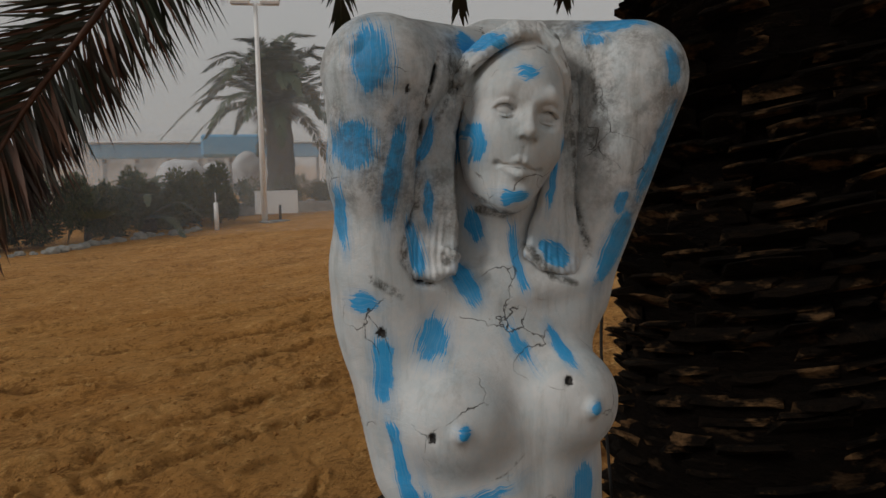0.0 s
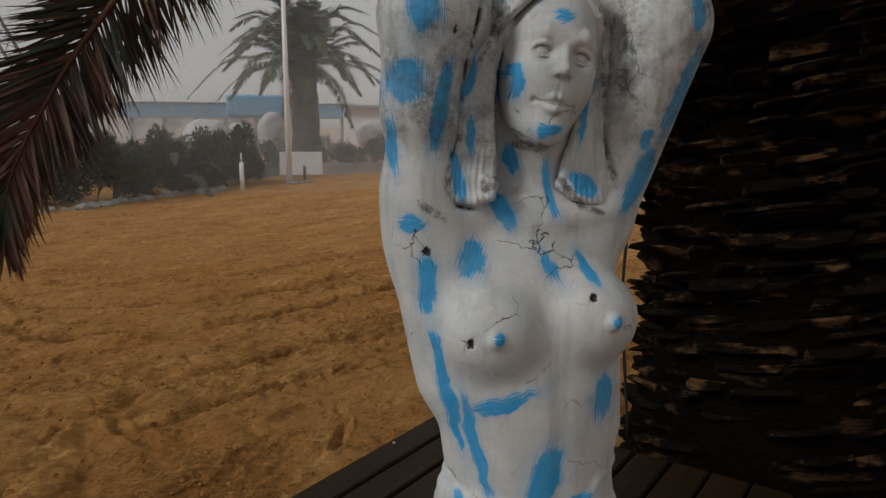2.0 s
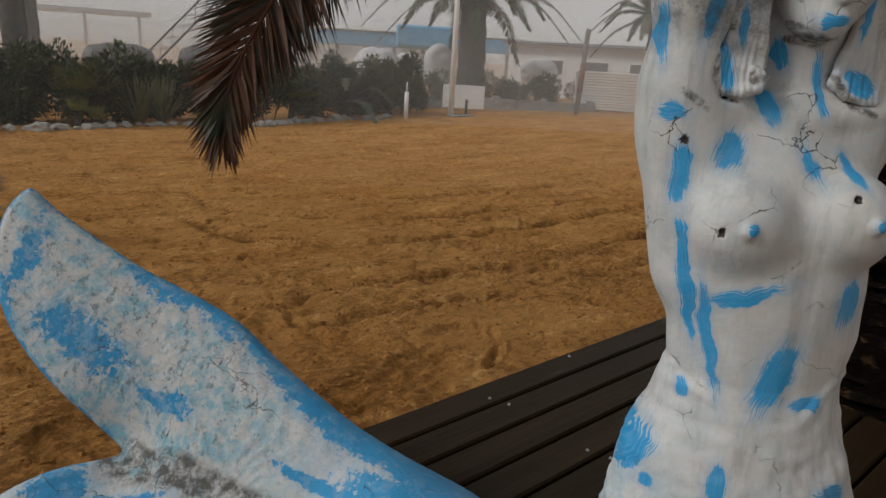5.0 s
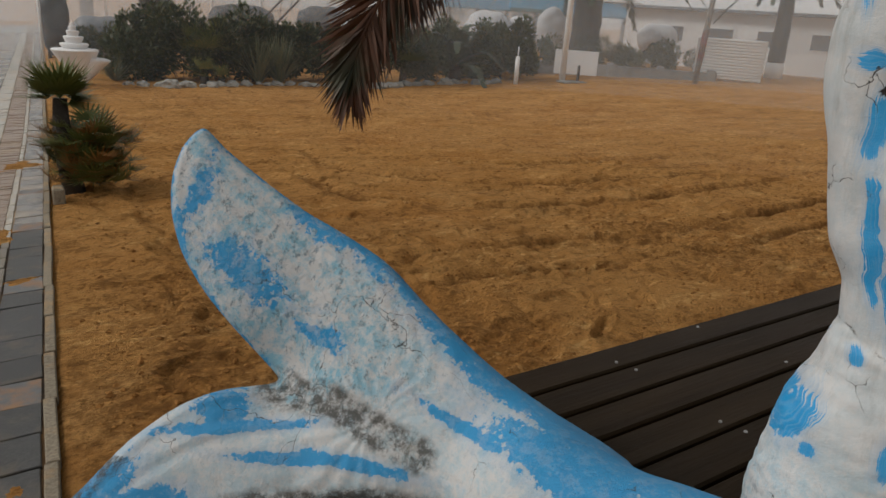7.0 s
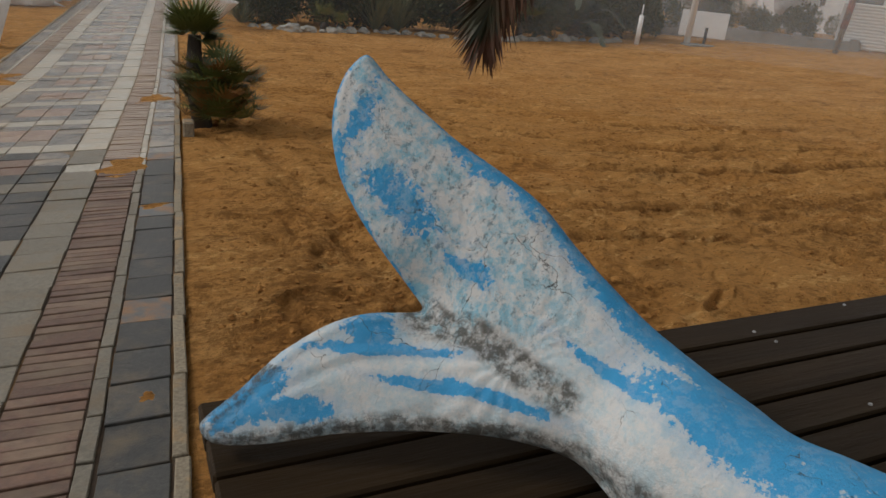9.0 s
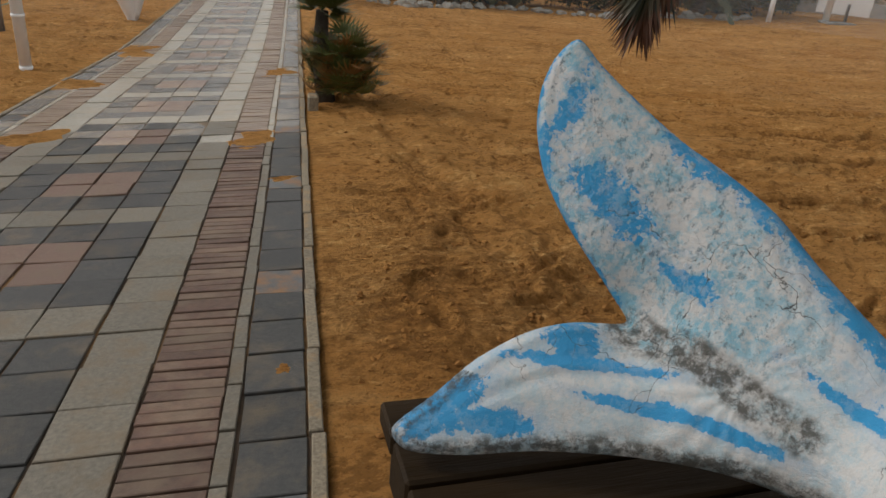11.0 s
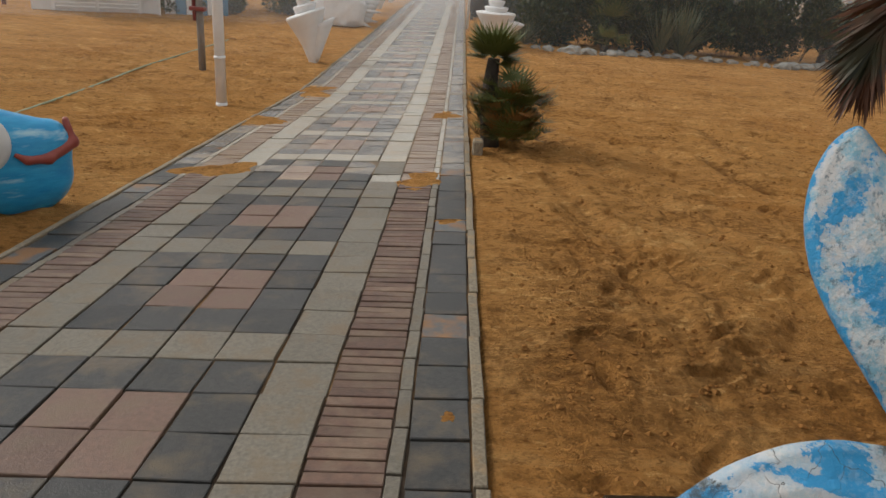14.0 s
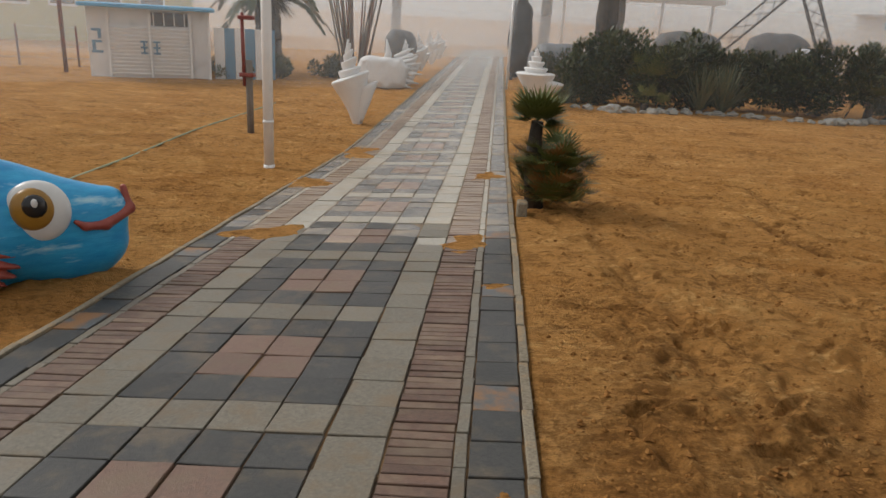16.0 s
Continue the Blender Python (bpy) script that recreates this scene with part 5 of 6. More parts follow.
        runs.append([top + h * 0.15, top + h * R * 0.35 + Vector((0, 0, R * (0.22 * lift + 0.10))), top + h * R * 0.75 + Vector((0, 0, R * (0.34 * lift + 0.02))), top + h * R + Vector((0, 0, R * (0.34 * lift - drop * 0.35)))])
    for q in runs:
        p2 = bezier(q, 14)
        f2 = part("frond", tube_mesh("frond", p2[::4] + [p2[-1]], [0.022 - 0.018 * k / len(p2[::4]) for k in range(len(p2[::4]) + 1)], FROND, 5), None, t)
        short = len(q) == 4 and q in runs[:3]
        part("foliage", leaf_mesh("foliage", FROND, frond_leaflets(rng, p2, 0.24 if short else 0.42, 0.009 if short else 0.014, 0.5, 1, 2)), None, f2)
    cab = [Vector(p) - o for p in ((2.44, -2.30, 1.75), (2.455, -2.26, 1.62), (2.46, -2.27, 1.50), (2.47, -2.26, 1.30), (2.49, -2.28, 0.98))]
    part("cable", tube_mesh("cable", bezier(cab, 5), 0.0035, CABLE, 5), None, t, "thin black cable hanging down the trunk")


near_palm()


# ---- beside the promenade ----
def shell_planter(name, base, s, turn, wide=0.40, slant=0.14, lean=-0.12, lip_top=0.66, flare=0.0, group="white shells along the promenade"):
    """A turreted shell: a big tapering whorl with a slanting rim, an open lip beside it and a stepped spire."""
    t = thing(name, base, "white plaster sea shell sculpture standing on its point", "shell sculpture", group, turn)

    def lump(nm, rings, n=32):
        V, F = [], []
        for r, z, dx, tip in rings:
            for k in range(n):
                a = 2 * math.pi * k / n
                rr = r * (1 + 0.07 * (k / n - 0.5))
                V.append(((dx + rr * math.cos(a)) * s, rr * math.sin(a) * s, (z + tip * math.cos(a)) * s))
        for i in range(len(rings) - 1):
            F += [(i * n + k, i * n + (k + 1) % n, (i + 1) * n + (k + 1) % n, (i + 1) * n + k) for k in range(n)]
        F += [tuple(range(n))[::-1], tuple((len(rings) - 1) * n + k for k in range(n))]
        return part(nm, mesh_of(nm, V, F, WHITE), None, t)

    lump("body_whorl", [(0.07, -0.05, 0.10, 0), (0.09, 0.03, 0.10, 0), (wide * 0.45, 0.30, 0.10 + lean * 0.35, slant * 0.2), (wide * 0.74, 0.58, 0.10 + lean * 0.7, slant * 0.6), (wide * 0.98, 0.80, 0.10 + lean, slant),
                        (wide, 0.83, 0.10 + lean, slant), (wide * 0.96, 0.85, 0.10 + lean, slant), (wide * 0.55, 0.86, 0.10 + lean * 1.1, slant * 0.6)])
    for r, z, k in ((0.60, 0.85, 1.1), (0.42, 1.01, 1.2), (0.27, 1.14, 1.3), (0.16, 1.24, 1.35), (0.09, 1.31, 1.4)):
        r, dx = r * wide, 0.10 + lean * k
        lump("spire_whorl", [(r * 0.74, z - 0.03, dx, slant * 0.4), (r * 0.86, z + 0.03, dx, slant * 0.4), (r, z + 0.10, dx, slant * 0.5), (r, z + 0.125, dx, slant * 0.5), (r * 0.93, z + 0.135, dx, slant * 0.5), (r * 0.5, z + 0.14, dx, slant * 0.4)])
    lump("spire_tip", [(0.032, 1.38, 0.10 + lean * 1.4, 0), (0.02, 1.44, 0.10 + lean * 1.4, 0), (0.003, 1.50, 0.10 + lean * 1.4, 0)])
    # the lip: an open funnel that grows from the foot beside the body
    V, F, n1, n2 = [], [], 10, 20
    for i in range(n1):
        u = i / (n1 - 1)
        R = 0.07 + (0.13 + 0.4 * flare) * u
        for j in range(n2):
            a = 2 * math.pi * j / n2
            V.append(((0.13 + (0.20 + flare) * u + R * math.cos(a)) * s, R * 1.1 * math.sin(a) * s, (0.02 + lip_top * u + (0.05 - 0.5 * flare) * u * math.cos(a)) * s))
    for i in range(n1 - 1):
        F += [(i * n2 + j, i * n2 + (j + 1) % n2, (i + 1) * n2 + (j + 1) % n2, (i + 1) * n2 + j) for j in range(n2)]
    lip = part("lip", mesh_of("lip", V, F, WHITE, smooth=True), None, t)
    so = lip.modifiers.new("thick", "SOLIDIFY")
    so.thickness = 0.03 * s
    return t


shell_planter("shell_sculpture", on_ground(1.47, 15.4), 0.93, -10, 0.53, 0.0, -0.06, 0.62, 0.20)
shell_planter("shell_sculpture", on_ground(-2.38, 11.9), 1.12, 5, 0.34, 0.12, -0.14, 0.70, -0.04)
for x, y, s, a in ((-2.45, 21.0, 0.95, 20), (-2.75, 27.2, 1.0, 30), (-2.7, 31.5, 1.0, -15), (-2.7, 36.0, 1.0, 40)):
    shell_planter("shell_sculpture", on_ground(x, y), s, a)


def spiny_shell(base, s):
    t = thing("spiny_shell_sculpture", base, "white plaster murex shell sculpture with long spines", "shell sculpture", "white shells along the promenade", 10)
    def df(Q):
        q = np.abs((Q - np.array((0, 0, 0.36), np.float32)) / np.array((0.56, 0.28, 0.38), np.float32))
        f = ((q ** 4).sum(1) ** 0.25 - 1) * 0.28 + 0.03 * lattice(Q[:, 0] + 3, Q[:, 2] + 3, 0.16, 61)
        f = smin(f, ball_df(Q, (-0.35, 0, 0.38), (0.34, 0.22, 0.36)), 0.08)
        for k in range(5):
            f = smin(f, cone_df(Q, (-0.45 + 0.22 * k, -0.12, 0.10), (-0.42 + 0.22 * k, -0.22, 0.55), 0.05, 0.03), 0.05)
        return np.maximum(f, 0.02 - Q[:, 2])
    v, q = net(df, (-0.8, -0.4, 0.0), (0.7, 0.4, 0.88), 0.025)
    part("body", mesh_of("body", v * s, q.tolist(), WHITE, smooth=True), None, t)
    for k in range(9):
        z = 0.18 + 0.07 * k
        root = Vector((0.36 - 0.03 * abs(k - 4), -0.05 + 0.05 * (k % 3), z))
        tip = root + Vector((0.46 + 0.12 * (k % 2), -0.1 + 0.06 * (k % 3), 0.05 * (k - 3)))
        part("spine", tube_mesh("spine", [root * s, (root * 0.4 + tip * 0.6) * s, tip * s], [0.07 * s, 0.045 * s, 0.008 * s], WHITE, 7), None, t)
    part("horn", tube_mesh("horn", [(0.02 * s, 0, 0.5 * s), (0.08 * s, 0, 0.85 * s), (0.02 * s, 0, 1.18 * s)], [0.13 * s, 0.08 * s, 0.012 * s], WHITE, 8), None, t)


spiny_shell(on_ground(-2.9, 19.4), 1.25)


def post(name, base, h, r, material, label, category="post", sides=10, lean=(0, 0), extra=()):
    t = thing(name, base, label, category)
    part("shaft", tube_mesh("shaft", [(0, 0, -0.05), (lean[0] * 0.5, lean[1] * 0.5, h / 2), (lean[0], lean[1], h)], r, material, sides), None, t)
    for nm, z0, z1, rr, m in extra:
        part(nm, tube_mesh(nm, [(lean[0] * z0 / h, lean[1] * z0 / h, z0), (lean[0] * z1 / h, lean[1] * z1 / h, z1)], rr, m, sides), None, t)
    return t


post("white_pole", on_ground(-2.47, 6.72), 3.6, 0.068, WHITE_METAL, "white painted metal pole standing in the sand", "pole", 12, extra=(("joint_collar", 0.62, 0.66, 0.076, WHITE_METAL), ("foot_ring", -0.02, 0.05, 0.076, WHITE_METAL)))
post("wooden_post", on_ground(-3.85, 9.95), 1.30, 0.062, WOOD_GREY, "grey weathered wooden post with a rusty iron bracket", "post", 8)
rp = thing("iron_bracket", on_ground(-3.93, 9.93), "dark red rusty iron rod clamped beside the wooden post", "bracket")
part("rod", tube_mesh("rod", [(0, 0, 0.85), (-0.02, 0, 2.1)], 0.035, RED, 6), None, rp)
for z in (1.05, 2.02):
    part("clamp", box_bm(0.06, 0, z, 0.26, 0.16, 0.07, 0.01), RED, rp)
post("white_pole", on_ground(0.87, 19.5), 2.7, 0.04, WHITE_METAL, "thin white pole at the edge of the promenade", "pole", 8)
post("rusty_post", on_ground(-12.2, 17.9), 3.2, 0.06, RUST, "rusty fence post in the sand", "post", 8)

hose = [on_ground(x, y, 0.012) for x, y in ((-3.9, 2.6), (-4.15, 4.2), (-4.33, 5.58), (-4.58, 7.35), (-4.85, 9.7), (-4.80, 11.5), (-4.72, 14.3))]
h_ob = tagged(new("garden_hose", tube_mesh("garden_hose", bezier(hose, 8), 0.014, RUBBER, 6)), "thin pale green hose lying across the sand", "hose")


def fish():
    t_at, ang = (-2.545, 1.57, float(level(-2.6, 1.5)) - 0.07), 31.0
    def body(Q):
        f = ball_df(Q, (-0.30, 0.0, 0.44), (0.62, 0.26, 0.42))
        f = smin(f, cone_df(Q, (0.0, 0, 0.44), (0.53, 0, 0.505), 0.31, 0.125), 0.12)
        f = smin(f, ball_df(Q, (0.31, 0.0, 0.30), (0.34, 0.20, 0.27)), 0.10)
        f = np.minimum(f, ball_df(Q, (-0.16, -0.02, 0.34), (0.30, 0.245, 0.32)) - 0.0)
        mouth = cone_df(Q, (0.42, -0.30, 0.460), (0.70, -0.06, 0.50), 0.022, 0.022)
        f = -smin(-f, mouth, 0.02)
        return np.maximum(f, -0.02 - Q[:, 2])
    v, q = net(body, (-1.0, -0.34, -0.04), (0.75, 0.34, 0.92), 0.017)
    mats = [mat("bright_blue_paint", (0.010, 0.25, 0.56), (0.040, 0.40, 0.70), 7.0, 0.28, 0.5, 20.0, (0.42, 0.66, 0.78), 4.2, (0.56, 0.70), stretch=(0.5, 1, 2.2)),
            mat("white_gloss_paint", (0.74, 0.74, 0.73), (0.64, 0.64, 0.63), 6.0, 0.35, 0.1, 20.0), mat("amber_paint", (0.36, 0.19, 0.03), (0.27, 0.14, 0.02), 9.0, 0.3, 0.0),
            mat("black_gloss_paint", (0.012, 0.012, 0.014), (0.02, 0.02, 0.022), 9.0, 0.2, 0.0), mat("red_gloss_paint", (0.33, 0.07, 0.05), (0.25, 0.045, 0.03), 9.0, 0.35, 0.2, 20.0)]
    pieces = [(v, q, 0)]

    def add(df, lo, hi, h, k):
        pieces.append((*net(df, lo, hi, h), k))

    add(lambda Q: ball_df(Q, (0.17, -0.215, 0.55), (0.175, 0.09, 0.185)), (-0.03, -0.33, 0.34), (0.38, -0.08, 0.76), 0.012, 1)
    add(lambda Q: ball_df(Q, (0.15, -0.262, 0.575), (0.118, 0.075, 0.128)), (0.01, -0.36, 0.42), (0.30, -0.15, 0.73), 0.01, 2)
    add(lambda Q: ball_df(Q, (0.16, -0.305, 0.60), (0.07, 0.045, 0.075)), (0.07, -0.37, 0.50), (0.26, -0.24, 0.70), 0.008, 3)
    add(lambda Q: ball_df(Q, (0.165, -0.343, 0.63), (0.018, 0.014, 0.028)), (0.13, -0.37, 0.59), (0.20, -0.31, 0.67), 0.006, 1)
    def lips(Q):
        f = cone_df(Q, (0.36, -0.215, 0.470), (0.41, -0.205, 0.435), 0.016, 0.024)
        f = smin(f, cone_df(Q, (0.41, -0.205, 0.435), (0.52, -0.160, 0.425), 0.024, 0.030), 0.02)
        f = smin(f, cone_df(Q, (0.52, -0.160, 0.425), (0.66, -0.03, 0.490), 0.030, 0.042), 0.02)
        f = smin(f, cone_df(Q, (0.66, -0.03, 0.490), (0.64, -0.01, 0.62), 0.030, 0.022), 0.02)
        return f
    add(lips, (0.25, -0.3, 0.18), (0.78, 0.06, 0.66), 0.012, 4)
    def fin(Q):
        f = ball_df(Q, (-0.22, -0.26, 0.26), (0.24, 0.06, 0.16))
        return f + 0.010 * np.sin(Q[:, 2] * 95 + Q[:, 0] * 30)
    add(fin, (-0.5, -0.36, 0.06), (0.06, -0.16, 0.46), 0.013, 4)
    def crest(Q):
        return np.maximum(ball_df(Q, (-0.42, 0, 0.80), (0.36, 0.05, 0.16)), 0.70 - Q[:, 2]) + 0.012 * np.sin(Q[:, 0] * 60)
    add(crest, (-0.85, -0.09, 0.68), (0.0, 0.09, 1.0), 0.018, 4)
    V = np.concatenate([p[0] for p in pieces])
    F, M, o = [], [], 0
    for pv, pq, k in pieces:
        F.append(pq + o)
        M += [k] * len(pq)
        o += len(pv)
    me = mesh_of("fish_statue", V * 1.09, np.concatenate(F).tolist(), None, smooth=True)
    for m in mats:
        me.materials.append(m)
    me.polygons.foreach_set("material_index", np.array(M, np.int32))
    ob = new("fish_statue", me)
    ob.matrix_basis = pose(*t_at, 0, 0, ang)
    tagged(ob, "big glossy blue fish statue with a round eye and red lips", "statue")


fish()


def fan_palm():
    rng = random.Random(8)
    base = on_ground(1.10, 4.35)
    t = thing("fan_palm", base, "small fan palm with a bushy skirt of green and dry leaves", "palm")
    part("trunk", tube_mesh("trunk", [(-0.06, 0, -0.05), (-0.10, 0, 0.3), (-0.12, 0, 0.62), (-0.11, 0, 0.86)], [0.10, 0.095, 0.075, 0.06], BARK_FAR, 10), None, t)
    head = Vector((-0.11, 0, 0.86))
    items = []
    for k in range(30):
        az, el = k * 2.4, rng.uniform(-0.45, 1.15)
        d = Vector((math.cos(az) * math.cos(el), math.sin(az) * math.cos(el), math.sin(el)))
        items += fan_leaf(rng, head, d, rng.uniform(0.08, 0.15), rng.uniform(0.27, 0.35), 17)
    part("crown", leaf_mesh("crown", FAN, items), None, t)
    green, dry = [], []
    for k in range(290):
        az = rng.uniform(0, 6.28)
        c = Vector((0.09 + 0.33 * math.cos(az) * rng.random(), 0.28 * math.sin(az) * rng.random(), rng.uniform(0.05, 0.56)))
        el = rng.uniform(-0.2, 1.1)
        d = Vector((math.cos(az) * math.cos(el), math.sin(az) * math.cos(el), math.sin(el)))
        (dry if rng.random() < 0.4 else green).extend(fan_leaf(rng, c, d, rng.uniform(0.03, 0.12), rng.uniform(0.16, 0.24), 12))
    part("skirt", leaf_mesh("skirt", FAN, green), None, t)
    part("dry_skirt", leaf_mesh("dry_skirt", FAN_DRY, dry), None, t, "rust-brown withered fan leaves")
    st = tagged(new("edging_stone", from_bm("edging_stone", box_bm(0, 0, 0.06, 0.10, 0.16, 0.20, 0.015), CURB)), "small upright concrete stone by the promenade edge", "stone")
    st.location = on_ground(0.90, 4.0, -0.03)


fan_palm()


# ---- hedge, rocks and what stands behind the sand ----
def rocks():
    rng = random.Random(3)
    meshes = []
    for k in range(7):
        b = bmesh.new()
        bmesh.ops.create_icosphere(b, subdivisions=3, radius=1.0)
        for v in b.verts:
            d = v.co.normalized()
            v.co = d * (1 + 0.38 * noise.noise(d * 1.6 + Vector((k * 7, 0, 0))) + 0.20 * noise.noise(d * 4 + Vector((k * 3, 5, 0))))
            v.co.z = max(v.co.z, -0.55)
        meshes.append(from_bm("rock", b, ROCK))
    x = 2.55
    while x < 13.5:
        w = rng.uniform(0.09, 0.21)
        y = 15.25 + 0.06 * x + 0.25 * math.sin(x * 1.3) + rng.uniform(-0.1, 0.1) + 0.09 * max(0, x - 8)
        ob = new("rock", rng.choice(meshes))
        ob.matrix_basis = pose(*on_ground(x, y, w * 0.18), rng.uniform(-10, 10), rng.uniform(-10, 10), rng.uniform(0, 360)) @ Matrix.Diagonal((w * 1.15, w * 0.85, w * rng.uniform(0.55, 0.85), 1))
        tagged(ob, "rough pale limestone rock edging the hedge bed", "rock", "rocks edging the hedge")
        x += w * 1.75 + rng.uniform(0.0, 0.12)


rocks()
rng = random.Random(12)
for k in range(13):
    x = 3.1 + k * 0.95
    y = 16.7 + 0.06 * x + rng.uniform(-0.3, 0.5)
    hgt = 1.4 + 0.55 * math.exp(-((x - 4.4) / 1.2) ** 2) + rng.uniform(-0.12, 0.2) + (0.4 if x > 9 else 0)
    bush("hedge_shrub", on_ground(x, y), (1.0, 0.85, hgt), 4400, LEAF, "dense dark green hedge shrub behind the rocks", "shrub", 30 + k, 0.14, 0.032)
for k, (x, y, s) in enumerate(((14.6, 18.6, 0.95), (15.9, 19.2, 1.1), (17.6, 18.6, 1.25), (18.8, 17.9, 1.35), (20.1, 17.2, 1.1), (21.0, 16.6, 1.3))):
    bush("hedge_shrub", on_ground(x, y), (0.95, 0.8, s), 2600, LEAF, "dark green shrub growing over the low wall", "shrub", 60 + k, 0.10, 0.028)
for k, (x, y, s) in enumerate(((2.2, 19.6, 1.1), (-6.6, 20.4, 0.7), (-7.6, 19.3, 0.55), (-11.0, 18.4, 0.7), (-5.2, 21.5, 0.8))):
    bush("shrub", on_ground(x, y), (0.7, 0.6, s), 1500, LEAF, "small dark shrub beside the sand", "shrub", 80 + k, 0.10, 0.03)
for k, (x, y) in enumerate(((5.75, 16.0), (6.35, 16.1))):
    blades("yucca", on_ground(x, y), 90, 1.35, 0.022, LEAF_GREY, "yucca with long grey-green sword leaves", "yucca", 90 + k)
for k, (x, y) in enumerate(((2.35, 16.2), (2.6, 16.9))):
    blades("agave", on_ground(x, y), 70, 0.85, 0.02, LEAF_GREY, "clump of pale sword-leaved plants", "plant", 95 + k, 0.9)


def low_palm(base, size, material, label, seed, n=16):
    rng2 = random.Random(seed)
    t = thing("low_palm", base, label, "palm")
    items = []
    for k in range(n):
        az, el = k * 2.4, rng2.uniform(0.2, 1.2)
        d = Vector((math.cos(az) * math.cos(el), math.sin(az) * math.cos(el), math.sin(el)))
        items += fan_leaf(rng2, Vector((0, 0, size * 0.25)), d, size * rng2.uniform(0.3, 0.7), size * rng2.uniform(0.35, 0.5), 14)
    part("leaves", leaf_mesh("leaves", material, items), None, t)
    part("stump", tube_mesh("stump", [(0, 0, -0.05), (0, 0, size * 0.3)], [0.12, 0.08], BARK_FAR, 8), None, t)


low_palm(on_ground(4.35, 15.85), 0.62, LEAF_YELLOW, "yellowing fan palm at the foot of the hedge", 3)
low_palm(on_ground(4.75, 15.75), 0.5, LEAF_YELLOW, "yellowing fan palm at the foot of the hedge", 4)
low_palm(on_ground(4.5, 16.6), 1.55, FAN, "tall green fan palm in the hedge", 5, 22)
low_palm(on_ground(10.4, 17.0), 1.5, FAN, "tall green fan palm in the hedge", 6, 20)
date_palm("young_date_palm", on_ground(12.3, 17.2), 0.5, 0.22, 1.9, "young date palm with arching fronds in the hedge", 7, 18, 0.3, dead=False)

date_palm("date_palm", on_ground(18.4, 18.4), 4.1, 0.50, 3.5, "tall date palm behind the hedge with a full round crown", 11, 46, 0.62)
date_palm("date_palm", on_ground(3.55, 19.2), 4.9, 0.30, 2.7, "date palm with a thick grey trunk behind the hedge", 12, 26)
date_palm("date_palm", on_ground(25.6, 15.6), 3.6, 0.28, 2.4, "date palm with a white limewashed foot by the fence", 13, 28, white_foot=0.55)
date_palm("date_palm", on_ground(4.6, 24.5), 5.0, 0.30, 2.4, "distant date palm in the mist", 15, 22)
date_palm("date_palm", on_ground(-7.6, 22.5), 2.6, 0.45, 2.5, "low bushy date palm beside the beach hut", 16, 30)
date_palm("date_palm", on_ground(3.0, 40.0), 5.4, 0.3, 2.4, "distant date palm in the mist", 17, 20)
date_palm("date_palm", on_ground(-6.2, 44.0), 4.6, 0.3, 2.4, "distant palm trunk in the mist", 18, 8)


def light_pole():
    t = thing("floodlight_pole", on_ground(15.75, 16.05), "tall white floodlight pole at the edge of the sand", "lamp post")
    part("shaft", tube_mesh("shaft", [(0, 0, -0.05), (0, 0, 3.5), (0, 0, 7.020)], [0.10, 0.085, 0.065], WHITE_METAL, 12), None, t)
    part("foot_plate", box_bm(0.25, -0.2, 0.03, 0.9, 0.5, 0.06, 0.01), GREY, t)
    part("cross_arm", box_bm(0.0, 0.0, 6.970, 1.5, 0.06, 0.06, turn=Matrix.Rotation(radians(-45), 4, "Z")), WHITE_METAL, t)
    for k in (-1, 1):
        h = part("lamp_head", box_bm(k * 0.33, -k * 0.33, 7.090, 0.62, 0.42, 0.14, 0.03, turn=Matrix.Rotation(radians(-45), 4, "Z") @ Matrix.Rotation(radians(25), 4, "X")), WHITE_METAL, t)
        part("lamp_glass", box_bm(k * 0.33 - 0.03, -k * 0.33 - 0.03, 7.015, 0.54, 0.34, 0.03, turn=Matrix.Rotation(radians(-45), 4, "Z") @ Matrix.Rotation(radians(25), 4, "X")), GLASS_LAMP, h)


light_pole()
post("white_post", on_ground(13.75, 15.8), 0.85, 0.07, WHITE_METAL, "short white post with a thin rod on top", "post", 10, extra=(("rod", 0.85, 1.15, 0.02, WHITE_METAL),))
post("grey_stub_post", on_ground(16.6, 16.3), 0.5, 0.05, GREY_DARK, "short dark grey stub post beside the floodlight pole", "post", 8)
post("steel_post", on_ground(20.3, 14.6), 2.95, 0.09, WOOD_GREY, "leaning grey post with a rusty lower half", "post", 8, lean=(0.05, -0.14), extra=(("rusty_sleeve", 0.75, 1.75, 0.105, RUST),))


def panel_wall():
    t = thing("notice_board", on_ground(17.3, 17.35), "blank white board standing against the low wall", "board", turn=-40)
    part("sheet", box_bm(0, 0, 0.50, 1.5, 0.05, 0.82, 0.006), WHITE, t)
    w = thing("low_wall", on_ground(18.2, 17.5), "low grey concrete garden wall at the edge of the sand", "wall", turn=-38)
    part("body", box_bm(-0.4, 0.25, 0.16, 9.5, 0.20, 0.52, 0.01), GREY, w)
    for k in range(6):
        part("pier", box_bm(-4.6 + k * 1.75, 0.25, 0.20, 0.26, 0.28, 0.62, 0.012), GREY, w)


panel_wall()


def corrugated_fence():
    t = thing("corrugated_fence", on_ground(22.15, 14.9), "white corrugated metal fence panel", "fence", turn=-50)
    for k in range(14):
        part("slat", tube_mesh("slat", [(-1.15, 0, 0.10 + k * 0.10), (1.15, 0, 0.10 + k * 0.10)], 0.055, WHITE_METAL, 8), None, t)
    for x in (-1.1, 0, 1.1):
        part("upright", box_bm(x, 0.08, 0.7, 0.07, 0.06, 1.5, 0.005), WHITE_METAL, t)


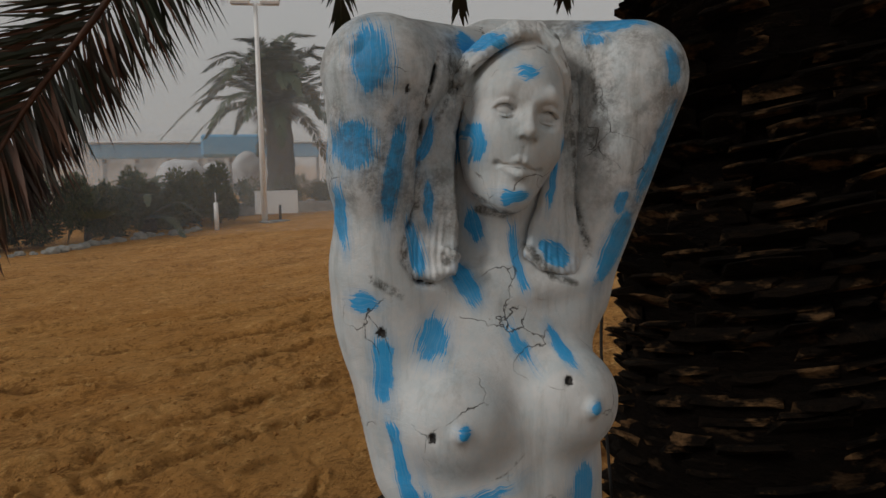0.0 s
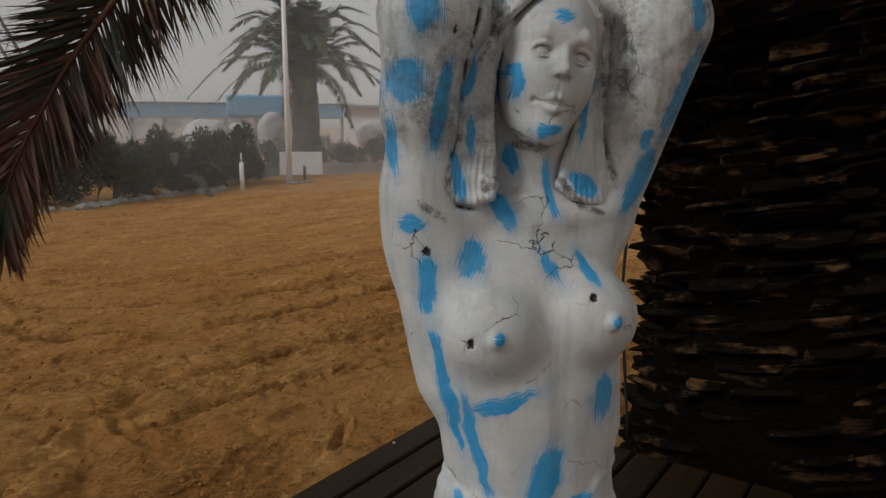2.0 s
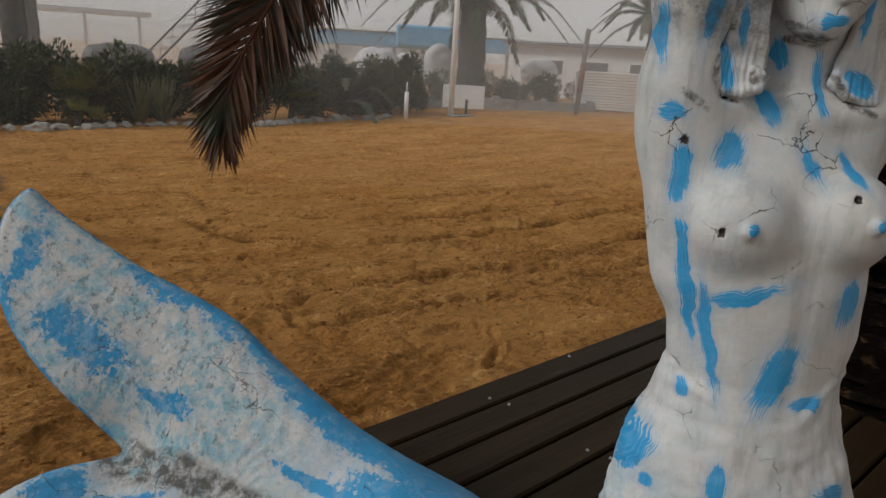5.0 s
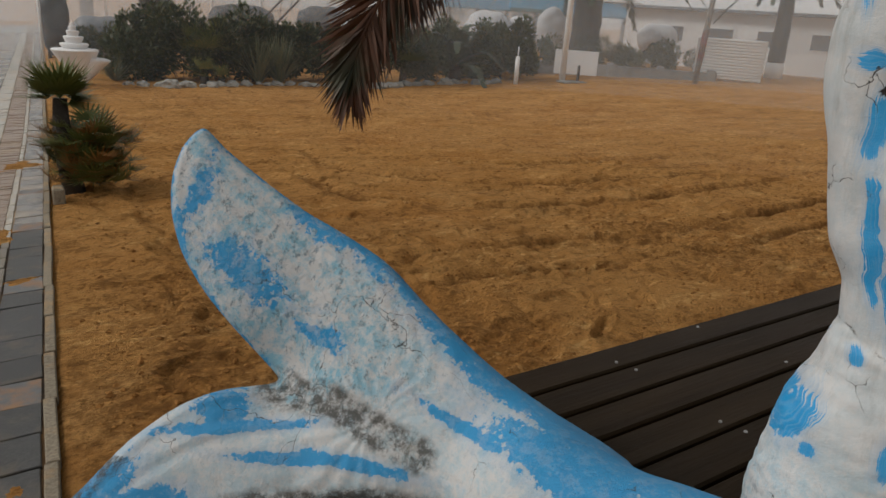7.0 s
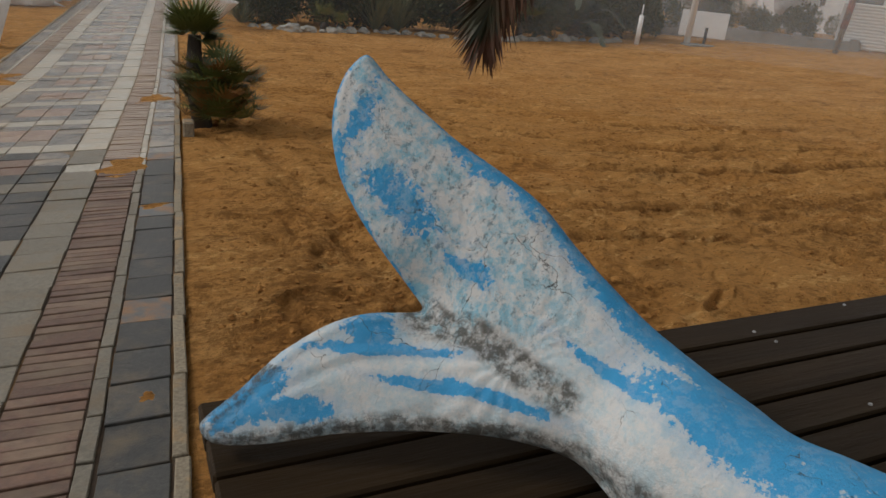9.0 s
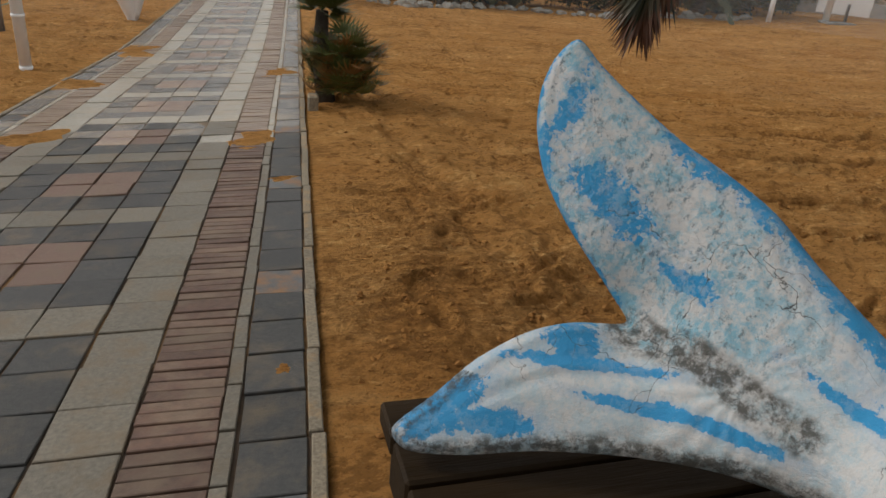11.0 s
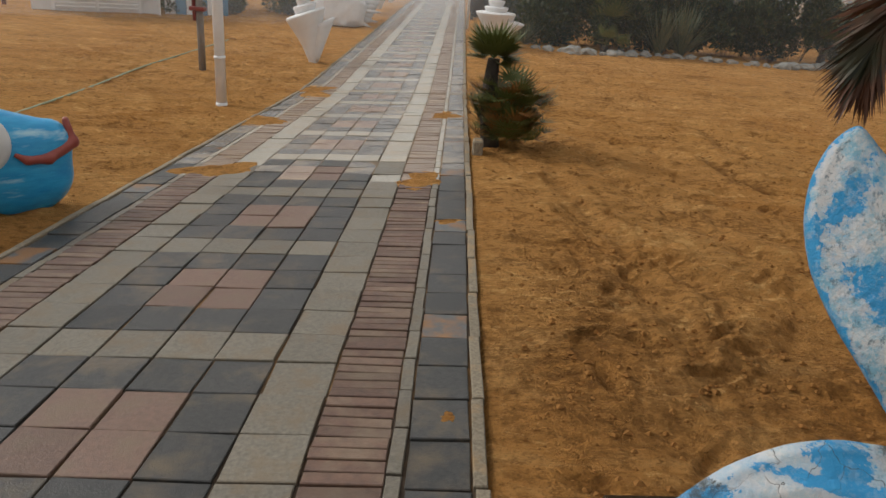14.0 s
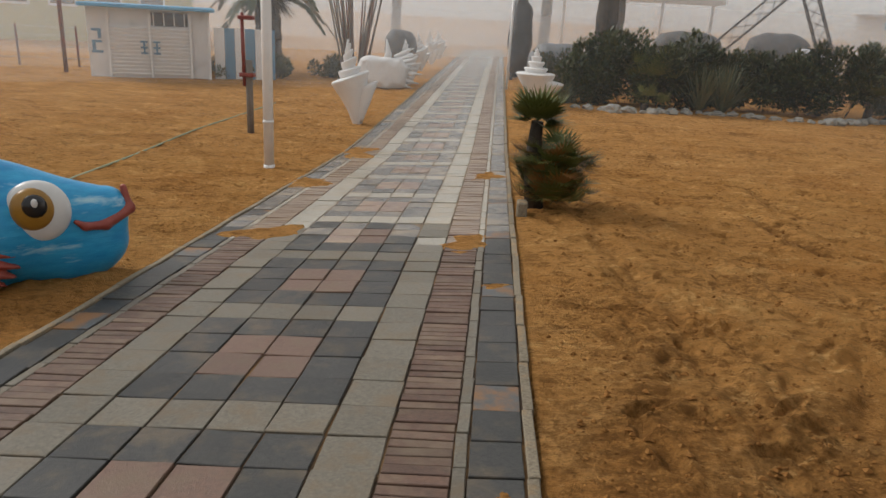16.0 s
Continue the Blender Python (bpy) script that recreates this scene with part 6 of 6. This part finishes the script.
corrugated_fence()


def boat_under_cover(name, base, size, turn, material, label, band=None):
    t = thing(name, base, label, "boat", turn=turn)
    def df(Q):
        q = Q / np.array(size, np.float32)
        f = (np.sqrt((q[:, 0] ** 2) ** 1.3 + q[:, 1] ** 2 + (np.abs(q[:, 2] - 0.5) * 2) ** 2.4) - 1) * min(size) * 0.8
        return np.maximum(f + 0.02 * np.sin(Q[:, 0] * 7 + 2 * np.sin(Q[:, 2] * 6)), 0.02 - Q[:, 2])
    v, q = net(df, (-size[0] * 1.2, -size[1] * 1.2, 0), (size[0] * 1.2, size[1] * 1.2, size[2] * 1.25), 0.07)
    part("cover", mesh_of("cover", v, q.tolist(), material, smooth=True), None, t)
    if band:
        part("painted_band", box_bm(0, -size[1] * 0.9, size[2] * 0.55, size[0] * 0.9, 0.05, 0.16, 0.01), band, t)
    for s in (-0.5, 0.5):
        part("trestle", box_bm(s * size[0], 0, 0.05, 0.10, size[1] * 1.2, 0.30, 0.01), GREY_DARK, t)


boat_under_cover("covered_boat", on_ground(17.2, 23.2, 0.55), (0.95, 0.7, 1.55), -35, TARP, "boat wrapped in white tarpaulin on trestles", RED)
boat_under_cover("covered_boat", on_ground(18.4, 22.6, 0.6), (0.55, 0.5, 1.35), -35, TARP, "small boat wrapped in white tarpaulin", RED)
boat_under_cover("wrapped_stack", on_ground(19.4, 21.8, 0.4), (0.62, 0.55, 1.9), -35, TARP, "tall stack wrapped in clear plastic sheet")
boat_under_cover("covered_boat", on_ground(23.2, 19.6, 0.6), (0.8, 0.6, 1.2), -45, TARP, "boat wrapped in striped white tarpaulin")
boat_under_cover("covered_boat", on_ground(11.2, 26.4, 0.8), (1.15, 0.6, 1.25), -20, GREY_DARK, "boat under a dark grey cover behind the hedge")
boat_under_cover("covered_boat", on_ground(8.1, 27.6, 0.8), (1.35, 0.6, 1.15), -15, GREY_DARK, "boat under a dark grey cover behind the hedge")
boat_under_cover("covered_boat", on_ground(11.7, 24.4, 0.3), (0.85, 0.6, 1.25), -20, TARP, "boat wrapped in white tarpaulin behind the hedge")
boat_under_cover("covered_boat", on_ground(9.6, 24.8, 0.2), (0.9, 0.6, 1.05), -20, TARP, "boat wrapped in white tarpaulin behind the hedge")
boat_under_cover("covered_stack", on_ground(2.5, 22.0), (0.95, 0.6, 1.35), 0, TARP_GREY, "stack under a grey tarpaulin beside the promenade")
boat_under_cover("dark_covered_stack", on_ground(1.25, 23.2), (0.42, 0.5, 2.75), 0, GREY_DARK, "tall stack under a dark cover beside the promenade")
boat_under_cover("dark_covered_box", on_ground(-3.2, 25.0, 0.5), (0.62, 0.5, 1.15), 0, GREY_DARK, "dark covered box among the shells")


def truss(name, a, b, label):
    a, b = Vector(a), Vector(b)
    t = thing(name, a, label, "crane boom")
    d = (b - a)
    ax = d.normalized()
    s1 = ax.cross(Vector((0, 0, 1))).normalized() * 0.22
    s2 = ax.cross(s1).normalized() * 0.22
    chords = [s1 + s2, s1 - s2, -s1 - s2, -s1 + s2]
    for c in chords:
        part("chord", tube_mesh("chord", [c, d + c], 0.03, GREY_DARK, 5), None, t)
    n = 16
    for k in range(n):
        for i in range(4):
            p, q = d * (k / n) + chords[i], d * ((k + 1) / n) + chords[(i + 1) % 4]
            part("brace", tube_mesh("brace", [p, q], 0.014, GREY_DARK, 4), None, t)


truss("crane_boom", on_ground(8.2, 24.6, 1.2), (14.5, 23.2, 7.6), "lattice steel crane boom rising behind the hedge")
truss("crane_mast", on_ground(11.9, 23.3, 1.0), (9.2, 24.0, 6.8), "lattice steel crane leg crossing the boom")


def water_slide():
    t = thing("blue_canopy", on_ground(24.5, 31.5), "long blue canopy on posts far behind the hedge", "canopy", turn=-35)
    part("beam", box_bm(0, 0, 2.35, 12.5, 1.6, 0.75, 0.05), BLUE, t)
    part("tank", box_bm(0.9, -0.9, 2.62, 3.2, 1.8, 1.15, 0.12), BLUE, t, "bright blue box under the canopy")
    part("roof_sheet", box_bm(0, 0.6, 2.82, 12.9, 3.0, 0.08, 0.01), WHITE_METAL, t)
    for k in range(8):
        part("post", box_bm(-5.6 + k * 1.6, -0.5, 0.95, 0.20, 0.20, 2.1, 0.02), GREY_DARK, t)


water_slide()


def shed(name, base, size, turn, wall_m, roof_m, label, windows=0):
    t = thing(name, base, label, "building", turn=turn)
    part("wall", box_bm(0, 0, size[2] / 2 - 0.1, size[0], size[1], size[2] + 0.2, 0.01), wall_m, t)
    part("roof", box_bm(0, -0.15, size[2] + 0.06, size[0] + 0.4, size[1] + 0.6, 0.14, 0.02), roof_m, t)
    for k in range(windows):
        x = (k + 0.5) / windows * size[0] * 0.8 - size[0] * 0.4
        w = part("window", box_bm(x, -size[1] / 2 - 0.012, size[2] * 0.58, size[0] * 0.5 / windows, 0.05, size[2] * 0.32, 0.004), WHITE_METAL, t)
        part("pane", box_bm(x, -size[1] / 2 - 0.04, size[2] * 0.58, size[0] * 0.42 / windows, 0.02, size[2] * 0.26), GREY_DARK, w)


shed("white_building", on_ground(29.5, 20.0), (10.5, 5.0, 2.35), -58, WHITE, TARP_GREY, "long low white building behind the fence", 4)
shed("pale_building", on_ground(34.0, 50.0), (16.0, 6.0, 3.0), -35, WHITE, TARP, "pale building lost in the mist", 5)
shed("yellow_building", on_ground(-21.0, 34.0), (10.0, 5.0, 3.8), 35, YELLOW, BLUE, "pale yellow building far behind the sand", 4)
shed("white_kiosk", on_ground(28.0, 11.6), (1.0, 1.0, 2.6), -60, WHITE, WHITE, "white masonry pillar beside the low building")


def pergola():
    t = thing("pergola", on_ground(6.5, 31.0), "pale timber pergola behind the covered boats", "pergola", turn=-10)
    for x in (-3.2, -1.1, 1.1, 3.2):
        part("post", box_bm(x, 0, 1.55, 0.14, 0.14, 3.2, 0.01), WHITE_METAL, t)
    part("beam", box_bm(0, 0, 3.2, 7.4, 0.16, 0.2, 0.01), WHITE_METAL, t)
    part("beam", box_bm(0, 1.6, 3.2, 7.4, 0.16, 0.2, 0.01), WHITE_METAL, t)


pergola()


def beach_hut():
    t = thing("beach_hut", on_ground(-9.55, 17.9), "white beach hut with louvred shutters and blue roof", "hut", turn=24)
    part("wall", box_bm(0, 1.1, 0.95, 3.3, 2.0, 1.95, 0.01), WHITE, t)
    part("roof", box_bm(0, 0.9, 1.98, 3.6, 2.8, 0.10, 0.02), BLUE, t)
    for x0, w in ((-0.55, 1.05), (0.55, 1.05)):
        s = part("shutter_frame", box_bm(x0, 0.03, 0.72, w, 0.04, 1.46, 0.006), WHITE_METAL, t)
        for k in range(13):
            part("slat", box_bm(x0, -0.02, 0.10 + k * 0.105, w - 0.06, 0.05, 0.075, turn=Matrix.Rotation(radians(28), 4, "X")), WHITE_METAL, s)
    for x in (-1.10, 0.0, 1.10, 1.62):
        part("post", box_bm(x, -0.03, 0.95, 0.07, 0.07, 2.0, 0.005), WHITE_METAL, t)
    wn_ = part("window", box_bm(0.55, 0.06, 1.66, 1.0, 0.05, 0.36, 0.004), GREY_DARK, t)
    for k in range(4):
        part("mullion", box_bm(0.12 + 0.28 * k, 0.02, 1.66, 0.03, 0.04, 0.38), WHITE_METAL, wn_)
    # painted house number, as plain bars
    for dx, dz, w, h in ((-1.42, 1.30, 0.26, 0.07), (-1.34, 1.16, 0.09, 0.2), (-1.42, 0.98, 0.26, 0.07), (-1.50, 0.84, 0.09, 0.2), (-1.42, 0.70, 0.30, 0.07)):
        part("painted_bar", box_bm(dx, 0.085, dz, w, 0.014, h), STRIPE, t)
    for dx in (-0.17, 0.17):
        for dz, w, h in ((1.02, 0.2, 0.05), (0.86, 0.2, 0.05), (0.70, 0.2, 0.05), (0.86, 0.05, 0.3)):
            part("painted_bar", box_bm(dx, -0.058, dz, w, 0.012, h), STRIPE, t)
    c = thing("striped_screen", on_ground(-7.2, 19.2), "blue and white striped canvas screen by the hut", "screen", turn=24)
    for k in range(6):
        part("stripe", box_bm(-0.75 + k * 0.3, 0, 0.75, 0.29, 0.03, 1.5), STRIPE if k % 2 else WHITE_METAL, c)


beach_hut()


def reeds():
    rng2 = random.Random(2)
    t = thing("cane_clump", on_ground(-4.2, 21.2), "clump of bare brown canes", "canes")
    for k in range(34):
        a = rng2.uniform(0, 6.28)
        r = rng2.uniform(0, 0.35)
        x, y = r * math.cos(a), r * math.sin(a)
        lean = rng2.uniform(0.3, 1.1)
        part("cane", tube_mesh("cane", [(x, y, 0), (x + lean * 0.5 * math.cos(a), y + 0.4 * math.sin(a), 1.9), (x + lean * 1.1 * math.cos(a), y + 0.7 * math.sin(a), 4.2)], [0.035, 0.028, 0.012], WOOD_GREY if k % 3 else RUST, 5), None, t)


reeds()
fence_t = thing("wire_fence", on_ground(-14.5, 19.0), "low wire fence with thin rusty posts", "fence", turn=20)
for k in range(7):
    part("post", box_bm(-5 + 1.7 * k, 0, 0.6, 0.06, 0.06, 1.3, 0.005), RUST, fence_t)
for z in (0.25, 0.6, 0.95, 1.2):
    part("wire", box_bm(0, 0, z, 10.6, 0.012, 0.012), STEEL, fence_t)


# ---- sea mist: translucent sheets added to stand in for haze, denser with distance, thinning out towards the ground ----
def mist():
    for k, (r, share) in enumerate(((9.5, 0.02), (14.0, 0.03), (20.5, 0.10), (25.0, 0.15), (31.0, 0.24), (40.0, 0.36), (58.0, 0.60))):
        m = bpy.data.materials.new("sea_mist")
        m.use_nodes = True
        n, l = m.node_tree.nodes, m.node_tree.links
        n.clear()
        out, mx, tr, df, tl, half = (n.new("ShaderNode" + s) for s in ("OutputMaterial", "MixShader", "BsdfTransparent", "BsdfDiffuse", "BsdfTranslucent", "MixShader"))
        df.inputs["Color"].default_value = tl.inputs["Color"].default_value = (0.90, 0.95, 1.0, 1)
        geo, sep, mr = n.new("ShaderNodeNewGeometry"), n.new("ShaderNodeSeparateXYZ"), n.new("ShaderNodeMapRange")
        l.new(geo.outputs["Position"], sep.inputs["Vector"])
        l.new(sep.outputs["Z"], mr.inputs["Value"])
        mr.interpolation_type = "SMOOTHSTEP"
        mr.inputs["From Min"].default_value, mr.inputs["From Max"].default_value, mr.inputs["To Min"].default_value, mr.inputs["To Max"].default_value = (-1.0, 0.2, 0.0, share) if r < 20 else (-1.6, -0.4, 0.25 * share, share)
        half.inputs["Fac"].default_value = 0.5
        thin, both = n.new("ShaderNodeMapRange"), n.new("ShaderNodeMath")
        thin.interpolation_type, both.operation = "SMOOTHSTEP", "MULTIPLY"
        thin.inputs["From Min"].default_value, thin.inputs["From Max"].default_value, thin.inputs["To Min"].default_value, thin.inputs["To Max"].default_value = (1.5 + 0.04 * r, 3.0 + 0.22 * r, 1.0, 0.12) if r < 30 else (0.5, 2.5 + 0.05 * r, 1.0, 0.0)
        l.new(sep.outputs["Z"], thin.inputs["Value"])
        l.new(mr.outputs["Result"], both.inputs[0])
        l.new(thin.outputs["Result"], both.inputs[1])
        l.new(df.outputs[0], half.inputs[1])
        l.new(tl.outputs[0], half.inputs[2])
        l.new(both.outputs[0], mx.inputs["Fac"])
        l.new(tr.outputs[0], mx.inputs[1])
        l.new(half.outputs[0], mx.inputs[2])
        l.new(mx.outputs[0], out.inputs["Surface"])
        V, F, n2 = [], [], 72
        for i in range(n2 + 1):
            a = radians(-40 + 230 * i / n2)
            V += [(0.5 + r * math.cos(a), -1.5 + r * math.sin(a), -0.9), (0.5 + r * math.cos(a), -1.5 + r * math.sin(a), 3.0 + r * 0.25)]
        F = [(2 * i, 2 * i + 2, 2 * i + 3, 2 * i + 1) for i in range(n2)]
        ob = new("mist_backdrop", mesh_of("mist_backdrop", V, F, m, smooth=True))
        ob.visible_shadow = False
        tagged(ob, "curved translucent sheet that stands in for sea mist", "mist", kind="structure")


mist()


# ---- promenade ----
NX, NY = -CROSS, SLOPE
def paving():
    road = tagged(new("pavement"), "promenade of grey, pink and pale slabs with brick bands", "promenade", kind="structure")
    def piece(sx, sy, h, c, material, name):
        x, y = sx / 2, sy / 2
        V = [(-x, -y, -h), (x, -y, -h), (x, y, -h), (-x, y, -h), (-x, -y, -c), (x, -y, -c), (x, y, -c), (-x, y, -c), (-x + c, -y + c, 0), (x - c, -y + c, 0), (x - c, y - c, 0), (-x + c, y - c, 0)]
        F = [(0, 1, 5, 4), (1, 2, 6, 5), (2, 3, 7, 6), (3, 0, 4, 7), (4, 5, 9, 8), (5, 6, 10, 9), (6, 7, 11, 10), (7, 4, 8, 11), (8, 9, 10, 11)]
        return mesh_of(name, V, F, material), V, F
    T = 0.25
    kinds = {"L": piece(T - 0.010, T - 0.005, 0.05, 0.003, SLAB_LIGHT, "slab"), "D": piece(T - 0.010, T - 0.005, 0.05, 0.003, SLAB_DARK, "slab"), "P": piece(T - 0.010, T - 0.005, 0.05, 0.003, SLAB_PINK, "slab"),
             "E": piece(0.20, T - 0.006, 0.05, 0.003, SLAB_DARK, "edge_slab"), "R": piece(0.20, T - 0.006, 0.05, 0.003, SLAB_RUST, "edge_slab"), "S": piece(0.048, T - 0.008, 0.05, 0.003, SLAB_LIGHT, "strip_stone"),
             "l": piece(T - 0.010, T - 0.005, 0.05, 0.003, SLAB_LIGHT_DUST_HAZE, "slab"), "d": piece(T - 0.010, T - 0.005, 0.05, 0.003, SLAB_DARK_DUST_HAZE, "slab"), "p": piece(T - 0.010, T - 0.005, 0.05, 0.003, SLAB_PINK_DUST_HAZE, "slab"),
             "e": piece(0.20, T - 0.006, 0.05, 0.003, SLAB_DARK_DUST_HAZE, "edge_slab"), "s": piece(0.048, T - 0.008, 0.05, 0.003, SLAB_LIGHT_DUST_HAZE, "strip_stone"), "b": piece(0.252, 0.0600, 0.05, 0.002, BRICK_DUST_HAZE, "brick"),
             "B": piece(0.252, 0.0555, 0.05, 0.003, BRICK, "brick"), "C": piece(0.044, 0.494, 0.10, 0.004, CURB, "kerb_stone")}
    rng2 = random.Random(17)
    far = {(k, b): ([], []) for k in kinds for b in (False, True)}
    DUST_HAZE = {"L": SLAB_LIGHT_DUST_HAZE, "D": SLAB_DARK_DUST_HAZE, "P": SLAB_PINK_DUST_HAZE, "E": SLAB_DARK_DUST_HAZE, "R": SLAB_RUST_DUST_HAZE, "S": SLAB_LIGHT_DUST_HAZE, "B": BRICK_DUST_HAZE}
    tilt_near = Euler((-math.atan(SLOPE), -math.atan(CROSS), 0)).to_matrix().to_4x4()
    tilt_far = Euler((0, -math.atan(CROSS), 0)).to_matrix().to_4x4()
    def lay(kind, x, y, near):
        z = float(slope_z(y)) + CROSS * x + rng2.uniform(-0.0045, 0.0045) + (0.012 if kind == "C" else 0)
        m = Matrix.Translation((x, y, z)) @ (tilt_near if y < 8.7 else tilt_far) @ pose(rng2.uniform(-0.003, 0.003), 0, 0, rng2.uniform(-1.0, 1.0), rng2.uniform(-1.0, 1.0), rng2.uniform(-1.3, 1.3))
        # the film of blown sand thickens down the promenade, and haze is put into its colour
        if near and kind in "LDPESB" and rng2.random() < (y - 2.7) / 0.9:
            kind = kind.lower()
        me, V, F = kinds[kind]
        if near:
            ob = new(me.name, me)
            ob.parent = road
            ob.matrix_basis = m
        else:
            vs, fs = far[kind, y > 0]
            o = len(vs)
            vs += [m @ Vector(v) for v in V]
            fs += [tuple(o + i for i in f) for f in F]
    for r in range(-40, 190):
        y = (r + 0.5) * T
        near = -7 <= r < 22
        row = r % 5
        for c in range(4):
            k = "L" if row == 4 else ("P" if row in (1, 2) and c in (1, 2) else "D")
            lay(k, -0.875 + 0.25 * c, y, near)
        for x in (0.125, -1.125):
            lay("L", x, y, near)
        for sgn, k in ((1, 0), (-1, 1)):
            X = lambda d: d if sgn > 0 else -1.0 - d
            for q in range(4):
                lay("B", X(0.383), r * T + (q + 0.5) * 0.0625, near)
            lay("S", X(0.539), y + 0.06, near)
            lay("R" if (r * 7 + k * 3) % 6 == 0 else "E", X(0.674), y, near)
            if r % 2 == 0:
                lay("C", X(0.803), y + 0.125, near)
    for (kind, dust_hazed), (vs, fs) in far.items():
        if vs:
            ob = new("distant_" + kinds[kind][0].name, mesh_of("far", [tuple(v) for v in vs], fs, DUST_HAZE.get(kind, CURB) if dust_hazed else kinds[kind][0].materials[0]))
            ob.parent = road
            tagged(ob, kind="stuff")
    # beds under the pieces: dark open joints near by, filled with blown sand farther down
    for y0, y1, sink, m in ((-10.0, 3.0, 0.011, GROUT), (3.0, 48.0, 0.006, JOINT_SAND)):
        ys = np.arange(y0, y1 + 0.01, 0.5)
        V = [(x, y, float(slope_z(y)) + CROSS * x - sink) for y in ys for x in (-1.80, 0.80)]
        ob = new("joint_bed", mesh_of("joint_bed", V, [(2 * k, 2 * k + 1, 2 * k + 3, 2 * k + 2) for k in range(len(ys) - 1)], m))
        ob.parent = road



paving()


def sand_spill(x, y, sx, sy, h, seed):
    r = random.Random(seed)
    n, m = 22, 7
    V, F = [], []
    lobes = [(r.uniform(0, 6.28), r.uniform(0.1, 0.3), k) for k in (2, 3, 5)]
    for j in range(m + 1):
        u = j / m
        for k in range(n):
            a = 2 * math.pi * k / n
            R = 1 + sum(q * math.sin(w * a + p) for p, q, w in lobes)
            px, py = x + sx * R * u * math.cos(a), y + sy * R * u * math.sin(a)
            V.append((px, py, float(slope_z(py)) + CROSS * px - 0.004 + h * (1 - u * u) * (0.8 + 0.4 * r.random())))
    for j in range(m):
        for k in range(n):
            F.append((j * n + k, (j + 1) * n + k, (j + 1) * n + (k + 1) % n, j * n + (k + 1) % n))
    tagged(new("sand_drift", mesh_of("sand_drift", V, F, SAND, smooth=True)), "thin drift of sand blown over the paving", "sand", "sand drifts on the promenade")


for k, (x, y, sx, sy, h) in enumerate(((0.42, 2.85, 0.20, 0.28, 0.014), (-1.33, 3.05, 0.28, 0.30, 0.016), (0.66, 1.72, 0.10, 0.07, 0.010), (-1.75, 5.6, 0.35, 0.5, 0.018), (0.55, 6.3, 0.25, 0.35, 0.012), (-1.6, 8.5, 0.35, 0.6, 0.016), (0.70, -0.62, 0.06, 0.05, 0.008))):
    sand_spill(x, y, sx, sy, h, k)
